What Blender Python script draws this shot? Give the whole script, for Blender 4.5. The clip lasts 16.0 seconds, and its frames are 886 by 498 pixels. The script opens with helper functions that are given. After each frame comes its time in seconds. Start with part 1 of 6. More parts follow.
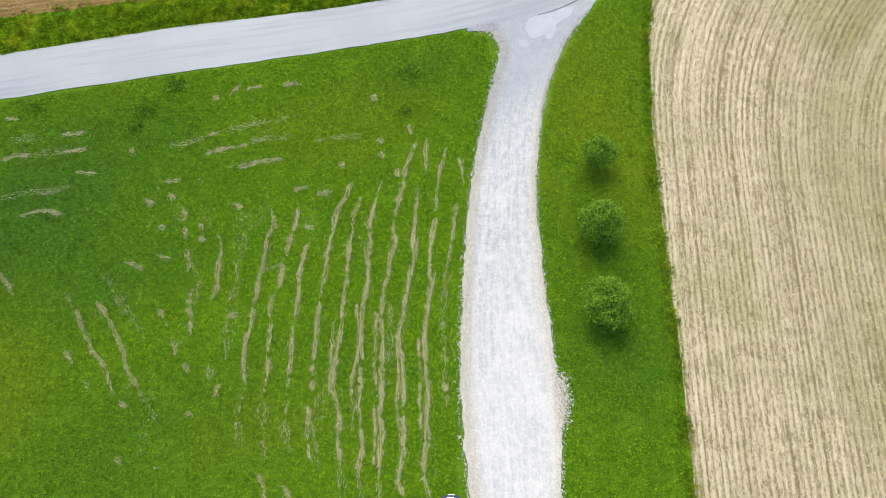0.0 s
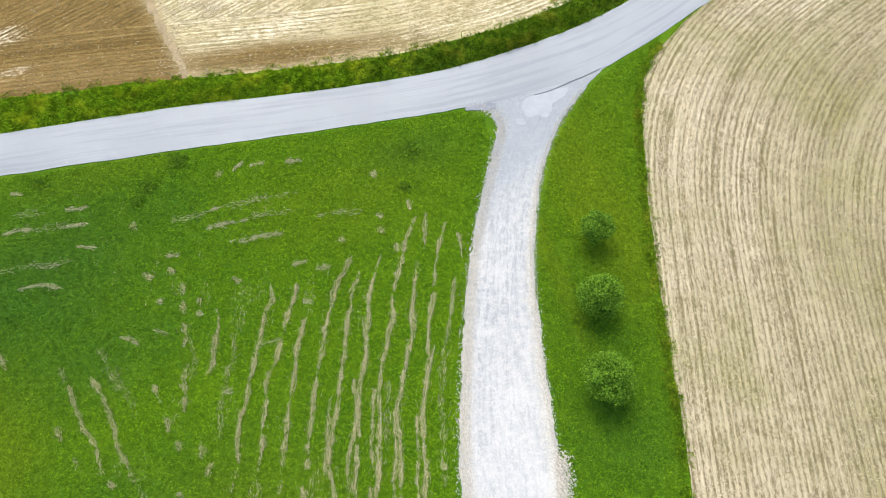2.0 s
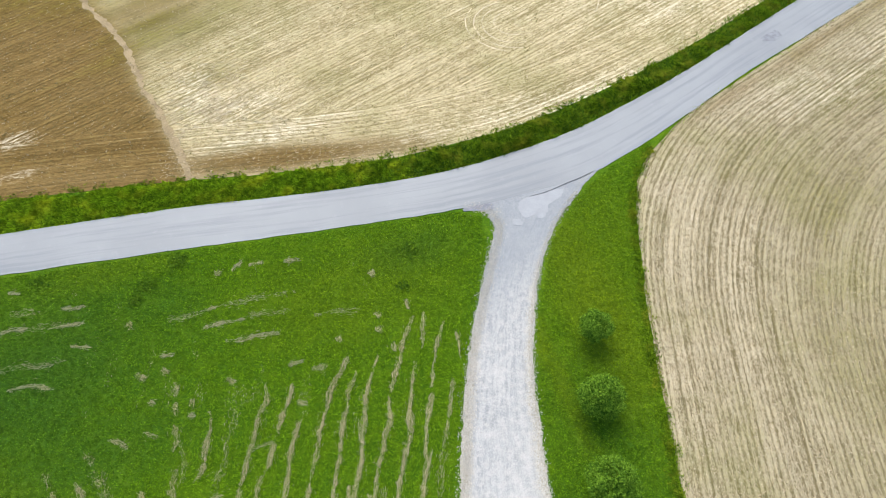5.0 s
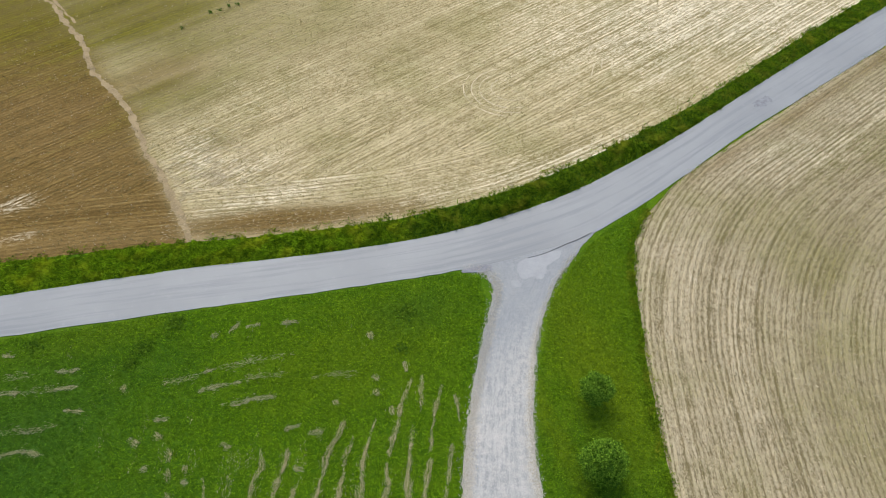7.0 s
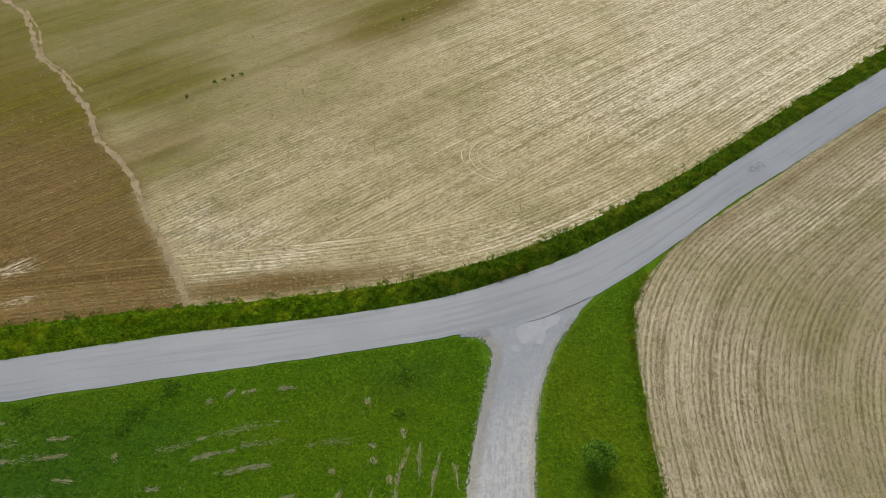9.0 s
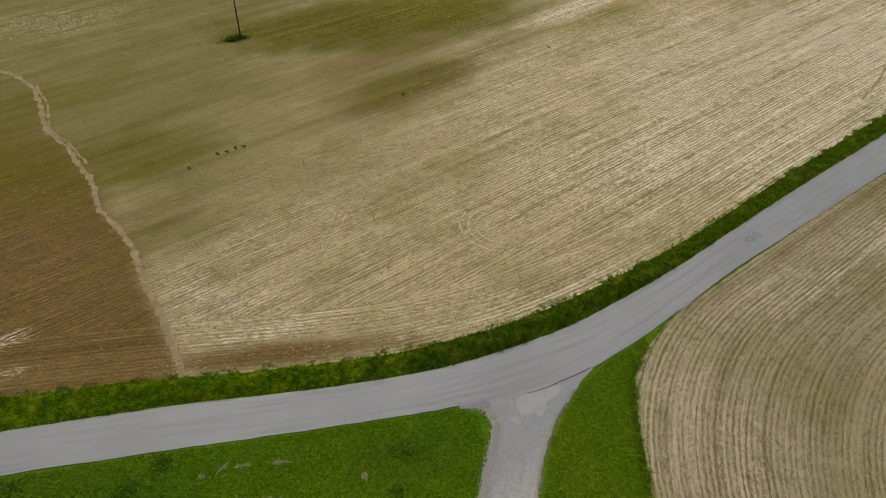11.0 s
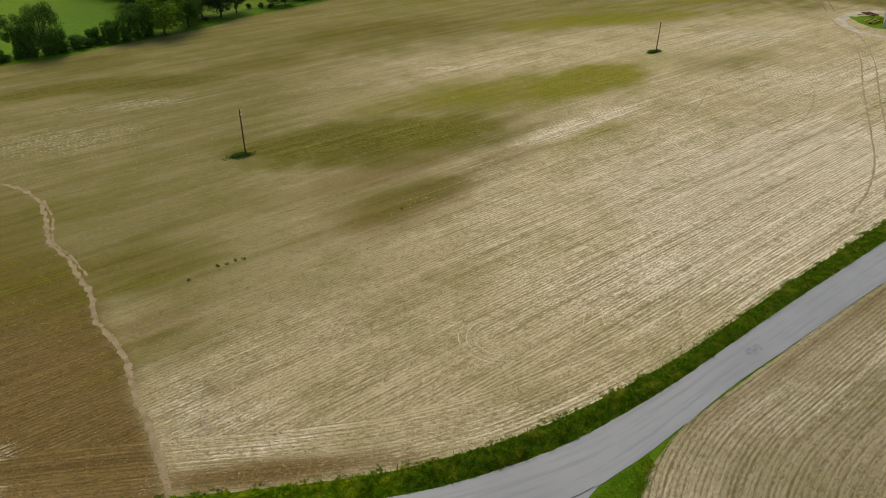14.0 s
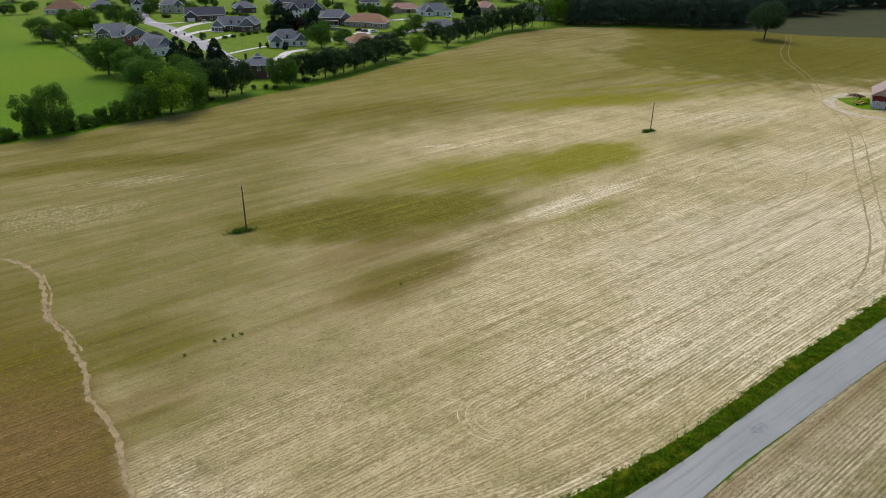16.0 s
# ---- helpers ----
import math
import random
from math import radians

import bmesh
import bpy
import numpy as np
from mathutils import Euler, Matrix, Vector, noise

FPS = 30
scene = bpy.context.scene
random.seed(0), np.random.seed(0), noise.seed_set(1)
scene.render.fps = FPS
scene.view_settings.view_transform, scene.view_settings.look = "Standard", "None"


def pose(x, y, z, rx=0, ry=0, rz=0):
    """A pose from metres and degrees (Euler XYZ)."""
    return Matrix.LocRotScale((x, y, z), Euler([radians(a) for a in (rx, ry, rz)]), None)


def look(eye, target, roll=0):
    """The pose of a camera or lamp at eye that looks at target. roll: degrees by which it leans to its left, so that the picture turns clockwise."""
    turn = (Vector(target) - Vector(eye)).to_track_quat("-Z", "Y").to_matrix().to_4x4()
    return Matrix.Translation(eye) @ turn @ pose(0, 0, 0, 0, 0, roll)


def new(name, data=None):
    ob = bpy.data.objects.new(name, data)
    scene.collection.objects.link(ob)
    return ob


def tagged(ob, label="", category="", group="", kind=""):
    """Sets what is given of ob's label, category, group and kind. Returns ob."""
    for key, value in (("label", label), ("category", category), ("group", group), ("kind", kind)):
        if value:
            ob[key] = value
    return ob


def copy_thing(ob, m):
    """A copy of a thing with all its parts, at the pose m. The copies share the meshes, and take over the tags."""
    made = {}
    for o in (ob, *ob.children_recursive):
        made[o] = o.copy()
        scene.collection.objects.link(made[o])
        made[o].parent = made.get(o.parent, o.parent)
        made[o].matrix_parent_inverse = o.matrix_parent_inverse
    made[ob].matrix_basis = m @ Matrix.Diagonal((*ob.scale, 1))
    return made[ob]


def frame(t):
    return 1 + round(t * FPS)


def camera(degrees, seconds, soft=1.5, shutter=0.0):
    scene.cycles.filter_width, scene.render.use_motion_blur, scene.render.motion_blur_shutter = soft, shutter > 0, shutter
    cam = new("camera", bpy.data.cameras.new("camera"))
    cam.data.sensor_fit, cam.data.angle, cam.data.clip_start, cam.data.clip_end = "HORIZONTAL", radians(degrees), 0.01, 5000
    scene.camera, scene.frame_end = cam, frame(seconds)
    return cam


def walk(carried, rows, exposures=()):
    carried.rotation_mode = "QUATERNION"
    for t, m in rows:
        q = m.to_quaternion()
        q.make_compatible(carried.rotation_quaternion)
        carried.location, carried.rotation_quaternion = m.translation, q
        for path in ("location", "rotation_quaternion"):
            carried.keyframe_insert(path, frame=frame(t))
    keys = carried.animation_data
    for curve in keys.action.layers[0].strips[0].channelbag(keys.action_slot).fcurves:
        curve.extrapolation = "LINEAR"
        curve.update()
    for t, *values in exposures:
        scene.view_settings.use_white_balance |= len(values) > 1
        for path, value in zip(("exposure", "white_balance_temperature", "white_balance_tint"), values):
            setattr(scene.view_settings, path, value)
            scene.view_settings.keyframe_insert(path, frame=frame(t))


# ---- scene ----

# ======================= camera =======================
HEIGHT = 58.0
cam = camera(64.51, 16.0, soft=0.5)
TILT = [19.363, 20.909, 22.443, 23.952, 25.426, 26.861, 28.256, 29.612, 30.935, 32.230, 33.502,
        34.760, 36.012, 37.265, 38.525, 39.800, 41.095, 42.413, 43.759, 45.134, 46.539, 47.972,
        49.432, 50.917, 52.422, 53.943, 55.475, 57.014, 58.554, 60.093, 61.628, 63.159, 64.687]
LEAN = [-0.319, -0.347, -0.375, -0.402, -0.427, -0.451, -0.473, -0.494, -0.513, -0.532, -0.548,
        -0.564, -0.579, -0.594, -0.608, -0.621, -0.634, -0.647, -0.661, -0.674, -0.688, -0.702,
        -0.716, -0.732, -0.748, -0.764, -0.782, -0.801, -0.822, -0.843, -0.867, -0.892, -0.920]
TURN = [0.887, 0.891, 0.890, 0.885, 0.876, 0.864, 0.850, 0.832, 0.813, 0.791, 0.768,
        0.744, 0.719, 0.693, 0.666, 0.639, 0.612, 0.584, 0.557, 0.531, 0.505, 0.480,
        0.456, 0.434, 0.413, 0.393, 0.376, 0.361, 0.348, 0.338, 0.330, 0.325, 0.322]
EXPOSURES = [(0.0, 1.15, 6950, 10), (2.0, 1.22, 6900, 10), (3.5, 1.31, 6850, 10), (4.2, 1.21, 6850, 10), (6.5, 0.66, 7000, 10), (8.0, 0.43, 7100, 10), (9.0, 0.22, 7300, 10),
             (11.5, -0.19, 8200, 10), (13.0, -0.13, 8200, 10), (14.5, 0.07, 7700, 10), (16.0, 0.23, 7300, 10)]
walk(cam, [(i * 0.5, pose(0, 0, HEIGHT, a, b, c)) for i, (a, b, c) in enumerate(zip(TILT, LEAN, TURN))],
     exposures=EXPOSURES)

# ======================= light =======================
SUN_EL, SUN_AZ = 58.0, 18.0          # degrees above the horizon; degrees to the left of straight ahead
world = bpy.data.worlds.new("sky")
scene.world = world
world.use_nodes = True
sky = world.node_tree.nodes.new("ShaderNodeTexSky")
sky.sky_type = "NISHITA"
sky.sun_disc = False
sky.sun_elevation = radians(SUN_EL)
sky.sun_rotation = radians(-SUN_AZ)
sky.dust_density = 2.0
back = world.node_tree.nodes["Background"]
back.inputs["Strength"].default_value = 0.15
world.node_tree.links.new(sky.outputs[0], back.inputs["Color"])
sun = new("sun", bpy.data.lights.new("sun", "SUN"))
sun.data.energy = 1.35
sun.data.angle = radians(40.0)
sun.data.color = (1.0, 0.955, 0.88)
to_sun = Vector((-math.sin(radians(SUN_AZ)) * math.cos(radians(SUN_EL)),
                 math.cos(radians(SUN_AZ)) * math.cos(radians(SUN_EL)), math.sin(radians(SUN_EL))))
sun.matrix_world = look(to_sun * 200, (0, 0, 0))

# ======================= materials =======================


class Mat:
    """A node material with short ways to add nodes."""

    def __init__(self, name, rough=0.85, spec=0.25, metal=0.0):
        self.m = bpy.data.materials.new(name)
        self.m.use_nodes = True
        self.t = self.m.node_tree
        self.b = self.t.nodes["Principled BSDF"]
        self.b.inputs["Roughness"].default_value = rough
        self.b.inputs["Specular IOR Level"].default_value = spec
        self.b.inputs["Metallic"].default_value = metal
        self._pos = None

    def node(self, kind):
        return self.t.nodes.new(kind)

    def put(self, sock, v):
        if isinstance(v, bpy.types.NodeSocket):
            self.t.links.new(v, sock)
        else:
            sock.default_value = v

    def pos(self):
        if self._pos is None:
            self._pos = self.node("ShaderNodeNewGeometry").outputs["Position"]
        return self._pos

    def obj(self):
        return self.node("ShaderNodeTexCoord").outputs["Object"]

    def attr(self, name, out="Fac"):
        n = self.node("ShaderNodeAttribute")
        n.attribute_name = name
        return n.outputs[out]

    def island(self):
        return self.node("ShaderNodeNewGeometry").outputs["Random Per Island"]

    def rnd(self):
        return self.node("ShaderNodeObjectInfo").outputs["Random"]

    def vec(self, v, scale):
        n = self.node("ShaderNodeVectorMath")
        n.operation = "MULTIPLY"
        self.put(n.inputs[0], v)
        n.inputs[1].default_value = scale
        return n.outputs[0]

    def vadd(self, a, b):
        n = self.node("ShaderNodeVectorMath")
        n.operation = "ADD"
        self.put(n.inputs[0], a)
        self.put(n.inputs[1], b)
        return n.outputs[0]

    def noise(self, v, scale, detail=3.0, rough=0.55, out="Fac"):
        n = self.node("ShaderNodeTexNoise")
        self.put(n.inputs["Vector"], v)
        n.inputs["Scale"].default_value = scale
        n.inputs["Detail"].default_value = detail
        n.inputs["Roughness"].default_value = rough
        return n.outputs[out]

    def voro(self, v, scale, out="Distance"):
        n = self.node("ShaderNodeTexVoronoi")
        self.put(n.inputs["Vector"], v)
        n.inputs["Scale"].default_value = scale
        return n.outputs[out]

    def math(self, op, a, b=0.0, c=None, clamp=False):
        n = self.node("ShaderNodeMath")
        n.operation, n.use_clamp = op, clamp
        self.put(n.inputs[0], a)
        self.put(n.inputs[1], b)
        if c is not None:
            self.put(n.inputs[2], c)
        return n.outputs[0]

    def step(self, v, lo, hi, a=0.0, b=1.0):
        n = self.node("ShaderNodeMapRange")
        n.interpolation_type = "SMOOTHSTEP"
        self.put(n.inputs["Value"], v)
        n.inputs["From Min"].default_value = lo
        n.inputs["From Max"].default_value = hi
        n.inputs["To Min"].default_value = a
        n.inputs["To Max"].default_value = b
        return n.outputs[0]

    def mix(self, fac, a, b, how="MIX"):
        n = self.node("ShaderNodeMix")
        n.data_type, n.blend_type = "RGBA", how
        self.put(n.inputs["Factor"], fac)
        cols = [s for s in n.inputs if s.type == "RGBA"]
        self.put(cols[0], rgba(a))
        self.put(cols[1], rgba(b))
        return [s for s in n.outputs if s.type == "RGBA"][0]

    def vmix(self, fac, a, b):
        n = self.node("ShaderNodeMix")
        n.data_type = "VECTOR"
        self.put(n.inputs["Factor"], fac)
        vs = [s for s in n.inputs if s.type == "VECTOR"]
        self.put(vs[-2], a)
        self.put(vs[-1], b)
        return [s for s in n.outputs if s.type == "VECTOR"][0]

    def bump(self, h, strength=0.4, dist=0.1):
        n = self.node("ShaderNodeBump")
        n.inputs["Strength"].default_value = strength
        n.inputs["Distance"].default_value = dist
        self.put(n.inputs["Height"], h)
        self.put(self.b.inputs["Normal"], n.outputs[0])

    def color(self, c):
        self.put(self.b.inputs["Base Color"], rgba(c))
        return self.m

    def translucent(self, c, fac=0.3):
        out = self.t.nodes["Material Output"]
        tr = self.node("ShaderNodeBsdfTranslucent")
        self.put(tr.inputs["Color"], rgba(c))
        mx = self.node("ShaderNodeMixShader")
        mx.inputs[0].default_value = fac
        self.t.links.new(self.b.outputs[0], mx.inputs[1])
        self.t.links.new(tr.outputs[0], mx.inputs[2])
        self.t.links.new(mx.outputs[0], out.inputs["Surface"])


def rgba(c):
    return (*c, 1.0) if isinstance(c, tuple) and len(c) == 3 else c


def plain(name, c, rough=0.7, spec=0.3, metal=0.0, vary=0.25, scale=1.5):
    """A surface of one colour with stains and grain."""
    k = Mat(name, rough, spec, metal)
    o = k.obj()
    n1, n2 = k.noise(o, scale, 4), k.noise(o, scale * 9, 3)
    dark = tuple(v * (1 - vary) for v in c)
    light = tuple(min(1, v * (1 + vary * 0.5)) for v in c)
    k.bump(n2, 0.15, 0.02)
    return k.color(k.mix(k.step(k.math("MULTIPLY_ADD", n2, 0.4, k.math("MULTIPLY", n1, 0.6)), 0.3, 0.7), dark, light))


def grass_material(name, dark, mid, light, patch, tuft=2.2):
    k = Mat(name, 0.9, 0.1)
    p = k.pos()
    big, med = k.noise(p, 0.06, 3), k.noise(p, 0.45, 4)
    fine, grain = k.noise(p, tuft, 5, 0.75), k.noise(p, 5.0, 5, 0.85)
    c = k.mix(k.step(grain, 0.34, 0.66), dark, mid)
    c = k.mix(k.math("MULTIPLY", k.step(fine, 0.46, 0.72), 0.6), c, light)
    c = k.mix(k.math("MULTIPLY", k.step(med, 0.45, 0.7), 0.4), c, light)
    c = k.mix(k.math("MULTIPLY", k.step(big, 0.45, 0.68), 0.45), c, patch)
    c = k.mix(k.math("MULTIPLY", k.attr("deep"), 0.7), c, k.mix(grain, (0.014, 0.062, 0.005), (0.042, 0.130, 0.018)))
    c = k.mix(k.math("MULTIPLY", k.attr("yellow"), 0.6), c, k.mix(grain, (0.092, 0.155, 0.006), (0.175, 0.235, 0.010)))
    k.bump(k.math("ADD", k.math("MULTIPLY", fine, 0.6), k.math("MULTIPLY", grain, 0.5)), 1.0, 0.14)
    return k.color(c)


GRASS = grass_material("mown_grass", (0.024, 0.080, 0.003), (0.074, 0.172, 0.005), (0.145, 0.245, 0.009), (0.098, 0.185, 0.005))
PASTURE = grass_material("pasture_grass", (0.062, 0.150, 0.003), (0.105, 0.225, 0.004), (0.150, 0.275, 0.006), (0.085, 0.190, 0.004), 0.9)
TOWN_GRASS = grass_material("town_lawn_grass", (0.060, 0.125, 0.008), (0.115, 0.205, 0.014), (0.185, 0.27, 0.022), (0.150, 0.215, 0.018), 0.25)
# olive meadow with cloud shadow worked into its low base colours
MEADOW = grass_material("cloud_shaded_meadow", (0.028, 0.036, 0.014), (0.050, 0.058, 0.024), (0.080, 0.086, 0.040), (0.064, 0.068, 0.030), 0.2)


def blade_material(name, a, b, tips=None, trans=0.25, toned=False, clumps=0.0):
    k = Mat(name, 0.85, 0.1)
    r = k.island()
    c = k.mix(r, a, b)
    if tips:
        c = k.mix(k.step(k.noise(k.pos(), 0.4, 3), 0.45, 0.7), c, tips)
    if toned:
        c = k.mix(k.math("MULTIPLY", k.attr("deep"), 0.7), c, k.mix(r, (0.020, 0.085, 0.007), (0.058, 0.175, 0.022)))
        c = k.mix(k.math("MULTIPLY", k.attr("yellow"), 0.6), c, k.mix(r, (0.125, 0.195, 0.006), (0.24, 0.31, 0.012)))
    if clumps:
        c = k.mix(1.0, c, k.mix(k.step(k.noise(k.pos(), clumps, 4, 0.75), 0.36, 0.64), (0.58, 0.62, 0.58), (1.34, 1.30, 1.25)), "MULTIPLY")
    k.color(c)
    k.translucent(c, trans)
    return k.m


LAWN_BLADE = blade_material("lawn_blades", (0.040, 0.118, 0.002), (0.215, 0.395, 0.012), (0.128, 0.255, 0.008), 0.42, True, 2.6)
WEED_BLADE = blade_material("verge_weeds", (0.075, 0.185, 0.008), (0.37, 0.56, 0.024), (0.41, 0.49, 0.026), 0.50, False, 1.8)
ROUGH_WEED = blade_material("rough_verge_weeds", (0.038, 0.105, 0.006), (0.25, 0.395, 0.016), (0.29, 0.335, 0.026), 0.44, False, 1.4)
DARK_WEED = blade_material("dark_weeds", (0.05, 0.11, 0.012), (0.11, 0.21, 0.025))
LEAF_NEAR = blade_material("maple_leaves", (0.034, 0.105, 0.008), (0.225, 0.41, 0.034), None, 0.36)
LEAF_MID = blade_material("broad_leaves", (0.026, 0.078, 0.013), (0.115, 0.235, 0.032), None, 0.38)
LEAF_BRIGHT = blade_material("bright_leaves", (0.045, 0.115, 0.010), (0.165, 0.30, 0.018))
LEAF_DARK = blade_material("dark_leaves", (0.017, 0.040, 0.016), (0.046, 0.088, 0.030), None, 0.2)
# dark leaves lifted towards grey-blue: distance haze painted into the colour
LEAF_HAZY = blade_material("hazy_woodland_leaves", (0.046, 0.078, 0.056), (0.105, 0.155, 0.102), None, 0.3)
LEAF_CONIFER = blade_material("conifer_needles", (0.009, 0.021, 0.013), (0.021, 0.043, 0.022), None, 0.1)
LEAF_PURPLE = blade_material("purple_leaves", (0.018, 0.012, 0.016), (0.04, 0.022, 0.026), None, 0.15)
LEAF_GARDEN = blade_material("garden_leaves", (0.028, 0.080, 0.012), (0.085, 0.19, 0.024), None, 0.35)
LEAF_GREY = blade_material("grey_green_leaves", (0.06, 0.085, 0.05), (0.12, 0.15, 0.09))
STRAW = blade_material("dry_straw", (0.30, 0.300, 0.115), (0.72, 0.655, 0.41), None, 0.25)
STUBBLE = blade_material("stubble_straw", (0.36, 0.29, 0.17), (0.66, 0.57, 0.40), None, 0.1)
BARK = plain("bark", (0.09, 0.065, 0.045), 0.95, 0.1, 0, 0.45, 3.0)


def field_material(name, rows, gap, straw, pale, green, band, ridges, lined, clods, chaff):
    """Stubble drilled in rows: straw ridges, dark gaps, sprouting weeds, bare soil and thick straw."""
    k = Mat(name, 0.95, 0.05)
    p = k.pos()
    v = k.vmix(k.math("GREATER_THAN", k.attr("head"), 0.5), k.attr("rows_main", "Vector"), k.attr("rows_head", "Vector"))
    v = k.vadd(v, k.vec(k.noise(p, 0.9, 2, 0.5, "Color"), (0.10, 0.0, 0.0)))
    sep = k.node("ShaderNodeSeparateXYZ")
    k.put(sep.inputs[0], v)
    wave = k.math("SINE", k.math("MULTIPLY", sep.outputs[0], 2 * math.pi / rows))
    fine = k.noise(k.vec(v, (chaff, chaff * 0.28, 1.0)), 1.0, 4, 0.8)
    grit = k.noise(p, chaff * 0.8, 5, 0.85)
    lines = k.math("MULTIPLY_ADD", k.noise(k.vec(v, (3.7, 0.16, 1.0)), 1.0, 5, 0.75), 0.55, k.math("MULTIPLY", k.noise(k.vec(v, (2.4, 0.022, 4.0)), 1.0, 4, 0.7), 0.45))
    pass_ = k.noise(k.vec(v, (0.30, 0.010, 3.0)), 1.0, 3, 0.6)
    mott = k.noise(p, 0.55, 4, 0.7)
    clod = k.noise(k.vec(v, (2.8, 0.8, 1.0)), 1.0, 4, 0.75)
    patchy = k.noise(p, 0.09, 4, 0.6)
    thin = k.noise(k.vec(v, (0.85, 0.012, 5.0)), 1.0, 2, 0.5)
    ridge = k.step(k.math("ABSOLUTE", k.math("SUBTRACT", thin, 0.5)), 0.0, 0.035, 1.0, 0.0)
    thin2 = k.noise(k.vec(v, (0.6, 0.014, 11.0)), 1.0, 2, 0.5)
    rut = k.step(k.math("ABSOLUTE", k.math("SUBTRACT", thin2, 0.5)), 0.0, 0.03, 1.0, 0.0)
    s = k.math("MULTIPLY", wave, k.math("MULTIPLY", mott, ridges * 2))
    s = k.math("MULTIPLY_ADD", fine, 1.0, s)
    s = k.math("MULTIPLY_ADD", grit, 0.7, s)
    s = k.math("MULTIPLY_ADD", lines, lined, s)
    s = k.math("MULTIPLY_ADD", pass_, band, s)
    s = k.math("MULTIPLY_ADD", mott, 0.35, s)
    s = k.math("MULTIPLY_ADD", clod, clods, s)
    s = k.math("MULTIPLY_ADD", ridge, 0.11, s)
    s = k.math("MULTIPLY_ADD", rut, -0.10, s)
    s = k.math("SUBTRACT", s, (1.0 + 0.7 + lined + band + 0.35 + clods) / 2)
    amount = k.step(s, -0.22, 0.20)
    c = k.mix(amount, gap, straw)
    c = k.mix(k.math("MULTIPLY", k.step(s, 0.14, 0.42), 0.8), c, pale)
    sprout = k.math("MULTIPLY", k.step(k.math("ADD", patchy, k.math("MULTIPLY", fine, 0.6)), 0.72, 0.98), green)
    c = k.mix(sprout, c, k.mix(amount, (0.12, 0.125, 0.022), (0.25, 0.245, 0.075)))
    soft = k.math("MULTIPLY_ADD", s, 0.75, k.math("MULTIPLY", k.math("SUBTRACT", k.noise(k.vec(v, (0.30, 0.02, 8.0)), 1.0, 5, 0.65), 0.5), 0.55))
    soil = k.math("MULTIPLY", k.step(k.math("ADD", k.attr("soil"), soft), 0.05, 0.95), 0.92)
    c = k.mix(soil, c, k.mix(amount, (0.094, 0.054, 0.011), (0.205, 0.128, 0.037)))
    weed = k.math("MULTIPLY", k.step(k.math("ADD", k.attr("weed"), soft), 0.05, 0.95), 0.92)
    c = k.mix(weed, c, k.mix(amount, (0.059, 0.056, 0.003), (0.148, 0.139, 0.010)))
    lush = k.math("MULTIPLY", k.step(k.math("ADD", k.attr("lush"), soft), 0.05, 0.95), 0.9)
    c = k.mix(lush, c, k.mix(amount, (0.120, 0.123, 0.004), (0.240, 0.230, 0.016)))
    thick = k.math("MULTIPLY", k.step(k.math("ADD", k.attr("pale"), k.math("MULTIPLY", s, 1.1)), 0.25, 0.85), 0.85)
    c = k.mix(thick, c, k.mix(amount, (0.27, 0.225, 0.13), pale))
    k.bump(k.math("MULTIPLY_ADD", wave, 0.03, s), 0.8, 0.12)
    return k.color(c)


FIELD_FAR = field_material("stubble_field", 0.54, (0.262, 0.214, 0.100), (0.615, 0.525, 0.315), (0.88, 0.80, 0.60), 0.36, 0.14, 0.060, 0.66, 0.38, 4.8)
FIELD_NEAR = field_material("corn_stubble", 0.53, (0.178, 0.146, 0.074), (0.525, 0.452, 0.302), (0.74, 0.655, 0.485), 0.40, 0.06, 0.085, 0.30, 0.42, 5.6)


def road_material():
    k = Mat("worn_asphalt", 0.60, 0.42)
    p = k.pos()
    u = k.attr("across")
    n1, n2, n3 = k.noise(p, 0.08, 4), k.noise(p, 1.2, 5, 0.65), k.noise(p, 30, 2, 0.6)
    sep = k.node("ShaderNodeCombineXYZ")
    k.put(sep.inputs[0], k.math("MULTIPLY", u, 8.0))
    k.put(sep.inputs[1], k.math("MULTIPLY", k.attr("along"), 0.06))
    lanes = k.noise(sep.outputs[0], 1.0, 3, 0.6)
    c = k.mix(k.step(n1, 0.3, 0.7), (0.244, 0.264, 0.270), (0.292, 0.314, 0.318))
    c = k.mix(k.math("MULTIPLY", k.step(lanes, 0.45, 0.70), 0.7), c, (0.190, 0.212, 0.228))
    c = k.mix(k.math("MULTIPLY", k.step(n2, 0.55, 0.8), 0.4), c, (0.35, 0.35, 0.365))
    c = k.mix(k.math("MULTIPLY", n3, 0.25), c, (0.19, 0.19, 0.21))
    k.bump(n3, 0.2, 0.01)
    return k.color(c)


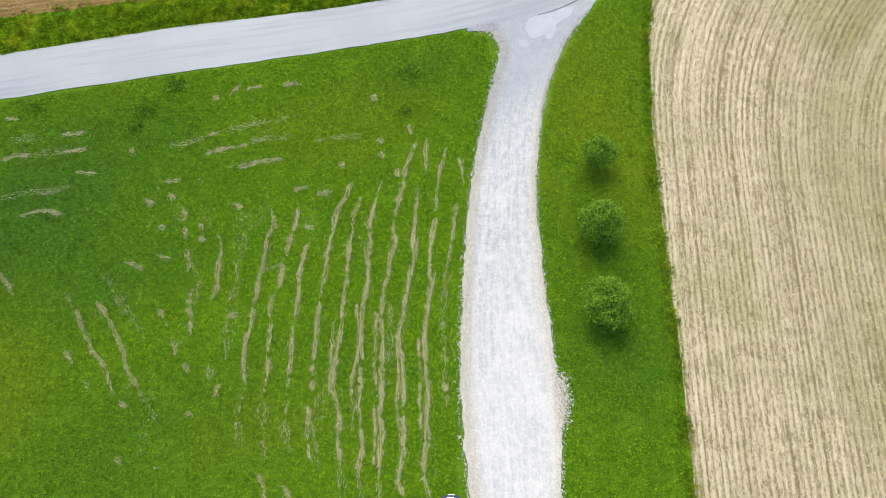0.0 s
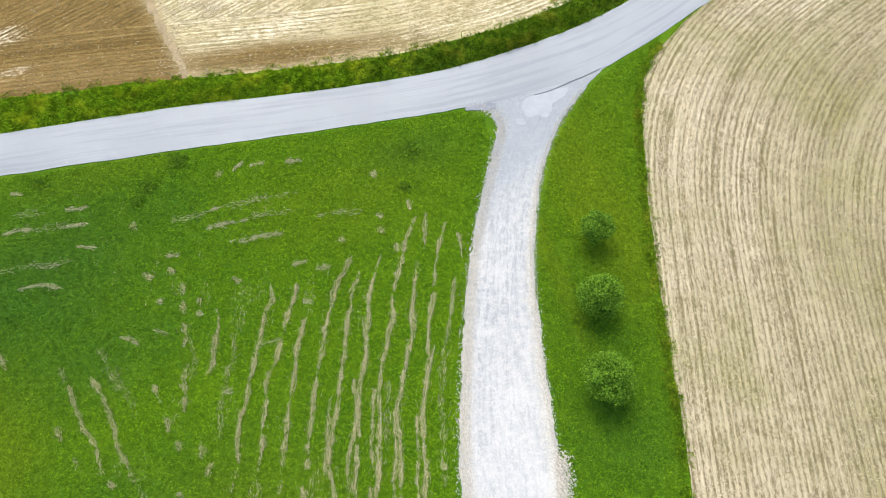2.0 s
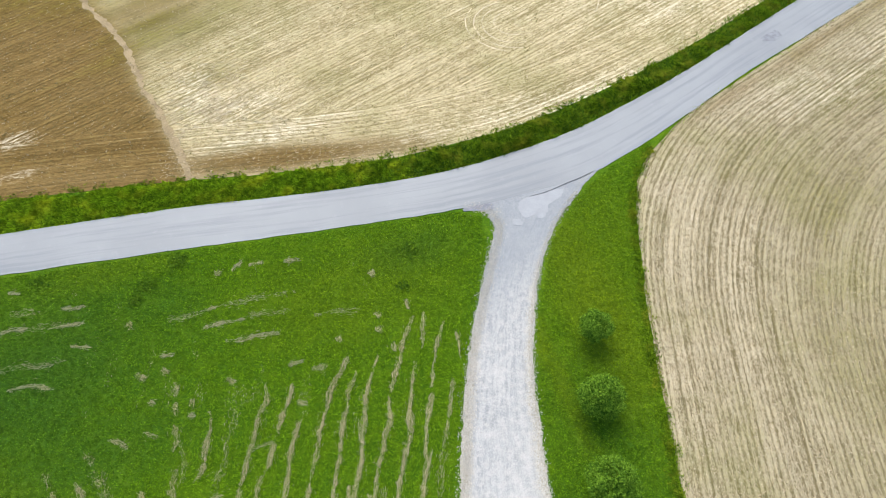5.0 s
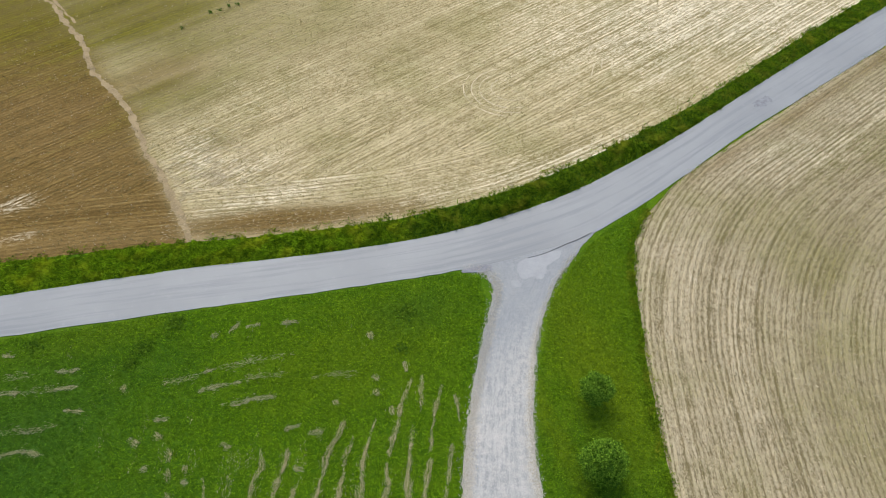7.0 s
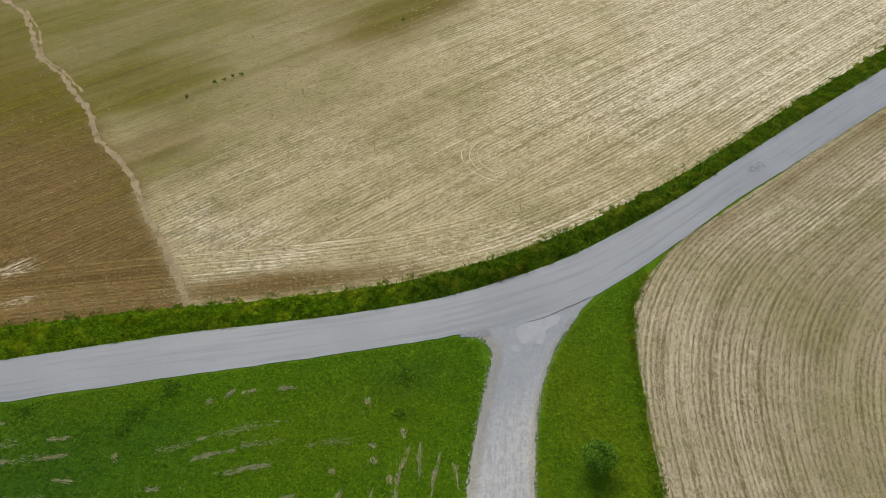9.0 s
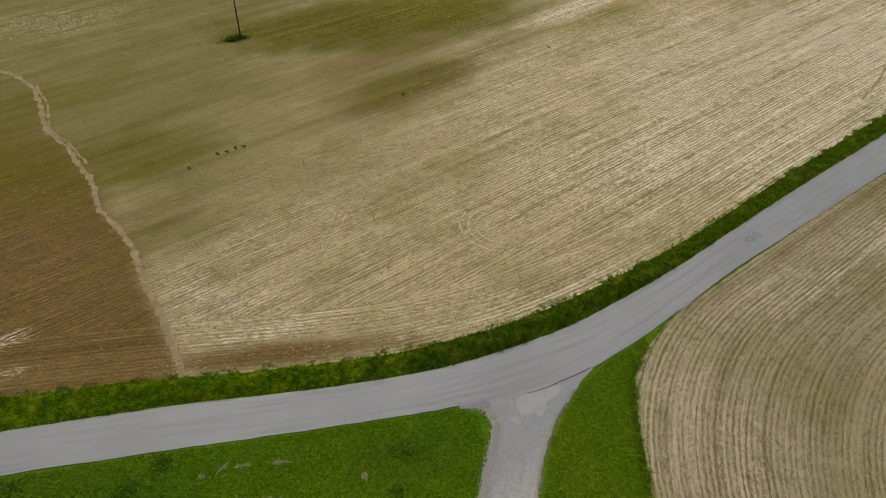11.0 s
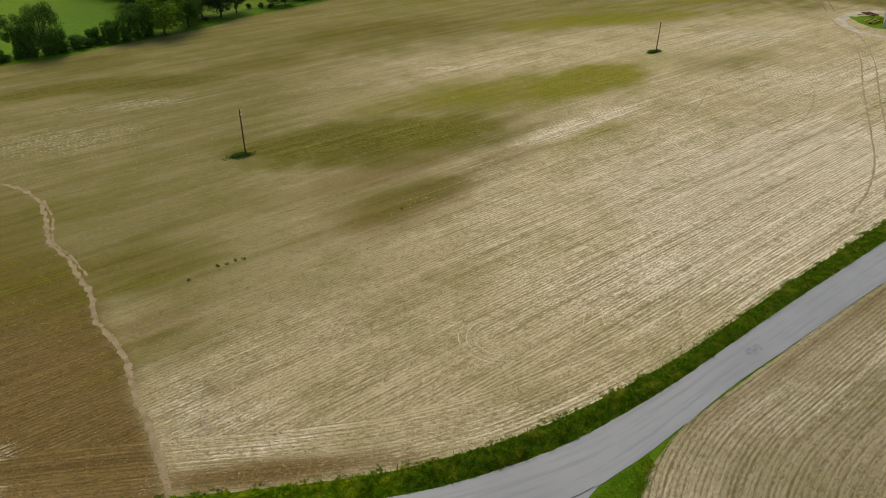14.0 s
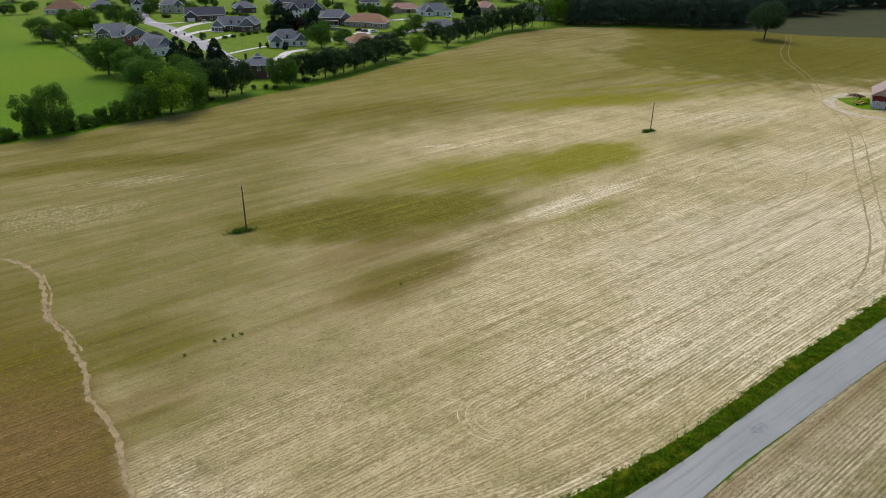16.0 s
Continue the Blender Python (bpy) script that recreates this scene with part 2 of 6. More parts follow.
def gravel_material():
    k = Mat("white_gravel", 0.95, 0.1)
    p = k.pos()
    sep = k.node("ShaderNodeCombineXYZ")
    k.put(sep.inputs[0], k.math("MULTIPLY", k.attr("across"), 22.0))
    k.put(sep.inputs[1], k.math("MULTIPLY", k.attr("along"), 0.22))
    ruts = k.noise(k.vadd(sep.outputs[0], k.vec(k.noise(p, 0.8, 3, 0.6, "Color"), (0.8, 0.8, 0))), 1.0, 5, 0.7)
    big, mid_ = k.noise(p, 0.22, 6, 0.7), k.noise(p, 1.6, 6, 0.75)
    fine, chip = k.noise(p, 8.0, 5, 0.85), k.voro(p, 12.0, "Color")
    sc = k.node("ShaderNodeSeparateColor")
    k.put(sc.inputs[0], chip)
    edge = k.math("ABSOLUTE", k.math("SUBTRACT", k.attr("across"), 0.5))
    c = k.mix(k.step(ruts, 0.3, 0.7), (0.275, 0.292, 0.292), (0.445, 0.455, 0.435))
    c = k.mix(k.math("MULTIPLY", k.step(mid_, 0.45, 0.60), 0.7), c, (0.50, 0.49, 0.46))
    c = k.mix(k.math("MULTIPLY", k.step(big, 0.48, 0.66), 0.5), c, (0.55, 0.54, 0.505))
    c = k.mix(k.math("MULTIPLY", k.step(fine, 0.46, 0.64), 0.42), c, (0.24, 0.243, 0.245))
    c = k.mix(k.math("MULTIPLY", k.step(sc.outputs[0], 0.55, 0.95), 0.22), c, (0.62, 0.615, 0.59))
    rim = k.math("MULTIPLY", k.step(k.math("MULTIPLY_ADD", mid_, 0.16, edge), 0.40, 0.52), k.step(k.noise(p, 5.0, 4, 0.8), 0.34, 0.6))
    c = k.mix(k.math("MULTIPLY", rim, 0.8), c, k.mix(sc.outputs[1], (0.27, 0.24, 0.17), (0.60, 0.565, 0.475)))
    dirt = k.math("MULTIPLY", k.step(edge, 0.38, 0.5), k.step(k.noise(p, 6.0, 4, 0.8), 0.5, 0.66))
    c = k.mix(k.math("MULTIPLY", dirt, 0.8), c, (0.22, 0.20, 0.10))
    c = k.mix(k.math("MULTIPLY", k.step(k.math("MULTIPLY_ADD", big, 6.0, k.attr("along")), 92.0, 104.0), 0.7), c, k.mix(fine, (0.315, 0.347, 0.368), (0.168, 0.187, 0.202)))
    c = k.mix(k.step(k.math("MULTIPLY_ADD", mid_, 16.0, k.attr("along")), 92.0, 72.0, 0.0, 0.20), c, (0.66, 0.64, 0.58))
    k.bump(fine, 0.8, 0.06)
    return k.color(c)


ROAD = road_material()
GRAVEL = gravel_material()
STONE = blade_material("limestone_chips", (0.34, 0.315, 0.25), (0.66, 0.63, 0.555), None, 0.0)
CONCRETE = plain("pale_concrete", (0.56, 0.56, 0.57), 0.9, 0.2, 0, 0.16, 0.5)
DIRT = plain("pale_washed_soil", (0.335, 0.262, 0.150), 0.95, 0.1, 0, 0.35, 0.6)
TRACK = plain("farm_track_dust", (0.50, 0.445, 0.335), 0.95, 0.1, 0, 0.3, 0.4)
FAINT = plain("faint_wheel_mark", (0.34, 0.280, 0.165), 0.95, 0.1, 0, 0.3, 0.5)
RUT_SOIL = plain("brown_rut_soil", (0.225, 0.165, 0.090), 0.95, 0.1, 0, 0.3, 0.5)
FIELD_SPROUT = blade_material("field_sprouts", (0.160, 0.140, 0.055), (0.30, 0.262, 0.120), None, 0.2)
PALE_MARK = plain("pale_wheel_mark", (0.62, 0.54, 0.36), 0.95, 0.1, 0, 0.3, 0.7)
STREET = plain("street_asphalt", (0.33, 0.33, 0.36), 0.85, 0.2, 0, 0.18, 0.3)
WOOD = plain("weathered_pole_wood", (0.085, 0.062, 0.045), 0.9, 0.15, 0, 0.4, 2.0)
BRICK = plain("red_brick", (0.22, 0.085, 0.060), 0.9, 0.2, 0, 0.3, 1.2)
BROWN_BRICK = plain("brown_brick", (0.115, 0.075, 0.062), 0.9, 0.2, 0, 0.3, 1.2)
TAN_BRICK = plain("tan_brick", (0.36, 0.29, 0.23), 0.9, 0.2, 0, 0.25, 1.2)
WHITE_WALL = plain("white_siding", (0.72, 0.72, 0.72), 0.7, 0.3, 0, 0.1, 0.8)
BEIGE_WALL = plain("beige_siding", (0.48, 0.43, 0.36), 0.8, 0.2, 0, 0.15, 0.8)
# grey shingles with extra blue mixed in for the haze over the town
ROOF_GREY = plain("hazy_grey_shingles", (0.150, 0.162, 0.192), 0.9, 0.2, 0, 0.25, 1.0)
ROOF_DARK = plain("dark_shingles", (0.070, 0.072, 0.098), 0.9, 0.2, 0, 0.25, 1.0)
ROOF_BROWN = plain("brown_shingles", (0.22, 0.13, 0.09), 0.9, 0.2, 0, 0.25, 1.0)
ROOF_ORANGE = plain("terracotta_shingles", (0.33, 0.19, 0.125), 0.9, 0.2, 0, 0.2, 1.0)
ROOF_PINK = plain("rose_shingles", (0.40, 0.235, 0.20), 0.9, 0.2, 0, 0.2, 1.0)
TRIM = plain("white_trim", (0.76, 0.76, 0.75), 0.6, 0.3, 0, 0.06, 1.0)
GLASS = plain("window_glass", (0.03, 0.035, 0.045), 0.08, 0.6, 0, 0.2, 0.5)
DOOR_PAINT = plain("door_paint", (0.10, 0.045, 0.035), 0.5, 0.4, 0, 0.15, 1.0)
BARN_RED = plain("barn_red_paint", (0.13, 0.022, 0.022), 0.85, 0.2, 0, 0.35, 0.8)
BARN_WHITE = plain("barn_pale_boards", (0.42, 0.44, 0.48), 0.8, 0.2, 0, 0.3, 0.8)
TIN = plain("rusty_tin_roof", (0.34, 0.24, 0.22), 0.5, 0.4, 0.3, 0.45, 0.6)
RUBBER = plain("tyre_rubber", (0.02, 0.02, 0.02), 0.9, 0.2, 0, 0.2, 4)
STEEL = plain("wheel_steel", (0.45, 0.45, 0.46), 0.35, 0.5, 0.9, 0.15, 4)
NAVY = plain("navy_car_paint", (0.02, 0.035, 0.075), 0.25, 0.5, 0.2, 0.1, 1)
RED_PAINT = plain("red_car_paint", (0.20, 0.02, 0.02), 0.3, 0.5, 0.1, 0.1, 1)
BLACK_PAINT = plain("black_car_paint", (0.02, 0.02, 0.024), 0.3, 0.5, 0.1, 0.1, 1)
WHITE_PAINT = plain("white_car_paint", (0.75, 0.75, 0.76), 0.3, 0.5, 0, 0.05, 1)
SILVER_PAINT = plain("silver_car_paint", (0.50, 0.51, 0.53), 0.3, 0.5, 0.3, 0.05, 1)
LAMP_GLASS = plain("lamp_glass", (0.6, 0.6, 0.62), 0.15, 0.5, 0, 0.05, 1)
YELLOW_STEEL = plain("yellow_machine_paint", (0.45, 0.33, 0.06), 0.6, 0.3, 0.1, 0.35, 2)
RUST = plain("rusty_iron", (0.12, 0.055, 0.035), 0.9, 0.2, 0.2, 0.4, 2)

# ======================= building helpers =======================


def mesh_np(name, verts, faces, mat, smooth=False):
    """A mesh object from arrays; all faces have the same number of corners."""
    verts, faces = np.asarray(verts, np.float32), np.asarray(faces, np.int32)
    me = bpy.data.meshes.new(name)
    me.vertices.add(len(verts))
    me.vertices.foreach_set("co", verts.ravel())
    n, k = faces.shape
    me.loops.add(n * k)
    me.loops.foreach_set("vertex_index", faces.ravel())
    me.polygons.add(n)
    me.polygons.foreach_set("loop_start", np.arange(0, n * k, k, dtype=np.int32))
    me.polygons.foreach_set("use_smooth", np.full(n, smooth))
    me.update(calc_edges=True)
    me.validate()
    me.materials.append(mat)
    return new(name, me)


def attribute(ob, name, values, kind="FLOAT"):
    a = ob.data.attributes.new(name, kind, "POINT")
    a.data.foreach_set("vector" if kind == "FLOAT_VECTOR" else "value", np.asarray(values, np.float32).ravel())


def part(name, bm, material, parent=None, label=""):
    """One mesh object out of a bmesh, under a thing or a part."""
    me = bpy.data.meshes.new(name)
    bm.to_mesh(me)
    bm.free()
    me.materials.append(material)
    ob = new(name, me)
    ob.parent = parent
    if label:
        ob["label"] = label
    return ob


def under(ob, parent):
    ob.parent = parent
    return ob


def spline(points, step=1.0):
    """A smooth line through control points, with a point about every step metres."""
    p = np.asarray(points, float)
    d = np.hypot(*np.diff(p, axis=0).T)[:, None]
    v = np.diff(p, axis=0) / d
    m = np.vstack([v[:1], (v[1:] * d[:-1] + v[:-1] * d[1:]) / (d[1:] + d[:-1]), v[-1:]])
    out = []
    for i in range(len(d)):
        n = max(2, int(d[i, 0] / step))
        t = (np.arange(n) / n)[:, None]
        out.append((2 * t ** 3 - 3 * t ** 2 + 1) * p[i] + (t ** 3 - 2 * t ** 2 + t) * d[i] * m[i]
                   + (3 * t ** 2 - 2 * t ** 3) * p[i + 1] + (t ** 3 - t ** 2) * d[i] * m[i + 1])
    out.append(p[-1:])
    return np.vstack(out)


def even(line, n):
    """The same line in n even steps."""
    s = np.r_[0, np.cumsum(np.hypot(*np.diff(line, axis=0).T))]
    q = np.linspace(0, s[-1], n)
    return np.stack([np.interp(q, s, line[:, 0]), np.interp(q, s, line[:, 1])], 1)


def grid_faces(nu, nv):
    i = np.arange(nu - 1)[:, None] * nv + np.arange(nv - 1)[None, :]
    i = i.ravel()
    return np.stack([i, i + nv, i + nv + 1, i + 1], 1)


def ragged(line, amp, seed, wave=1.3):
    """Moves a line sideways by small uneven amounts."""
    d = np.gradient(line, axis=0)
    d /= np.hypot(d[:, 0], d[:, 1])[:, None] + 1e-9
    nrm = np.stack([-d[:, 1], d[:, 0]], 1)
    off = np.array([noise.noise((x / wave, y / wave, seed)) + 0.6 * noise.noise((x / wave * 3, y / wave * 3, seed + 5)) for x, y in line])
    return line + nrm * (off * amp)[:, None]


def strip(name, left, right, z, mat, n=300, nv=9, crown=0.0, thick=0.08, rag=0.0):
    """A slab between two lines: road, drive, street. It carries across (0 to 1) and along (metres)."""
    a, b = even(spline(left), n), even(spline(right), n)
    if rag:
        a, b = ragged(a, rag, 3.1), ragged(b, rag, 8.7)
    w = np.linspace(0, 1, nv)
    xy = a[:, None] * (1 - w)[None, :, None] + b[:, None] * w[None, :, None]
    zz = z + crown * (1 - (2 * w - 1) ** 2)
    v = np.concatenate([xy, np.broadcast_to(zz[None, :, None], (n, nv, 1))], 2)
    skirt_a = np.concatenate([a, np.full((n, 1), z - thick)], 1)[:, None]
    skirt_b = np.concatenate([b, np.full((n, 1), z - thick)], 1)[:, None]
    v = np.concatenate([skirt_a, v, skirt_b], 1)
    mid = (a + b) / 2
    s = np.r_[0, np.cumsum(np.hypot(*np.diff(mid, axis=0).T))]
    ob = mesh_np(name, v.reshape(-1, 3), grid_faces(n, nv + 2)[:, ::-1], mat)
    attribute(ob, "across", np.tile(np.r_[0, w, 1], n))
    attribute(ob, "along", np.repeat(s, nv + 2))
    return ob


def ribbon(name, path, width, z, mat, rag=0.0, n=None):
    """A strip of even width along a path."""
    line = spline(path)
    d = np.gradient(line, axis=0)
    d /= np.hypot(d[:, 0], d[:, 1])[:, None]
    nrm = np.stack([-d[:, 1], d[:, 0]], 1) * width / 2
    return strip(name, (line + nrm)[::2], (line - nrm)[::2], z, mat, n or max(20, len(line) // 2), 5, 0.0, 0.05, rag)


def dist_to(line, xy):
    """For each place: the distance to a line and the metres along it."""
    s = np.r_[0, np.cumsum(np.hypot(*np.diff(line, axis=0).T))]
    best, along = np.full(len(xy), 1e9), np.zeros(len(xy))
    for i in range(0, len(xy), 4000):
        c = xy[i:i + 4000]
        d = np.hypot(c[:, None, 0] - line[None, :, 0], c[:, None, 1] - line[None, :, 1])
        j = d.argmin(1)
        best[i:i + 4000], along[i:i + 4000] = d[np.arange(len(c)), j], s[j]
    return best, along


def blobs(xy, spots, seed, turn=20):
    """Soft uneven spots: x, y, long radius, short radius, strength."""
    out = np.zeros(len(xy))
    warp = np.array([noise.noise((x / 16, y / 16, seed)) + 0.6 * noise.noise((x / 5, y / 5, seed + 3)) for x, y in xy])
    ca, sa = math.cos(radians(turn)), math.sin(radians(turn))
    for x, y, a, b, k in spots:
        dx, dy = xy[:, 0] - x, xy[:, 1] - y
        u, w = dx * ca + dy * sa, -dx * sa + dy * ca
        r = np.sqrt((u / a) ** 2 + (w / b) ** 2) + 0.30 * warp
        q = np.clip((1.8 - r) / 1.6, 0, 1)
        out = np.maximum(out, k * q * q * (3 - 2 * q))
    return out


def lawn_tone(xy):
    """How deep green and how yellow the mown grass is."""
    deep = blobs(xy, [(-37, 24, 11, 8, 0.9), (-30, 17, 9, 4, 0.6), (-3, 38, 4, 2, 0.6), (15, 12, 5, 5, 0.5), (14, 20, 4, 7, 0.35), (-28, 31, 5, 3, 0.5), (-24, 3, 15, 5, 0.42), (-36, 3, 8, 6, 0.3)], 3.0)
    yellow = blobs(xy, [(-37, 8, 5, 7, 0.9), (-8, 34, 10, 5, 0.5), (15, 40, 5, 8, 0.55), (-17, 4, 8, 4, 0.4), (-33, 35, 6, 2, 0.4), (9.7, 27, 1.0, 9, 0.8), (14.5, 33, 3.5, 12, 1.0), (35, 62.3, 5, 1.6, 0.9), (46, 71, 7, 1.8, 1.0), (58, 80.3, 7, 1.8, 1.0), (70, 90, 8, 2, 1.0)], 6.0)
    return deep, yellow

# ======================= ground, fields, roads =======================
gx = np.r_[np.linspace(-2400, -80, 12), np.linspace(-60, 80, 94), np.linspace(110, 2400, 12)]
gy = np.r_[np.linspace(-1800, -40, 10), np.linspace(-10, 100, 74), np.linspace(130, 3000, 12)]
v = np.array([(x, y, 0.0) for x in gx for y in gy])
ground = mesh_np("ground", v, grid_faces(len(gx), len(gy)), GRASS)
tone = lawn_tone(v[:, :2])
attribute(ground, "deep", tone[0])
attribute(ground, "yellow", tone[1])
tagged(ground, "wide mown green grass ground, mottled light and dark", "ground", kind="structure")

ROAD_N = [(-200, 10.6), (-90, 30.5), (-43.4, 39.4), (-27.5, 42.8), (-10.8, 45.7), (1.1, 48.6), (7.3, 51.1), (13.9, 54.3),
          (21.0, 58.9), (28.7, 64.5), (37.7, 71.8), (48.2, 80.2), (72.8, 99.4), (150, 160.5), (360, 327)]
ROAD_S = [(-200, 5.3), (-90, 25.4), (-41.8, 34.6), (-26.4, 37.7), (-10.3, 40.8), (2.5, 43.6), (10, 46.0), (16.3, 48.7),
          (19.8, 51.1), (27.3, 57.1), (35.7, 64.2), (44.7, 71.0), (55.7, 79.4), (65.6, 86.8), (150, 153.8), (360, 320.3)]
road = strip("road", ROAD_N, ROAD_S, 0.06, ROAD, 500, 13, 0.06, 0.10, 0.10)
tagged(road, "pale grey worn country road without markings", "road", kind="structure")

DRIVE_L = [(2.4, -60), (2.4, -0.1), (1.9, 5), (1.6, 10), (1.7, 15), (1.9, 19), (2.3, 25), (3.0, 30), (3.8, 34), (4.7, 38.4), (5.2, 41.0), (4.6, 42.8), (2.2, 44.0)]
DRIVE_R = [(9.6, -60), (9.6, 0), (9.75, 6), (9.4, 11), (9.0, 15), (8.6, 19.5), (8.35, 26.5), (8.7, 31), (9.5, 36), (10.7, 39.8), (12.2, 43), (14.2, 46), (17.5, 50)]
drive = strip("gravel_drive", DRIVE_L, DRIVE_R, 0.035, GRAVEL, 420, 13, 0.02, 0.08, 0.22)
tagged(drive, "white crushed limestone drive with wheel ruts", "gravel drive", kind="structure")


def outline_slab(name, cx, cy, rx, ry, turn, z, mat, seed, n=46, rough=0.25):
    """A thin slab with a broken, uneven outline."""
    bm = bmesh.new()
    ring = []
    for i in range(n):
        a = 2 * math.pi * i / n
        sq = 1.0 / max(abs(math.cos(a)), abs(math.sin(a))) ** 0.55
        r = sq * (1 + rough * noise.noise((math.cos(a) * 1.7, math.sin(a) * 1.7, seed)) + 0.5 * rough * noise.noise((math.cos(a) * 6, math.sin(a) * 6, seed)))
        x, y = rx * r * math.cos(a), ry * r * math.sin(a)
        ct, st = math.cos(radians(turn)), math.sin(radians(turn))
        ring.append((cx + x * ct - y * st, cy + x * st + y * ct))
    top = [bm.verts.new((x, y, z)) for x, y in ring]
    low = [bm.verts.new((x, y, z - 0.05)) for x, y in ring]
    bm.faces.new(top)
    for i in range(n):
        bm.faces.new((low[i], low[(i + 1) % n], top[(i + 1) % n], top[i]))
    return part(name, bm, mat)


PATCH = plain("smooth_patch", (0.335, 0.352, 0.362), 0.8, 0.25, 0, 0.10, 0.8)
GREY_PATCH = plain("grey_gravel_patch", (0.25, 0.26, 0.285), 0.95, 0.1, 0, 0.3, 3.0)


def ring_slab(name, corners, z, mat, seed):
    """A thin slab inside a hand-broken outline: its sides wander a little between the corners."""
    q = np.array(corners)
    ring = ragged(even(np.vstack([q, q[:1]]), 72)[:-1], 0.07, seed, 0.35)
    bm = bmesh.new()
    top = [bm.verts.new((x, y, z)) for x, y in ring]
    low = [bm.verts.new((x, y, z - 0.05)) for x, y in ring]
    bm.faces.new(top)
    for k in range(len(ring)):
        bm.faces.new((low[k], low[k - 1], top[k - 1], top[k]))
    bmesh.ops.recalc_face_normals(bm, faces=bm.faces)
    return part(name, bm, mat)


MOUTH = [(7.68, 43.62), (7.95, 44.50), (8.74, 45.03), (10.05, 45.50), (11.57, 46.13), (12.63, 46.15), (12.27, 45.18), (11.21, 44.35), (10.85, 44.12), (10.79, 43.11), (10.08, 42.95), (9.20, 42.65), (8.43, 42.28), (7.99, 42.69)]
tagged(ring_slab("pavement_patch", MOUTH, 0.068, PATCH, 1.3), "pale concrete patch at the mouth of the drive", "pavement patch", kind="structure")
tagged(outline_slab("pavement_patch", 7.55, 41.75, 0.5, 0.42, 0, 0.078, PATCH, 4.3), "small pale patch in the gravel", "pavement patch", kind="structure")
tagged(outline_slab("pavement_patch", 10.05, 42.75, 0.5, 0.38, 10, 0.078, PATCH, 5.3), "small pale patch in the gravel", "pavement patch", kind="structure")
tagged(outline_slab("pavement_patch", 40.5, 70.8, 1.3, 0.7, 38, 0.1235, plain("worn_patch", (0.245, 0.258, 0.275), 0.9, 0.2, 0, 0.3, 2.0), 9.3, 40, 0.5), "slightly darker worn patch in the road", "pavement patch", kind="structure")
tagged(outline_slab("gravel_patch", 3.6, 43.6, 1.6, 0.45, 5, 0.060, GREY_PATCH, 7.3), "loose grey gravel at the grass corner", "gravel patch", kind="structure")

# ---- the large stubble field beyond the road ----
VERGE_N = [(-92, 35), (-45.4, 43.4), (-34.4, 45.4), (-27, 46.5), (-17, 47.9), (-11.1, 48.9), (-5.1, 50.2), (1.1, 52.3), (7.5, 54.8), (14.3, 58.5),
           (21.6, 63.1), (29.6, 68.7), (38.6, 75.8), (50, 85.2), (66.1, 98.0), (77, 106.6), (150, 164.5), (360, 331)]
HEDGE = [(-300, 20), (-200, 110), (-121, 184), (-106, 194), (-99, 204), (-87, 217), (-80, 224), (-67, 244), (-50, 263), (-41, 275), (-32, 290), (-21, 310), (-10, 327), (3, 350),
         (18, 373), (35, 401), (52, 417), (71, 432), (105, 437), (139, 438), (173, 434), (200, 420), (260, 412), (420, 398)]


def spread(name, near, far, nu, nv, z, mat, power, main_deg, band, corner=None, rag=0.35):
    """A field between two lines, with row directions: parallel to the near line in a headland band, straight beyond it."""
    edge = spline(near, 0.5)
    a, b = ragged(even(edge, nu), rag, 2.2), even(spline(far), nu)
    w = np.linspace(0, 1, nv) ** power
    xy = (a[:, None] * (1 - w)[None, :, None] + b[:, None] * w[None, :, None]).reshape(-1, 2)
    ob = mesh_np(name, np.c_[xy, np.full(len(xy), z)], grid_faces(nu, nv), mat)
    if ob.data.polygons[0].normal.z < 0:
        ob.data.flip_normals()
    d, along = dist_to(edge, xy)
    c, s = math.cos(radians(main_deg)), math.sin(radians(main_deg))
    attribute(ob, "rows_main", np.c_[-xy[:, 0] * s + xy[:, 1] * c, xy[:, 0] * c + xy[:, 1] * s, np.zeros(len(xy))], "FLOAT_VECTOR")
    if corner:
        d, along = corner(xy)
    attribute(ob, "rows_head", np.c_[d, along, np.full(len(xy), 7.0)], "FLOAT_VECTOR")
    attribute(ob, "head", np.clip(0.5 + (band - d) * 0.2, 0, 1))
    return ob, xy, d


# x, y, long radius, short radius, strength, by the way the patches lie
# the (165, 350) soil spot also darkens the far right for cloud shadow
SOIL_SHADE_20 = [(-49, 192, 20, 10, 0.5), (-16, 232, 34, 14, 0.65), (60, 400, 40, 18, 0.4), (150, 402, 40, 14, 0.6), (165, 350, 60, 45, 0.6), (-48, 88, 14, 7, 0.5), (20, 330, 50, 22, 0.3)]
SOIL_10 = [(-18, 49.8, 14, 1.9, 0.85), (-38, 47, 14, 2.5, 0.6)]
SOIL_40 = [(-6, 111, 22, 6, 0.66), (-12, 124, 22, 7, 0.55), (-38, 74, 8, 5, 0.55), (72, 296, 36, 7, 0.55), (10, 129, 12, 3.5, 0.5)]
# spots at (150, 345) and (170, 320): olive weeds deepened to paint cloud shadow
WEED_SHADE_20 = [(-16, 138, 34, 13, 1.08), (-80, 172, 38, 10, 0.9), (-100, 190, 40, 14, 0.75), (-40, 212, 70, 22, 0.7), (10, 300, 120, 60, 0.66), (150, 345, 75, 60, 1.3), (170, 320, 50, 30, 1.2), (60, 390, 100, 40, 0.6),
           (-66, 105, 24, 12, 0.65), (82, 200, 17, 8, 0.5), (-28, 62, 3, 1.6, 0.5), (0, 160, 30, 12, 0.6)]
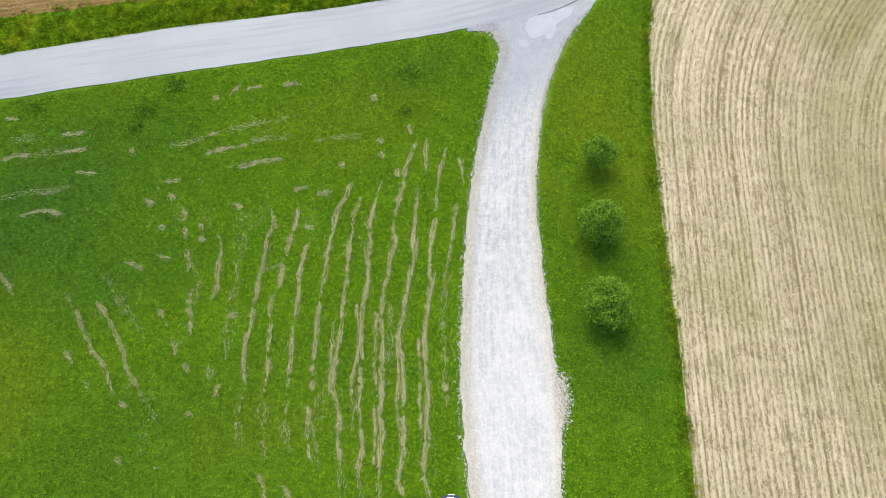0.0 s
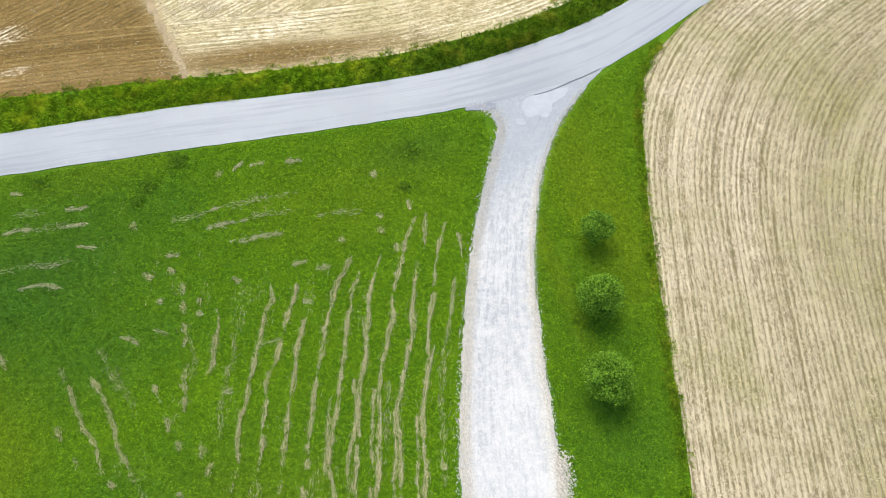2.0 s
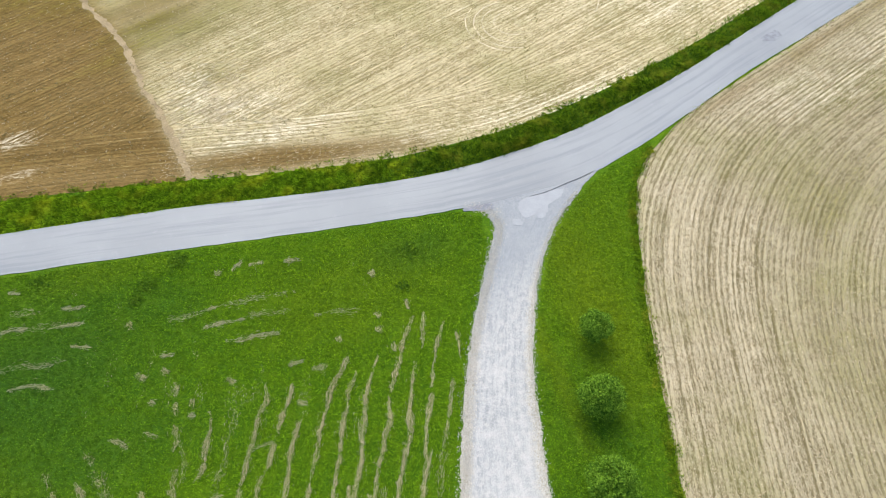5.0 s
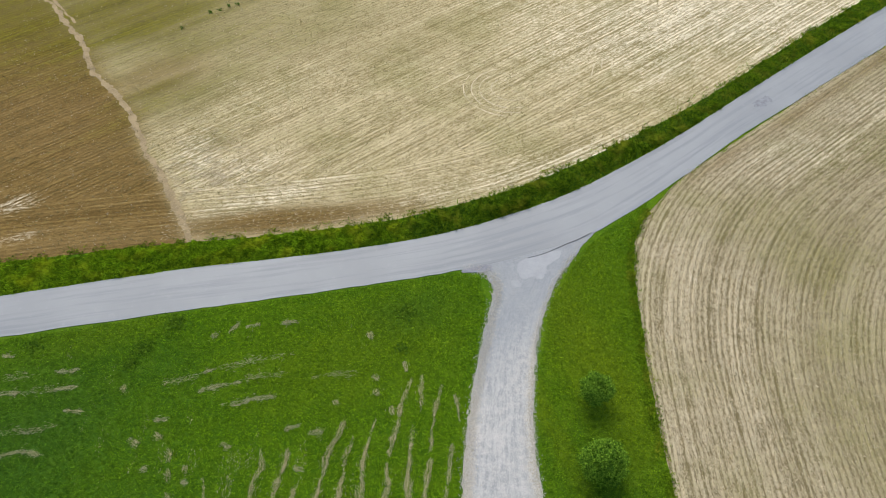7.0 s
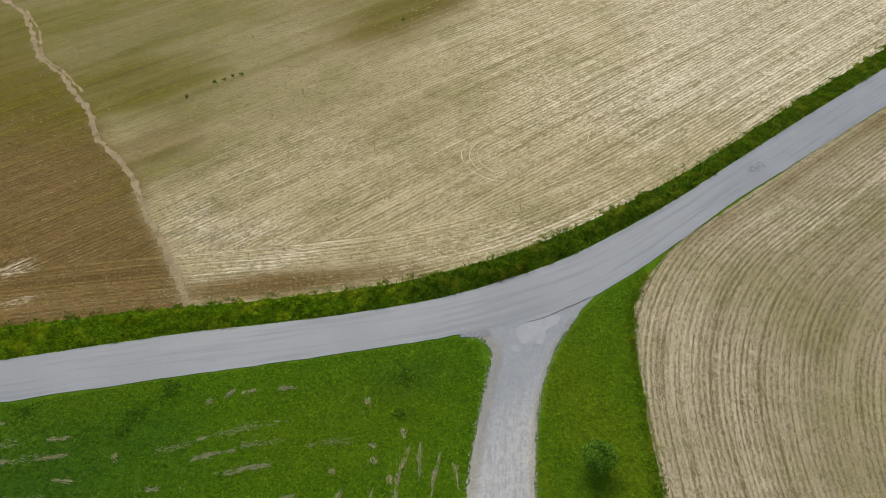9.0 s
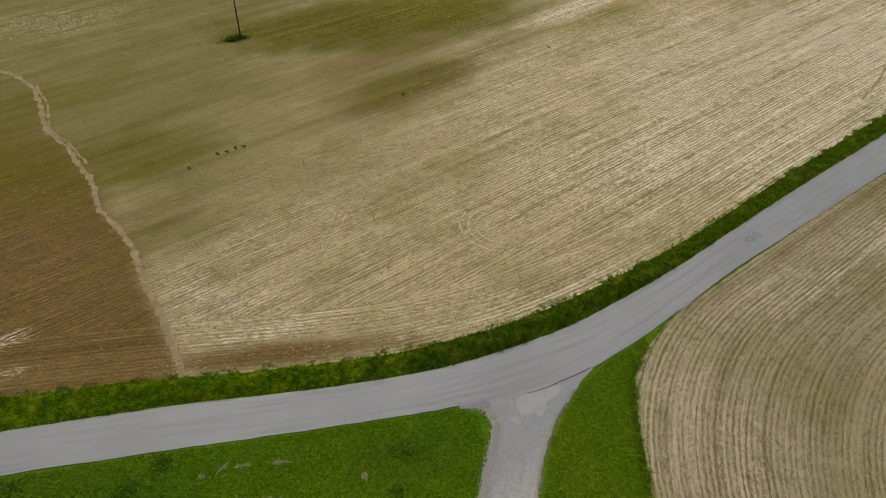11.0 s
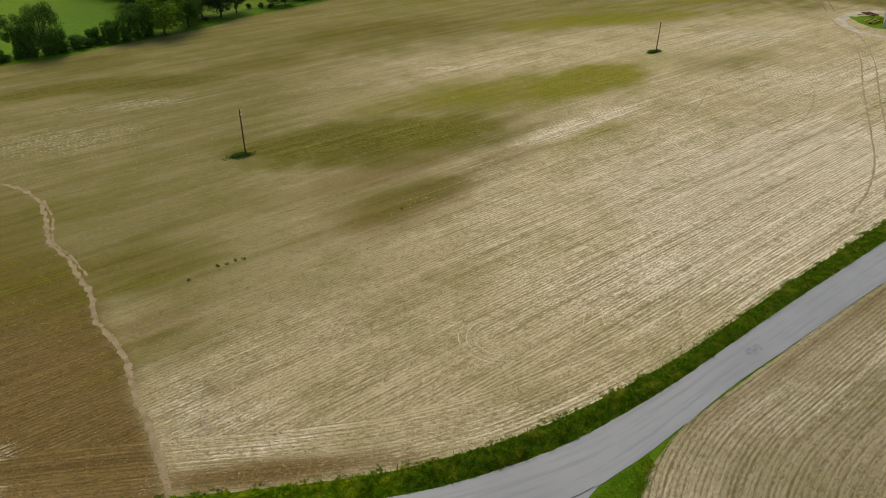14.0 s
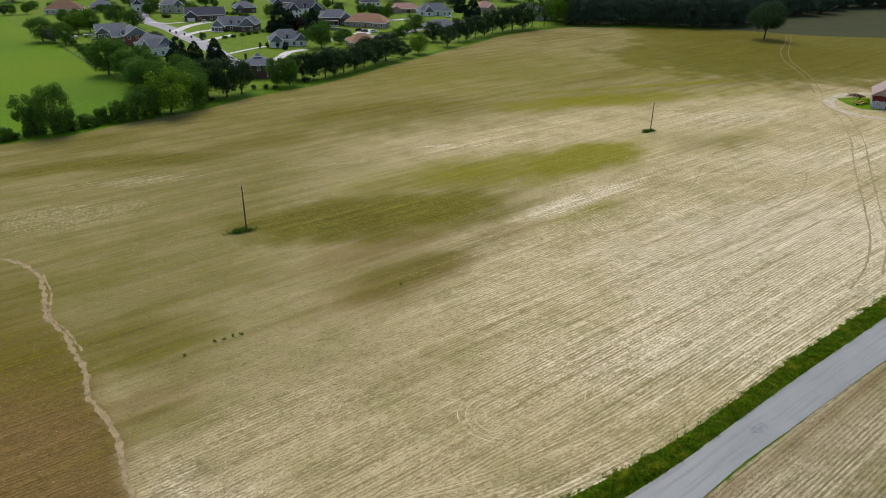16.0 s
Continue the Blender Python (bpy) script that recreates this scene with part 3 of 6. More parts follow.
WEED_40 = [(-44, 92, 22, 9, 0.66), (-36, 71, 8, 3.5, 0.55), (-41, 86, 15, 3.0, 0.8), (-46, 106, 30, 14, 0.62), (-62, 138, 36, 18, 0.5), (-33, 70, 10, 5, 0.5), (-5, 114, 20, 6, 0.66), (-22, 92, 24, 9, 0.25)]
LUSH_20 = [(10, 290, 110, 60, 0.35), (60, 250, 44, 9, 0.85), (18, 173, 38, 11, 0.75), (112, 266, 26, 8, 0.5), (-30, 250, 60, 14, 0.25), (78, 273, 52, 2.2, 0.8)]
LUSH_40 = [(36, 179, 25, 9, 1.25), (32, 143, 15, 2.4, 0.62), (2, 148, 18, 7, 0.3), (92, 208, 16, 5, 0.3)]
PALE_20 = [(44, 92, 36, 14, 0.62), (-78, 136, 22, 9, 0.32), (-72, 158, 18, 4.0, 0.36), (-30, 172, 14, 1.5, 0.3), (-20, 72, 12, 6, 0.25), (82, 134, 48, 24, 0.72), (96, 228, 26, 10, 0.5), (-47.2, 51.6, 2.4, 1.5, 0.42), (-45.0, 46.8, 3.0, 0.8, 0.34),
           (-19, 53.3, 9, 1.6, 0.48), (-29.0, 60, 3, 5, 0.5), (-24, 57, 7, 3.5, 0.45), (15, 60, 24, 3.0, 0.45), (120, 190, 60, 20, 0.5), (-2, 190, 6, 1.1, 0.75), (14, 193, 20, 0.9, 0.5), (72, 116, 60, 42, 0.66)]
PALE_40 = [(31, 150, 26, 3.6, 0.66), (64, 128, 34, 9, 0.62), (54, 112, 30, 7, 0.6)]
GULLY = [(-110, 128), (-88, 117), (-75.8, 113.2), (-70.8, 109.0), (-66, 102), (-62, 95), (-56.8, 90), (-52.5, 84.6), (-49, 80.5), (-46.7, 75.6), (-42.2, 71.0), (-38, 65.5),
         (-35.4, 60.5), (-32.4, 56.5), (-30.1, 52.6), (-28.5, 50.1), (-26.7, 46.6)]
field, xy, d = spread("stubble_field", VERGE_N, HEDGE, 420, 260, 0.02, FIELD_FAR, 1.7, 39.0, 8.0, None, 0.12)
gl = spline(GULLY)[::-1]
west = np.clip((np.interp(xy[:, 1], gl[:, 1], gl[:, 0]) - xy[:, 0] + 1.6 + 3.2 * np.clip((xy[:, 1] - 60) / 8, 0, 1)) / (3.2 + 3.0 * np.clip((xy[:, 1] - 60) / 8, 0, 1)), 0, 1) * np.clip((128 - xy[:, 1]) / 50, 0, 1)
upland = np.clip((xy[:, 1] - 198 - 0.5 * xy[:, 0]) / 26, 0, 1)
# far right corner: cloud shadow painted in as extra olive weed tone
cloud_shade = np.clip((xy[:, 1] - 278) / 50, 0, 1) * np.clip((xy[:, 0] - 75) / 50, 0, 1)
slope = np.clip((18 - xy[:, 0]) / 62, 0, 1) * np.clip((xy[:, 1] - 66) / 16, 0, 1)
attribute(field, "soil", np.maximum.reduce([blobs(xy, SOIL_SHADE_20, 1.0), blobs(xy, SOIL_40, 3.0, 40), blobs(xy, SOIL_10, 5.0, 10), 0.9 * west, 0.15 * upland]))
attribute(field, "weed", np.maximum.reduce([blobs(xy, WEED_SHADE_20, 21.0), blobs(xy, WEED_40, 23.0, 40), 0.60 * upland, 1.15 * cloud_shade, 0.62 * slope]))
attribute(field, "lush", np.maximum(blobs(xy, LUSH_20, 41.0), blobs(xy, LUSH_40, 43.0, 40)))
attribute(field, "pale", np.maximum(blobs(xy, PALE_20, 61.0), blobs(xy, PALE_40, 63.0, 40)))
tagged(field, "large tan stubble field with brown, olive and pale straw patches", "stubble field", kind="structure")

CORN_EDGE = [(20.0, -70), (20.0, 0), (19.85, 12), (19.6, 20), (19.35, 31), (19.6, 38), (20.1, 45), (21.3, 49.4), (23.2, 52.2), (26.75, 56.4), (34.9, 63.2),
             (43.9, 70.3), (54.1, 78.45), (63.5, 85.2), (150, 153.2), (360, 319.7)]


def corn_rows(q):
    """Rows that run along the grass strip and bend smoothly to run along the road."""
    a = q[:, 0] - 19.8
    b = (q[:, 0] - 27.0) * 0.6225 - (q[:, 1] - 56.0) * 0.7826
    h = np.clip(0.5 + 0.5 * (b - a) / 14.0, 0, 1)
    return b + (a - b) * h - 14.0 * h * (1 - h), 0.42 * q[:, 0] + 0.9 * q[:, 1]


corn, xy2, d2 = spread("corn_stubble", CORN_EDGE, [(240, -120), (330, -60), (380, 60), (420, 318)], 420, 200, 0.02, FIELD_NEAR, 1.9, 85.6, 34.0, corn_rows, 0.14)
attribute(corn, "soil", blobs(xy2, [(33, 60.2, 8, 0.9, 0.45), (46, 70.2, 12, 0.9, 0.5), (62, 82.5, 12, 0.9, 0.5)], 5.0, 38))
attribute(corn, "weed", np.maximum(blobs(xy2, [(42, 46, 11, 9, 0.3), (44, 24, 6, 11, 0.36), (60, 45, 14, 10, 0.4), (36, 10, 5, 14, 0.32), (38, 28, 6, 12, 0.34)], 25.0), 0.20 * np.clip((xy2[:, 0] - 23) / 16, 0, 1)))
attribute(corn, "lush", np.zeros(len(xy2)))
attribute(corn, "pale", blobs(xy2, [(25.3, 42.5, 0.8, 0.4, 0.9), (44, 62, 10, 4, 0.5), (60, 72, 14, 5, 0.5)], 65.0))
tagged(corn, "tan corn stubble field with curved planting rows", "stubble field", kind="structure")

# ---- pasture behind the hedge, town lawns are part of the ground ----
past, pxy, _ = spread("pasture", HEDGE[:6], [(-420, 240), (-380, 400), (-273, 449), (-223, 394), (-178, 334), (-118, 262)], 60, 40, 0.012, PASTURE, 1.0, 0, 1)
attribute(past, "yellow", blobs(pxy, [(-160, 290, 45, 35, 0.8), (-205, 385, 60, 40, 0.8), (-190, 250, 60, 40, 0.6)], 11.0))
attribute(past, "deep", blobs(pxy, [(-124, 252, 14, 26, 0.6), (-112, 207, 8, 26, 0.5), (-230, 335, 40, 22, 0.55), (-150, 320, 20, 12, 0.4), (-160, 215, 26, 20, 0.4)], 13.0))
tagged(past, "bright green grazed pasture behind the hedge", "pasture", kind="structure")

town, txy, _ = spread("town_lawn", [(-84, 224), (-76, 246), (-60, 266), (-42, 284), (-22, 316), (3.4, 356), (18, 383), (53, 425), (72, 441)],
                      [(-118, 262), (-178, 336), (-273, 452), (-310, 560), (-200, 620), (0, 640), (130, 620)], 90, 50, 0.016, TOWN_GRASS, 1.0, 0, 1)
tagged(town, "yellowish green mown lawns between the houses", "lawn", kind="structure")
# sheet over the green ground; its dark colour paints the cloud shadow there
meadow, mxy, _ = spread("far_meadow", [(62, 436), (108, 449), (141, 445), (178, 432), (200, 420), (260, 409), (460, 393)], [(62, 640), (110, 640), (150, 640), (250, 640), (420, 640), (620, 640)], 40, 20, 0.014, MEADOW, 1.0, 0, 1)
tagged(meadow, "olive meadow beyond the far field, coloured dark for cloud shadow", "meadow", kind="structure")

# ---- gully, tracks, streets ----
gully = ribbon("gully", GULLY, 0.72, 0.030, DIRT, 0.45, 520)
CRACK = plain("road_crack_tar", (0.17, 0.175, 0.18), 0.9, 0.2, 0, 0.3, 3.0)
tagged(ribbon("road_crack", [(9.0, 45.1), (10.7, 45.7), (12.7, 46.8), (14.6, 47.8), (16.0, 48.7)], 0.035, 0.121, CRACK, 0.06, 60), "dark broken seam where drive meets road", "road crack", kind="structure")
tagged(ribbon("gully_branch", [(x + 0.7 + 0.35 * math.sin(i * 2.1), y + 0.3) for i, (x, y) in enumerate(GULLY[3:8])], 0.30, 0.028, DIRT, 0.30, 120), "thin side channel of the washed-out gully", "gully", kind="structure")
tagged(gully, "pale washed-out soil gully winding through the field", "gully", kind="structure")
FIELD_TRACKS = ([(196, 418), (182, 388), (167, 359), (158, 334), (152, 304), (140, 266)], [(198.5, 418), (184, 386), (170, 357), (161, 333), (154.5, 303), (143, 266)],
                [(136, 254), (131, 230), (123, 208), (108, 176), (95, 147), (88, 132), (78, 116), (71, 108)], [(139, 252), (134, 229), (126, 206), (111, 174), (98, 146), (91, 131), (81, 115)],
                [(96, 177), (87, 160), (81, 152)], [(69, 178), (61, 162), (57, 155)])
for i, path in enumerate(FIELD_TRACKS):
    tagged(ribbon("wheel_track", path, (0.42, 0.42, 0.36, 0.36, 0.22, 0.22)[i], 0.032, RUT_SOIL if i < 2 else FAINT, 0.25, 200), "dusty wheel track across the field", "wheel track", "field wheel tracks", "structure")
for cx, cy, r, a0, a1 in ((8.6, 72.6, 3.6, 100, 290), (8.6, 72.6, 4.5, 110, 280), (8.6, 72.8, 2.3, 130, 290), (8.6, 72.8, 5.4, 150, 260), (26.0, 79.5, 5.0, 95, 175), (26.8, 79.0, 6.6, 95, 170)):
    arc = [(cx + r * 1.15 * math.cos(radians(a)), cy + r * math.sin(radians(a))) for a in np.linspace(a0, a1, 8)]
    tagged(ribbon("wheel_track", arc, 0.11, 0.031, PALE_MARK, 0.10, 60), "faint curved wheel mark in the stubble", "wheel track", "field wheel tracks", "structure")
for path in ([(21.3, 79.6), (20.6, 76.5)], [(22.6, 79.8), (22.0, 75.9)], [(20.0, 78.5), (19.3, 75.6)]):
    tagged(ribbon("wheel_track", path, 0.16, 0.031, PALE_MARK, 0.08, 20), "faint curved wheel mark in the stubble", "wheel track", "field wheel tracks", "structure")
for path in ([(33.5, 51), (38, 58), (45, 64.5), (55, 72)], [(35.2, 50.4), (39.5, 57), (46.2, 63.2), (56, 70.6)], [(41.4, 53), (45, 59), (52, 65)], [(42.8, 52), (46.4, 58), (53, 63.6)], [(47, 60), (44.5, 64), (45, 68), (49, 71)]):
    tagged(ribbon("wheel_track", path, 0.10, 0.027, FAINT, 0.14, 60), "faint pale wheel mark curving through corn stubble", "wheel track", "field wheel tracks", "structure")
tagged(ribbon("farm_track", [(190, 256), (168, 264), (160, 267), (153, 266), (145, 260), (139, 253), (136.5, 242), (139, 234), (147, 228), (175, 222)], 3.4, 0.034, TRACK, 0.5), "pale dirt track looping round the barn", "farm track", kind="structure")
for path, w in (([(-86, 298), (-96, 314), (-112, 342), (-134, 374), (-157, 407), (-172, 424), (-187, 450), (-196, 490), (-190, 560)], 8.5),
                ([(-60, 372), (-35, 388), (-27, 396), (-17, 412), (6, 440), (20, 470), (10, 520)], 7.0)):
    tagged(ribbon("street", path, w, 0.05, STREET), "pale grey asphalt street between lawns", "street", kind="structure")
for path, w in (([(-146, 388), (-143, 420), (-138, 430)], 5), ([(-136, 374), (-133, 390), (-127, 400)], 4), ([(-122, 357), (-118, 367), (-112, 384)], 4), ([(-80, 305), (-74, 318), (-72, 335), (-66, 342)], 4.5),
                ([(-101, 322), (-93, 339), (-86, 350)], 2.2), ([(-34, 451), (-24, 458), (-18, 472)], 5), ([(-172, 424), (-159, 421), (-152, 428)], 2.5), ([(-46, 392), (-44, 402), (-46, 410)], 9)):
    tagged(ribbon("driveway", path, w, 0.062, CONCRETE), "pale concrete driveway to a house", "driveway", "town driveways", "structure")

# ======================= plants =======================


def inside(px, py, poly):
    """Which of the places lie inside a closed outline."""
    r = np.zeros(len(px), bool)
    n = len(poly)
    for i in range(n):
        (x1, y1), (x2, y2) = poly[i], poly[(i + 1) % n]
        c = ((y1 > py) != (y2 > py)) & (px < (x2 - x1) * (py - y1) / (y2 - y1 + 1e-12) + x1)
        r ^= c
    return r


def tufts(name, xy, height, width, blades, mat, seed, lean=1.1, z=0.0, toned=False):
    """Blades of grass or weed, a few at each place: one triangle-pair a blade. height: one number or one a place."""
    g = np.random.default_rng(seed)
    n = len(xy) * blades
    base = np.repeat(np.asarray(xy), blades, 0) + g.normal(0, width * 1.3, (n, 2))
    h = np.repeat(np.broadcast_to(height, len(xy)), blades) * g.uniform(0.6, 1.25, n)
    a = g.uniform(0, 2 * math.pi, n)
    side = np.stack([np.cos(a), np.sin(a)], 1) * (width * g.uniform(0.6, 1.3, n) / 2)[:, None]
    out = np.stack([-np.sin(a), np.cos(a)], 1) * (h * lean * g.uniform(0.2, 1.4, n))[:, None]
    zz = np.full(n, z)
    v = np.stack([np.c_[base - side, zz], np.c_[base + side, zz], np.c_[base + side * 0.9 + out * 0.5, zz + h * 0.75], np.c_[base - side * 0.9 + out, zz + h]], 1)
    ob = mesh_np(name, v.reshape(-1, 3), np.arange(4 * n).reshape(-1, 4), mat)
    if toned:
        q = np.asarray(xy)
        tone = lawn_tone(q)
        attribute(ob, "deep", np.repeat(tone[0], blades * 4))
        attribute(ob, "yellow", np.repeat(tone[1], blades * 4))
    return ob


def between(a, b, density, seed, x0, x1):
    """Scattered places between two lines, for x from x0 to x1."""
    g = np.random.default_rng(seed)
    la, lb = even(spline(a), 900), even(spline(b), 900)
    la, lb = la[(la[:, 0] > x0) & (la[:, 0] < x1)], lb[(lb[:, 0] > x0) & (lb[:, 0] < x1)]
    poly = np.vstack([la, lb[::-1]])
    lo, hi = poly.min(0), poly.max(0)
    n = int((hi - lo).prod() * density)
    p = g.uniform(lo, hi, (n, 2))
    return p[inside(p[:, 0], p[:, 1], poly)]


def along(line, spread_m, per_m, seed, lo=None, hi=None):
    g = np.random.default_rng(seed)
    l = spline(line, 0.5)
    l = l[(l[:, 1] > (lo or -1e9)) & (l[:, 1] < (hi or 1e9))]
    n = int(len(l) * 0.5 * per_m)
    q = l[g.integers(0, len(l), n)] + g.normal(0, spread_m, (n, 2))
    return q


# tall weeds on the far side of the road, with a ragged edge
p = between(VERGE_N, ROAD_N, 74, 11, -70, 104)
wild = np.array([noise.noise((x / 1.4, y / 1.4, 31.0)) + 0.5 * noise.noise((x / 0.5, y / 0.5, 33.0)) for x, y in p])
near_edge = np.minimum(dist_to(spline(VERGE_N, 0.5), p)[0] - 0.15 + 0.45 * wild, dist_to(spline(ROAD_N, 0.5), p)[0] - 0.15)
lump = np.array([0.5 + noise.noise((x / 1.6, y / 1.6, 1.0)) + 0.5 * noise.noise((x / 6, y / 6, 4.0)) for x, y in p])
tall = np.clip(0.16 + 0.42 * lump, 0.10, 0.8) * np.clip(0.35 + near_edge * 0.8, 0.3, 1.0)
keep = near_edge > 0.05
lush_ = keep & (p[:, 0] + 6 * lump < -2)
rough_ = keep & ~lush_
tagged(tufts("verge_weeds", p[lush_], tall[lush_] * 0.85, 0.075, 6, WEED_BLADE, 1, 0.9), "tall lush yellow-green weeds along the road", "weeds", kind="stuff")
tagged(tufts("verge_weeds", p[rough_], tall[rough_] * 0.75, 0.07, 6, ROUGH_WEED, 6, 1.2), "rough dark green weeds along the road bend", "weeds", kind="stuff")
p = along(VERGE_N, 0.42, 46, 13, 36, 112)
stray = np.array([noise.noise((x / 1.8, y / 1.8, 21.0)) + 0.6 * noise.noise((x / 0.6, y / 0.6, 23.0)) for x, y in p])
p, stray = p[stray > 0.0], stray[stray > 0.0]
tagged(tufts("stray_weeds", p, 0.08 + 0.22 * np.clip(stray, 0, 1), 0.07, 4, ROUGH_WEED, 14, 1.0), "scattered green weeds straying from verge into field", "weeds", kind="stuff")
p = between(VERGE_N, ROAD_N, 7, 17, -10, 104)
tagged(tufts("verge_flowers", p, 0.42, 0.085, 2, LEAF_BRIGHT, 18, 0.8), "light green weed tops standing out of the verge", "weeds", kind="stuff")
tree_line = between(VERGE_N, ROAD_N, 5, 12, 104, 330)
tagged(tufts("verge_weeds", tree_line, 0.45, 0.3, 3, ROUGH_WEED, 2), "tall green weeds along the distant road", "weeds", kind="stuff")


p = along(CORN_EDGE, 0.32, 52, 3, -6, 52)
lump = np.array([noise.noise((x / 2.2, y / 2.2, 9.0)) for x, y in p])
p, lump = p[lump > -0.4], lump[lump > -0.4]
tagged(tufts("fence_row_weeds", p - np.array([0.28, 0]), 0.10 + 0.26 * np.clip(lump, 0, 1), 0.07, 4, ROUGH_WEED, 4), "ragged green weeds at the field edge", "weeds", kind="stuff")
p = along(CORN_EDGE, 0.15, 12, 5, 53, 130)
tagged(tufts("fence_row_weeds", p + np.array([0.05, -0.06]), 0.09, 0.07, 3, ROUGH_WEED, 5, 1.1), "short green weeds between road and stubble", "weeds", kind="stuff")

# mown lawn: short tufts over the grass
LAWN = [(-48, -6), (1.3, -6), (1.3, 12), (1.7, 20), (2.7, 30), (4.4, 39), (4.0, 42.5), (1.5, 43.0), (-10.3, 40.5), (-26.4, 37.4), (-41.8, 34.3), (-52, 32)]
STRIP = [(9.9, -6), (10.0, 6), (9.2, 15), (8.6, 24), (9.0, 31), (10.9, 39.4), (14.4, 45.8), (18.2, 49.6), (23, 53.4), (20.5, 48), (19.6, 40), (19.4, 31), (19.8, 12), (20, -6)]
g = np.random.default_rng(7)
for poly, seed in ((LAWN, 70), (STRIP, 71)):
    q = np.array(poly)
    lo, hi = q.min(0), q.max(0)
    p = g.uniform(lo, hi, (int((hi - lo).prod() * 60), 2))
    p = p[inside(p[:, 0], p[:, 1], poly)]
    tagged(tufts("lawn_grass", p, 0.065, 0.065, 3, LAWN_BLADE, seed, 1.8, 0.0, True), "short mown green lawn grass", "grass", kind="stuff")
for x, y, r, n in ((-25.7, 36.5, 0.9, 60), (-28.2, 33.6, 0.7, 45), (-28.8, 31.8, 0.5, 30), (-3.2, 38.0, 1.0, 40), (-38.5, 33.8, 0.9, 35), (-3.7, 34.0, 0.7, 25)):
    p = np.c_[g.normal(x, r * 0.6, n), g.normal(y, r * 0.5, n)]
    tagged(tufts("weed_clump", p, 0.22, 0.11, 4, LEAF_BRIGHT, int(n + 100 + x)), "lush light green weed clump in the mown grass", "weed clump", kind="stuff")

# hay left in rows on the mown grass
HAY_LONG_A = [[(-0.7, 23.3), (-1.1, 20.4), (-1.1, 17.3), (-1.4, 12.4), (-1.1, 8.6), (-1.1, 5.9), (-1.1, 3.3), (-1.1, 0.7), (-0.8, -0.2)],
         [(-2.2, 26.3), (-2.5, 24.1), (-2.6, 22.0), (-2.5, 19.9), (-2.7, 17.8), (-3.1, 16.3), (-3.3, 14.3), (-3.5, 12.3), (-3.2, 10.4), (-3.1, 8.1), (-3.0, 5.9), (-2.8, 4.1), (-2.9, 2.8), (-3.1, 1.1), (-2.8, -0.1)],
         [(-2.6, 30.8), (-3.2, 29.2), (-3.6, 27.4), (-3.7, 26.0), (-4.1, 24.4), (-4.4, 22.7), (-4.3, 20.9), (-4.6, 19.3), (-4.8, 17.8), (-5.1, 16.2), (-5.1, 14.2), (-4.9, 12.3), (-4.9, 9.9), (-4.8, 8.1), (-4.9, 6.3), (-4.6, 4.5), (-4.8, 2.8), (-4.7, 1.1)]]
HAY_LONG_B = [[(-6.4, 23.8), (-6.4, 21.4), (-6.4, 18.7), (-6.5, 16.7), (-6.7, 14.2), (-6.7, 12.3), (-6.6, 10.4), (-6.6, 9.0), (-6.5, 6.7), (-6.3, 4.9), (-6.2, 3.2), (-6.4, 1.5)],
         [(-8.0, 21.9), (-8.2, 19.8), (-8.3, 17.7), (-8.4, 16.2), (-8.5, 14.2), (-8.5, 12.3), (-8.8, 10.3), (-8.7, 8.0), (-8.1, 5.8), (-8.1, 3.6), (-7.8, 1.9)],
         [(-8.2, 26.8), (-8.9, 25.1), (-9.5, 23.7), (-9.7, 21.8), (-10.0, 20.2), (-10.1, 18.2), (-10.2, 17.2), (-10.4, 15.1), (-10.5, 13.7), (-10.6, 12.2), (-10.6, 10.3), (-10.5, 8.0)],
         [(-11.8, 20.7), (-12.1, 19.4), (-12.3, 17.6), (-12.3, 16.1), (-12.3, 14.9), (-12.4, 13.1), (-12.4, 11.2), (-12.5, 9.8), (-12.5, 8.2)]]
HAY_LONG_C = [[(-13.0, 23.9), (-13.1, 22.3), (-13.5, 20.7), (-13.7, 19.1), (-13.8, 18.1), (-14.1, 16.6), (-14.5, 15.1), (-14.4, 13.1), (-14.4, 11.2), (-14.3, 9.3), (-14.4, 7.9)],
         [(-15.3, 23.9), (-15.0, 22.5), (-15.4, 21.2), (-15.5, 20.2), (-15.7, 18.1), (-15.7, 17.1), (-16.0, 15.0), (-16.0, 13.6), (-16.3, 12.1), (-16.3, 10.2), (-16.0, 8.4)],
         [(-19.7, 21.4), (-19.2, 20.1), (-19.4, 18.5), (-19.3, 17.2), (-19.4, 16.0), (-19.8, 15.5)],
         [(-30.9, 14.3), (-29.9, 12.4), (-29.2, 11.4), (-28.0, 10.0), (-27.1, 8.4), (-26.5, 7.3)],
         [(-29.3, 15.1), (-28.3, 13.9), (-27.4, 12.7), (-26.6, 11.0), (-25.9, 9.6), (-24.7, 8.0)]]
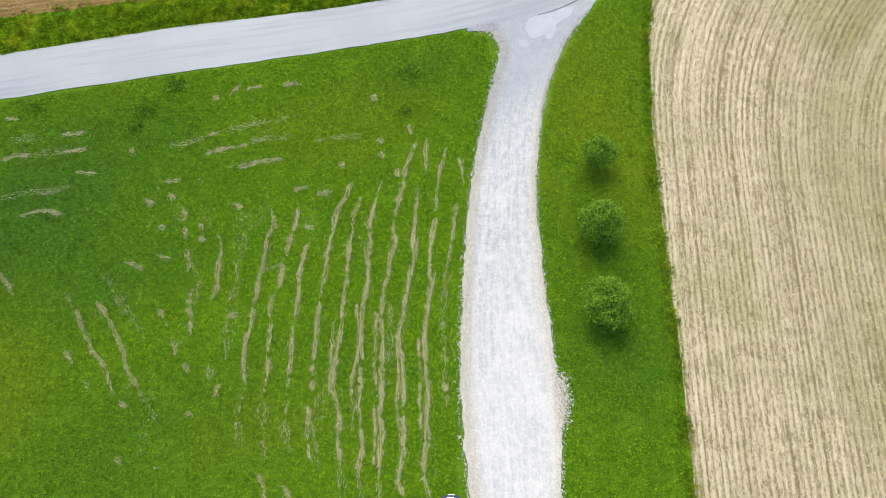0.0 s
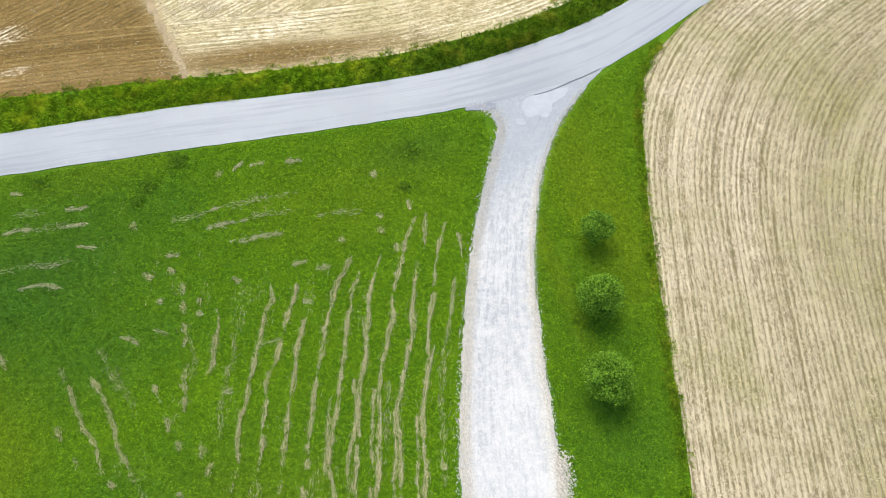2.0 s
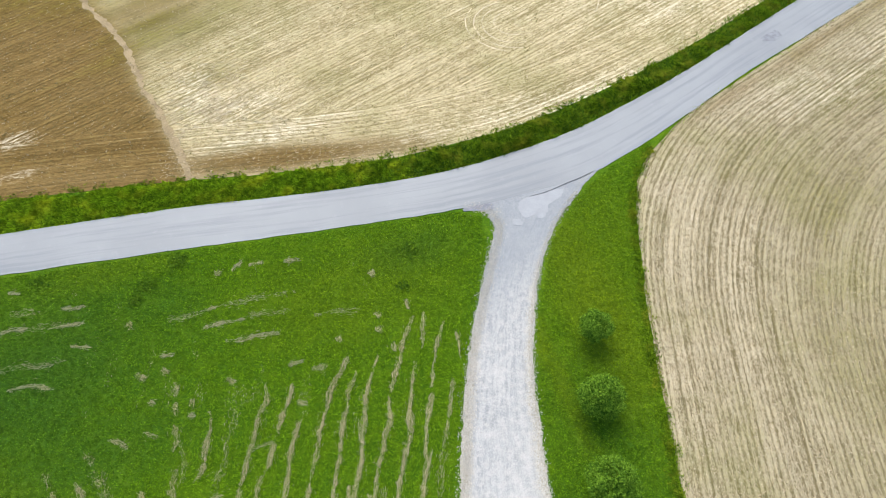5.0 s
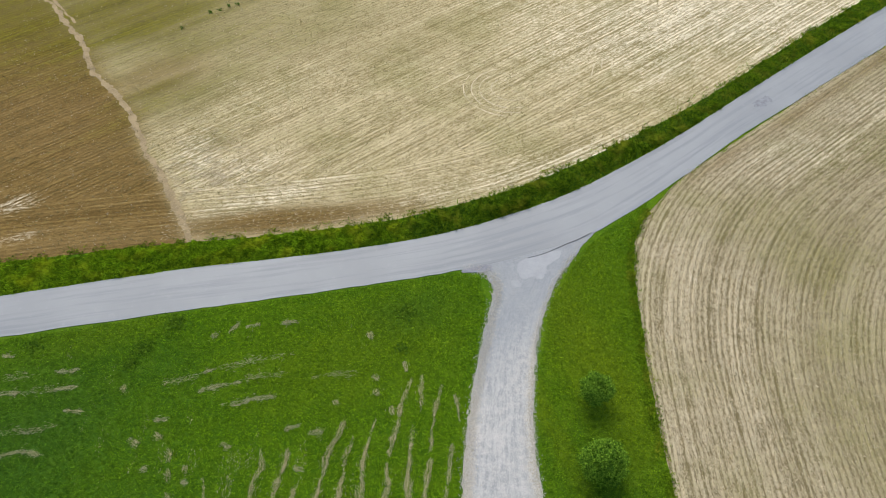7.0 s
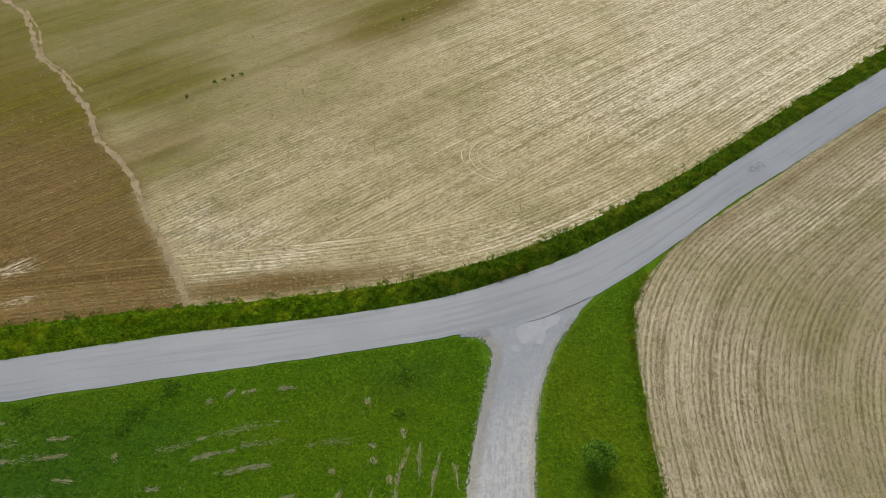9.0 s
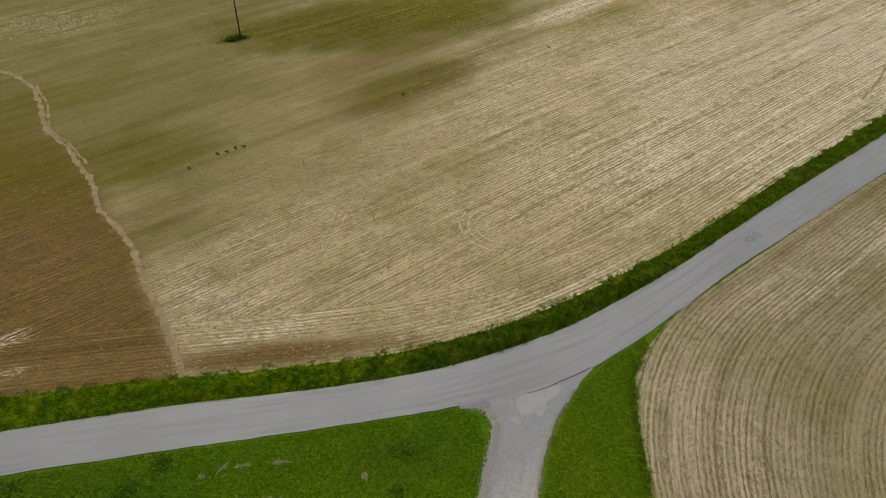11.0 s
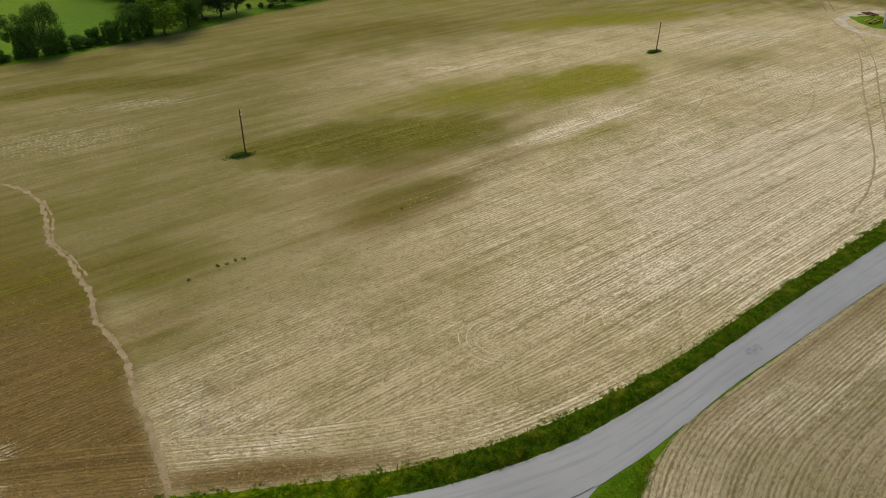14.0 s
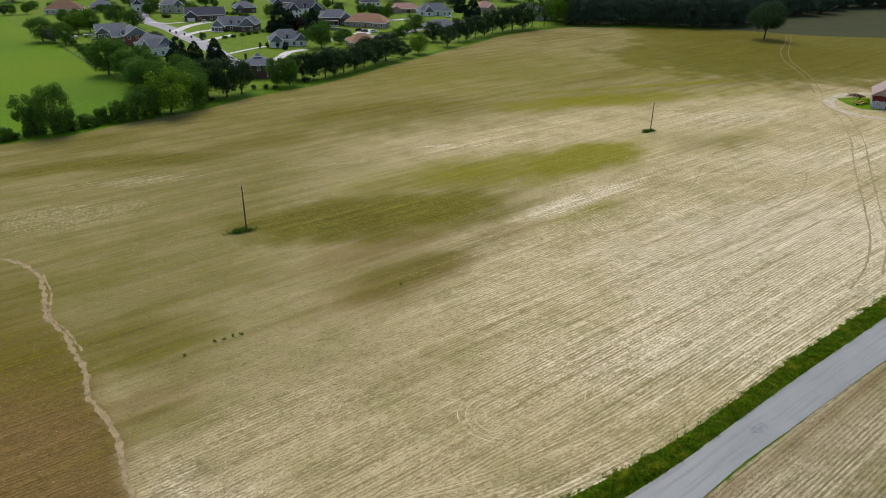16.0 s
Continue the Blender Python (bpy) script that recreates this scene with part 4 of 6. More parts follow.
HAY_SIDE_A = [[(-1.9, 12.4), (-1.7, 9.5), (-1.7, 7.7), (-1.5, 5.0)],
         [(-5.5, 14.5), (-5.5, 12.3), (-5.4, 8.5)],
         [(-7.2, 15.2), (-7.0, 13.7), (-7.0, 11.3), (-7.2, 8.5), (-7.0, 4.9)],
         [(-9.1, 13.7), (-9.1, 10.3), (-8.9, 7.6)],
         [(-10.6, 6.6), (-10.6, 4.9), (-10.3, 3.1), (-10.0, 2.2)],
         [(-1.6, 31.2), (-1.7, 29.5), (-1.7, 27.6)],
         [(0.2, 30.3), (-0.3, 28.6), (-0.6, 26.4), (-0.7, 23.9)],
         [(-7.5, 25.1), (-7.9, 23.5), (-8.0, 21.8)],
         [(-5.7, 26.8), (-6.0, 25.2), (-6.4, 23.6)],
         [(1.3, 29.3), (1.5, 28.1), (1.8, 26.7)],
         [(1.1, 24.6), (0.9, 22.0), (0.6, 19.4)],
         [(-6.6, 16.2), (-6.4, 18.7), (-6.9, 20.8)],
         [(-3.2, 15.3), (-3.0, 17.3), (-2.9, 18.8)]]
HAY_SIDE_B = [[(-1.4, 14.3), (-0.9, 16.3), (-0.6, 18.3)],
         [(-3.8, 11.9), (-3.5, 9.5), (-3.5, 6.8), (-3.2, 4.5)],
         [(-5.5, 6.7), (-5.2, 4.9), (-5.2, 2.3)]]
HAY_SHORT_A = [[(-40.5, 28.2), (-39.1, 28.6), (-37.5, 28.8)],
         [(-35.3, 29.1), (-34.0, 29.3), (-32.9, 29.5)],
         [(-35.4, 31.1), (-34.3, 31.0), (-33.3, 31.3)],
         [(-33.3, 27.2), (-31.6, 27.0)],
         [(-37.5, 22.8), (-35.4, 23.3), (-33.7, 23.0)],
         [(-40.9, 32.6), (-39.8, 32.6)],
         [(-25.1, 26.4), (-23.9, 26.5)],
         [(-21.8, 29.2), (-20.8, 29.6), (-19.6, 29.9), (-18.2, 30.2)],
         [(-19.6, 27.9), (-18.3, 28.0), (-16.8, 28.5), (-14.8, 28.9)],
         [(-21.7, 31.2), (-20.7, 31.6)],
         [(-27.6, 18.6), (-26.8, 18.4), (-25.9, 18.0)],
         [(-31.4, 11.0), (-31.0, 10.5), (-30.5, 9.8)],
         [(-23.9, 14.5), (-23.6, 13.8), (-23.2, 13.1)],
         [(-21.4, 16.3), (-21.6, 15.5), (-21.2, 14.0), (-21.0, 12.3)],
         [(-23.2, 23.8), (-22.9, 22.6)],
         [(-22.8, 22.0), (-22.6, 20.9)]]
HAY_SHORT_B = [[(-22.4, 20.0), (-22.0, 18.9), (-22.1, 17.9)],
         [(-22.6, 12.0), (-22.2, 11.4), (-22.0, 10.7)],
         [(-19.2, 9.8), (-18.9, 8.7)],
         [(-18.2, 8.3), (-18.4, 7.3)],
         [(-14.3, 1.4), (-13.7, 0.3), (-13.5, -0.4)],
         [(-12.2, 0.5), (-11.5, -0.4)],
         [(-20.3, 35.5), (-19.6, 36.6)],
         [(-18.7, 36.1), (-17.6, 36.4)],
         [(-15.5, 36.6), (-13.6, 36.9)],
         [(-13.5, 25.7), (-12.2, 26.1)],
         [(-11.3, 25.3), (-10.1, 25.5)],
         [(-38.2, 17.7), (-37.3, 16.4), (-36.6, 15.6)]]
HAY_HEAP_A = [[(-21.4, 22.3), (-21.4, 21.7)],
         [(-21.4, 20.9), (-20.9, 20.9)],
         [(-3.4, 32.5), (-3.1, 31.7)],
         [(-6.9, 35.7), (-6.6, 34.9)],
         [(-9.3, 28.6), (-9.1, 28.1)],
         [(-12.2, 22.2), (-11.5, 22.2)],
         [(-18.1, 14.1), (-17.3, 14.2)],
         [(-10.7, 6.6), (-10.5, 6.0)],
         [(-21.2, 9.9), (-20.9, 9.3)],
         [(-25.9, 6.8), (-25.5, 6.3)],
         [(-25.0, 22.1), (-24.6, 21.8)],
         [(-5.8, 29.7), (-5.6, 29.1)],
         [(-6.2, 31.0), (-5.8, 30.7)],
         [(-26.8, 24.5), (-25.9, 24.1)],
         [(-24.7, 25.1), (-24.0, 24.6)],
         [(-21.9, 35.2), (-21.5, 34.9)],
         [(-18.7, 24.4), (-18.1, 24.0)],
         [(-28.8, 29.7), (-28.5, 28.9)],
         [(-21.6, 14.6), (-21.6, 14.4)],
         [(-8.6, 12.4), (-8.4, 12.0)],
         [(0.2, 8.6), (0.5, 8.2)],
         [(-4.4, 28.0), (-4.1, 27.3)]]
HAY_HEAP_B = [[(-25.5, 2.4), (-25.1, 2.0)],
         [(-20.3, 6.0), (-20.0, 5.7)]]
HAY_FAINT_A = [[(0.3, 17.3), (0.1, 14.3), (0.3, 10.5), (0.4, 6.8)],
         [(0.6, 19.4), (0.3, 17.3)],
         [(-17.4, 17.5), (-17.9, 15.5), (-18.0, 14.3), (-18.1, 12.6), (-17.7, 10.2)],
         [(-14.4, 7.5), (-14.2, 4.8), (-13.8, 2.6)],
         [(-17.5, 21.4), (-17.5, 20.1), (-17.5, 19.1)],
         [(-24.7, 8.0), (-23.8, 6.7), (-22.7, 5.2)],
         [(-27.4, 16.1), (-25.8, 13.4), (-24.8, 11.9)],
         [(-25.5, 19.6), (-23.7, 18.9)],
         [(-25.3, 30.0), (-23.0, 30.5), (-21.3, 31.3)],
         [(-20.6, 31.6), (-18.3, 32.2), (-16.2, 32.7), (-13.8, 33.3)],
         [(-39.9, 30.3), (-37.3, 30.6)],
         [(-39.7, 24.6), (-37.3, 25.1), (-33.3, 25.6)],
         [(-37.5, 28.8), (-35.6, 29.1), (-34.6, 29.3)],
         [(-7.8, 1.9), (-7.5, -0.3)],
         [(-6.4, 1.5), (-6.0, -0.3)]]
HAY_FAINT_B = [[(-4.7, 1.1), (-4.8, -0.3)],
         [(-16.1, 7.9), (-16.3, 5.7), (-15.9, 3.5)],
         [(-12.4, 8.0), (-12.5, 5.7), (-11.9, 3.1)],
         [(-17.8, 19.1), (-17.7, 17.0)],
         [(-10.1, 7.6), (-10.1, 4.9), (-9.6, 1.8)],
         [(-4.4, 15.2), (-4.3, 12.3), (-4.3, 9.5)],
         [(-32.2, 16.0), (-31.3, 14.5)],
         [(-29.2, 8.6), (-28.5, 7.5)],
         [(-16.0, 17.8), (-14.9, 18.3), (-13.9, 18.6)],
         [(-21.8, 19.0), (-20.9, 17.0), (-21.0, 15.0)],
         [(-11.8, 30.7), (-9.8, 31.1), (-7.7, 31.2)],
         [(-18.1, 30.6), (-15.5, 31.0), (-14.0, 31.3)],
         [(-29.4, 17.8), (-27.9, 15.8), (-26.6, 13.9)]]


def hay(path, seed, wide=0.2, dens=120, label="long row of dry cut hay on mown grass"):
    """A broken row of dry hay: long wisps that lie along the row in two or three strands, heaped in places."""
    g = np.random.default_rng(seed)
    line = spline(path, 0.12)
    k = np.arange(len(line)) * 0.12
    off = np.array([noise.noise((x * 0.5, y * 0.5, seed)) * 0.20 + noise.noise((x * 1.6, y * 1.6, seed + 3)) * 0.13 for x, y in line])
    full = np.array([0.55 + 0.75 * noise.noise((x * 0.45, y * 0.45, seed + 40)) + 0.75 * noise.noise((x * 1.5, y * 1.5, seed + 80)) for x, y in line])
    full = np.clip(full * np.clip(np.minimum(k, k[::-1]) / 0.8 + 0.35, 0, 1), 0.05, 1)
    d = np.gradient(line, axis=0)
    d /= np.hypot(d[:, 0], d[:, 1])[:, None]
    nrm = np.stack([-d[:, 1], d[:, 0]], 1)
    n = max(14, int(len(line) * 0.12 * dens))
    j = g.choice(len(line), n, p=full / full.sum())
    lane = g.integers(-1, 2, n)
    weave = np.array([[noise.noise((s * 0.4, lane_ * 5.0, seed + 20)) for s in k] for lane_ in (-1, 0, 1)])
    away = off[j] + (lane * 0.95 + 1.5 * weave[lane + 1, j]) * wide + g.normal(0, 1, n) * np.where(g.random(n) < 0.2, wide * 1.7, wide * 0.42)
    c = line[j] + nrm[j] * away[:, None] * (0.45 + 0.6 * full[j])[:, None]
    swirl = np.array([noise.noise((x * 1.2, y * 1.2, seed + 9)) for x, y in line]) * 0.9
    a = np.arctan2(d[j, 1], d[j, 0]) + swirl[j] + g.normal(0, 0.30, n)
    ln, w = g.uniform(0.05, 0.26, n), g.uniform(0.003, 0.0095, n)
    u = np.stack([np.cos(a), np.sin(a)], 1) * ln[:, None]
    s = np.stack([-np.sin(a), np.cos(a)], 1) * w[:, None]
    bow = s * g.normal(0, 3.0, n)[:, None]
    z = 0.09 + g.uniform(0, 0.10, n) * full[j]
    t = g.normal(0, 0.025, n)
    vv = np.stack([np.c_[c - u, z - t], np.c_[c - s + bow, z], np.c_[c + u, z + t], np.c_[c + s + bow, z + 0.012]], 1)
    row = new("hay_windrow")
    row.location = (*path[0], 0.0)
    strands = mesh_np("hay", vv.reshape(-1, 3) - np.array([*path[0], 0.0]), np.arange(4 * n).reshape(-1, 4), STRAW)
    tagged(under(strands, row), kind="stuff")
    return tagged(row, label, "hay row", "hay rows on the lawn")


for i, path in enumerate(HAY_LONG_A + HAY_LONG_B + HAY_LONG_C):
    hay(path, 100 + i, 0.14, 150)
for i, path in enumerate(HAY_SIDE_A + HAY_SIDE_B):
    hay(path, 150 + i, 0.11, 85, "narrow side strand of dry cut hay on grass")
for i, path in enumerate(HAY_SHORT_A + HAY_SHORT_B):
    hay(path, 200 + i, 0.15, 120, "short broken row of dry cut hay on the grass")
for i, path in enumerate(HAY_HEAP_A + HAY_HEAP_B):
    hay(path, 300 + i, 0.22, 150, "small heap of dry cut hay on the grass")
for i, path in enumerate(HAY_FAINT_A + HAY_FAINT_B):
    hay(path, 400 + i, 0.22, 42, "thin faint row of dry hay strands on grass")

# loose straw over the near stubble, and gravel at the drive's margins
g = np.random.default_rng(15)


def litter(name, p, direction, lo, hi, wide, mat, label):
    n = len(p)
    a = direction + g.normal(0, 0.45, n)
    u = np.stack([np.cos(a), np.sin(a)], 1) * g.uniform(lo, hi, n)[:, None]
    s = np.stack([-np.sin(a), np.cos(a)], 1) * g.uniform(wide * 0.5, wide, n)[:, None]
    z, t = g.uniform(0.035, 0.09, n), g.normal(0, 0.03, n)
    vv = np.stack([np.c_[p - u - s, z - t], np.c_[p + u - s, z + t], np.c_[p + u + s, z + t], np.c_[p - u + s, z - t]], 1)
    return tagged(mesh_np(name, vv.reshape(-1, 3), np.arange(4 * n).reshape(-1, 4), mat), label, "straw", kind="stuff")


p = np.c_[g.uniform(20.3, 62, 42000), g.uniform(-6, 74, 42000)]
dd, al = dist_to(spline(CORN_EDGE, 0.5), p)
keep = (p[:, 1] < 46 + (p[:, 0] - 20) * 0.62) & (dd > 0.3)
keep &= np.sin(np.where(dd < 13, dd, -p[:, 0] * math.sin(radians(85.6)) + p[:, 1] * math.cos(radians(85.6))) * 2 * math.pi / 0.53) > -0.35
litter("stubble_straw", p[keep], np.where(dd[keep] < 13, radians(88), radians(85.6)), 0.03, 0.09, 0.014, STUBBLE, "loose straw lying along the corn rows")
p = np.c_[g.uniform(-45, 60, 40000), g.uniform(44, 110, 40000)]
edge = spline(VERGE_N, 0.5)
keep = p[:, 1] > np.interp(p[:, 0], edge[:, 0], edge[:, 1]) + 0.4
litter("field_straw", p[keep & (p[:, 0] > -30) & (g.random(len(p)) < np.clip((88 - p[:, 1]) / 45, 0, 1))], radians(36), 0.06, 0.18, 0.022, STUBBLE, "loose pale straw over the stubble field")

p = np.r_[g.normal(0, 1, (5200, 2)) * np.array([3.4, 4.4]) + np.array([-28.0, 59.5]), g.normal(0, 1, (4200, 2)) * np.array([7.0, 2.0]) + np.array([-23, 55.5]), g.normal(0, 1, (420, 2)) * np.array([2.0, 1.0]) + np.array([-47.2, 51.6])]
edge_x = np.interp(p[:, 1], gl[:, 1], gl[:, 0])
p = p[((p[:, 0] > edge_x + 0.6) | (p[:, 0] < -44)) & (p[:, 1] > 51.0)]
drifted = np.array([noise.noise((x / 1.3, y / 1.3, 6.0)) + 0.7 * noise.noise((x / 3.5, y / 3.5, 8.0)) for x, y in p])
p = p[drifted > 0.02]
lie = radians(20) + np.array([noise.noise((x / 3, y / 3, 2.0)) * 2.6 for x, y in p])
litter("washed_straw", p, lie, 0.04, 0.15, 0.016, STUBBLE, "pale straw washed into drifts beside the gully")

p = np.r_[np.c_[g.uniform(-26, 1, 9000), g.uniform(-2, 27, 9000)], np.c_[g.uniform(-42, -4, 3500), g.uniform(20, 37, 3500)]]
thin_ = np.array([noise.noise((x / 1.1, y / 5, 7.0)) + 0.6 * noise.noise((x / 7, y / 7, 3.0)) for x, y in p])
p = p[(thin_ > 0.42) & (p[:, 1] < 36 + (p[:, 0] + 26) * 0.17)]
litter("lawn_straw", p, radians(95), 0.03, 0.12, 0.009, STRAW, "thin dry hay strands left on the lawn")

# stubble stalks and sprouting weeds that stand in the rows
p = np.c_[g.uniform(-60, 150, 150000), g.uniform(40, 185, 150000)]
edge = spline(VERGE_N, 0.5)
keep = (p[:, 1] > np.interp(p[:, 0], edge[:, 0], edge[:, 1]) + 0.5) & (np.abs(p[:, 0]) < 12 + p[:, 1] * 0.72) & (g.random(len(p)) < np.clip(1.25 - p[:, 1] / 220, 0.3, 1))
p = p[keep]
dd = np.concatenate([dist_to(edge[::3], p[i:i + 20000])[0] for i in range(0, len(p), 20000)])
nx, ny = -math.sin(radians(39)), math.cos(radians(39))
r = p[:, 0] * nx + p[:, 1] * ny
move = np.where(dd > 8, np.round(r / 0.54) * 0.54 + g.normal(0, 0.09, len(p)) - r, 0)
p = p + np.c_[move * nx, move * ny]
tone = np.maximum.reduce([blobs(p, WEED_SHADE_20, 21.0), blobs(p, WEED_40, 23.0, 40), blobs(p, SOIL_40, 3.0, 40), blobs(p, LUSH_20, 41.0)])
p = p[g.random(len(p)) > 0.85 * np.clip(tone, 0, 1)]
green = g.random(len(p)) < 0.62
tagged(tufts("field_sprouts", p[green], 0.12, 0.065, 2, FIELD_SPROUT, 90, 0.9, 0.02), "small olive weeds sprouting along the stubble rows", "weeds", kind="stuff")
tagged(tufts("stubble_stalks", p[~green], 0.12, 0.045, 2, STUBBLE, 91, 1.0, 0.02), "short pale stubble stalks standing in rows", "stubble", kind="stuff")
p = np.c_[g.uniform(20.3, 75, 130000), g.uniform(-6, 90, 130000)]
dd = corn_rows(p)[0]
keep = (dd > 0.3) & (p[:, 0] < 30 + p[:, 1] * 0.75 + 14)
rr = np.where(dd < 34.0, dd, -p[:, 0] * math.sin(radians(85.6)) + p[:, 1] * math.cos(radians(85.6)))
keep &= np.sin(rr * 2 * math.pi / 0.53) > 0.1
p = p[keep]
green = g.random(len(p)) < 0.34
tagged(tufts("corn_weeds", p[green], 0.07, 0.05, 2, FIELD_SPROUT, 92, 1.0, 0.02), "small olive weeds between the corn stubble", "weeds", kind="stuff")
tagged(tufts("corn_stalks", p[~green], 0.11, 0.05, 2, STUBBLE, 93, 1.2, 0.02), "short pale corn stalks standing in rows", "stubble", kind="stuff")
p = np.c_[g.uniform(-260, -100, 5000), g.uniform(180, 420, 5000)]
p = p[inside(p[:, 0], p[:, 1], [(-118, 192), (-84, 224), (-112, 256), (-170, 325), (-260, 430), (-300, 300)])]
tagged(tufts("pasture_tufts", p[::3], 0.10, 0.30, 3, blade_material("pasture_tufts", (0.095, 0.21, 0.005), (0.165, 0.31, 0.012), None, 0.4), 94, 1.6), "rough darker grass tufts in the pasture", "grass", kind="stuff")


def stones(name, line, spread_m, n, seed, lo, hi, label, inset=0.0):
    """Loose angular stones: a low pyramid of five faces each."""
    g = np.random.default_rng(seed)
    l = spline(line, 0.4)
    l = l[(l[:, 1] > -6) & (l[:, 1] < 46)]
    c = l[g.integers(0, len(l), n)] + g.normal(0, spread_m, (n, 2)) + np.array([inset, 0])
    r = lo + (hi - lo) * g.random(n) ** 2.5
    a0 = g.uniform(0, 6.3, n)
    ring = [np.c_[c + np.stack([np.cos(a0 + k * math.pi / 2), np.sin(a0 + k * math.pi / 2)], 1) * (r * g.uniform(0.7, 1.2, n))[:, None], np.full(n, 0.03)] for k in range(4)]
    top = np.c_[c + g.normal(0, 0.2, (n, 2)) * r[:, None], 0.06 + r * 0.7]
    v = np.stack([*ring, top], 1).reshape(-1, 3)
    f = np.concatenate([np.stack([np.arange(n) * 5 + k, np.arange(n) * 5 + (k + 1) % 4, np.arange(n) * 5 + 4], 1) for k in range(4)])
    return tagged(mesh_np(name, v, f, STONE), label, "gravel", kind="stuff")


stones("gravel_stones", DRIVE_L, 0.34, 12500, 31, 0.03, 0.085, "loose white limestone chips along the drive's edge", 0.46)
stones("gravel_stones", [(9.75, 5.6), (9.95, 7.4), (9.85, 9.2)], 0.34, 1300, 33, 0.04, 0.10, "white limestone chips spilt onto the grass edge")
stones("gravel_stones", DRIVE_R, 0.20, 4200, 32, 0.03, 0.08, "loose white limestone chips along the drive's edge", -0.12)

# ======================= trees =======================


def tube(bm, pts, radii, sides=7):
    """A tapered, bent tube through points."""
    rings = []
    for i, (p, r) in enumerate(zip(pts, radii)):
        q = Vector(pts[min(i + 1, len(pts) - 1)]) - Vector(pts[max(i - 1, 0)])
        m = q.to_track_quat("Z", "Y").to_matrix()
        rings.append([bm.verts.new(Vector(p) + m @ Vector((r * math.cos(2 * math.pi * k / sides), r * math.sin(2 * math.pi * k / sides), 0))) for k in range(sides)])
    for a, b in zip(rings, rings[1:]):
        for k in range(sides):
            bm.faces.new((a[k], a[(k + 1) % sides], b[(k + 1) % sides], b[k]))
    bm.faces.new(rings[-1])
    bm.faces.new(rings[0][::-1])


def leaves(centres, radii, count, size, seed, up=0.5, droop=0.0):
    """Leaf sprays spread round the ends of branches; each is one bent quad."""
    g = np.random.default_rng(seed)
    w = radii ** 2
    j = g.choice(len(centres), count, p=w / w.sum())
    d = g.normal(0, 1, (count, 3))
    d /= np.linalg.norm(d, axis=1)[:, None]
    r = radii[j] * g.uniform(0.55, 1.05, count)
    c = centres[j] + d * r[:, None] * np.array([1, 1, 0.85])
    nrm = d * 0.8 + np.array([0, 0, up]) + g.normal(0, 0.45, (count, 3))
    nrm /= np.linalg.norm(nrm, axis=1)[:, None]
    t = np.cross(nrm, g.normal(0, 1, (count, 3)))
    t /= np.linalg.norm(t, axis=1)[:, None]
    b = np.cross(nrm, t)
    L, W = size * g.uniform(0.6, 1.35, count), size * 0.62 * g.uniform(0.6, 1.2, count)
    tip = c + t * L[:, None] + nrm * (size * 0.25 - droop * size)
    v = np.stack([c - t * (L * 0.6)[:, None], c - b * W[:, None] * 0.8, tip, c + b * W[:, None] * 0.8], 1)
    return v.reshape(-1, 3), np.arange(4 * count).reshape(-1, 4)


def broad_tree(name, h, w, clear, count, size, leaf, seed, clumps=70, round_top=0.9, label="", category="tree"):
    """A broadleaved tree: a tapered trunk, limbs and a crown of sprays on many branch ends."""
    g = np.random.default_rng(seed)
    root = new(name)
    bm = bmesh.new()
    crown_h = h - clear
    mid = clear + crown_h * 0.5
    bend = g.normal(0, 0.02 * h, (2, 2))
    trunk = [(0, 0, -0.1), (bend[0][0], bend[0][1], clear * 0.6), (bend[1][0], bend[1][1], clear + crown_h * 0.35), (0, 0, clear + crown_h * 0.8)]
    r0 = 0.022 * h + 0.03
    tube(bm, trunk, [r0, r0 * 0.75, r0 * 0.5, r0 * 0.12])
    ends, rad = [], []
    for i in range(clumps):
        z = g.uniform(-1, 1)
        a = g.uniform(0, 2 * math.pi)
        k = math.sqrt(1 - z * z) if z > 0 else math.sqrt(max(0, 1 - abs(z) ** 2.4))
        rr = g.uniform(0.35, 1.0) ** 0.5
        cr = 0.16 * w * g.uniform(0.6, 1.25)
        bulge = 1 + 0.22 * noise.noise((math.cos(a) * 1.3 + seed, math.sin(a) * 1.3, z * 1.3))
        e = np.array([math.cos(a) * k * (w / 2 - cr * 0.6) * rr * bulge, math.sin(a) * k * (w / 2 - cr * 0.6) * rr * bulge, mid + z * (crown_h / 2 - cr * 0.5) * rr * round_top])
        ends.append(e)
        rad.append(cr)
    for i in range(min(14, clumps)):
        e = ends[i]
        s = Vector((0, 0, clear * 0.8 + (e[2] - clear) * 0.35))
        m = s.lerp(Vector(e), 0.5) + Vector((0, 0, 0.03 * h))
        tube(bm, [s, m, Vector(e)], [r0 * 0.35, r0 * 0.2, r0 * 0.06], 5)
    part("trunk", bm, BARK, root)
    v, f = leaves(np.array(ends), np.array(rad), count, size, seed)
    under(mesh_np("crown", v, f, leaf), root)
    return tagged(root, label, category)


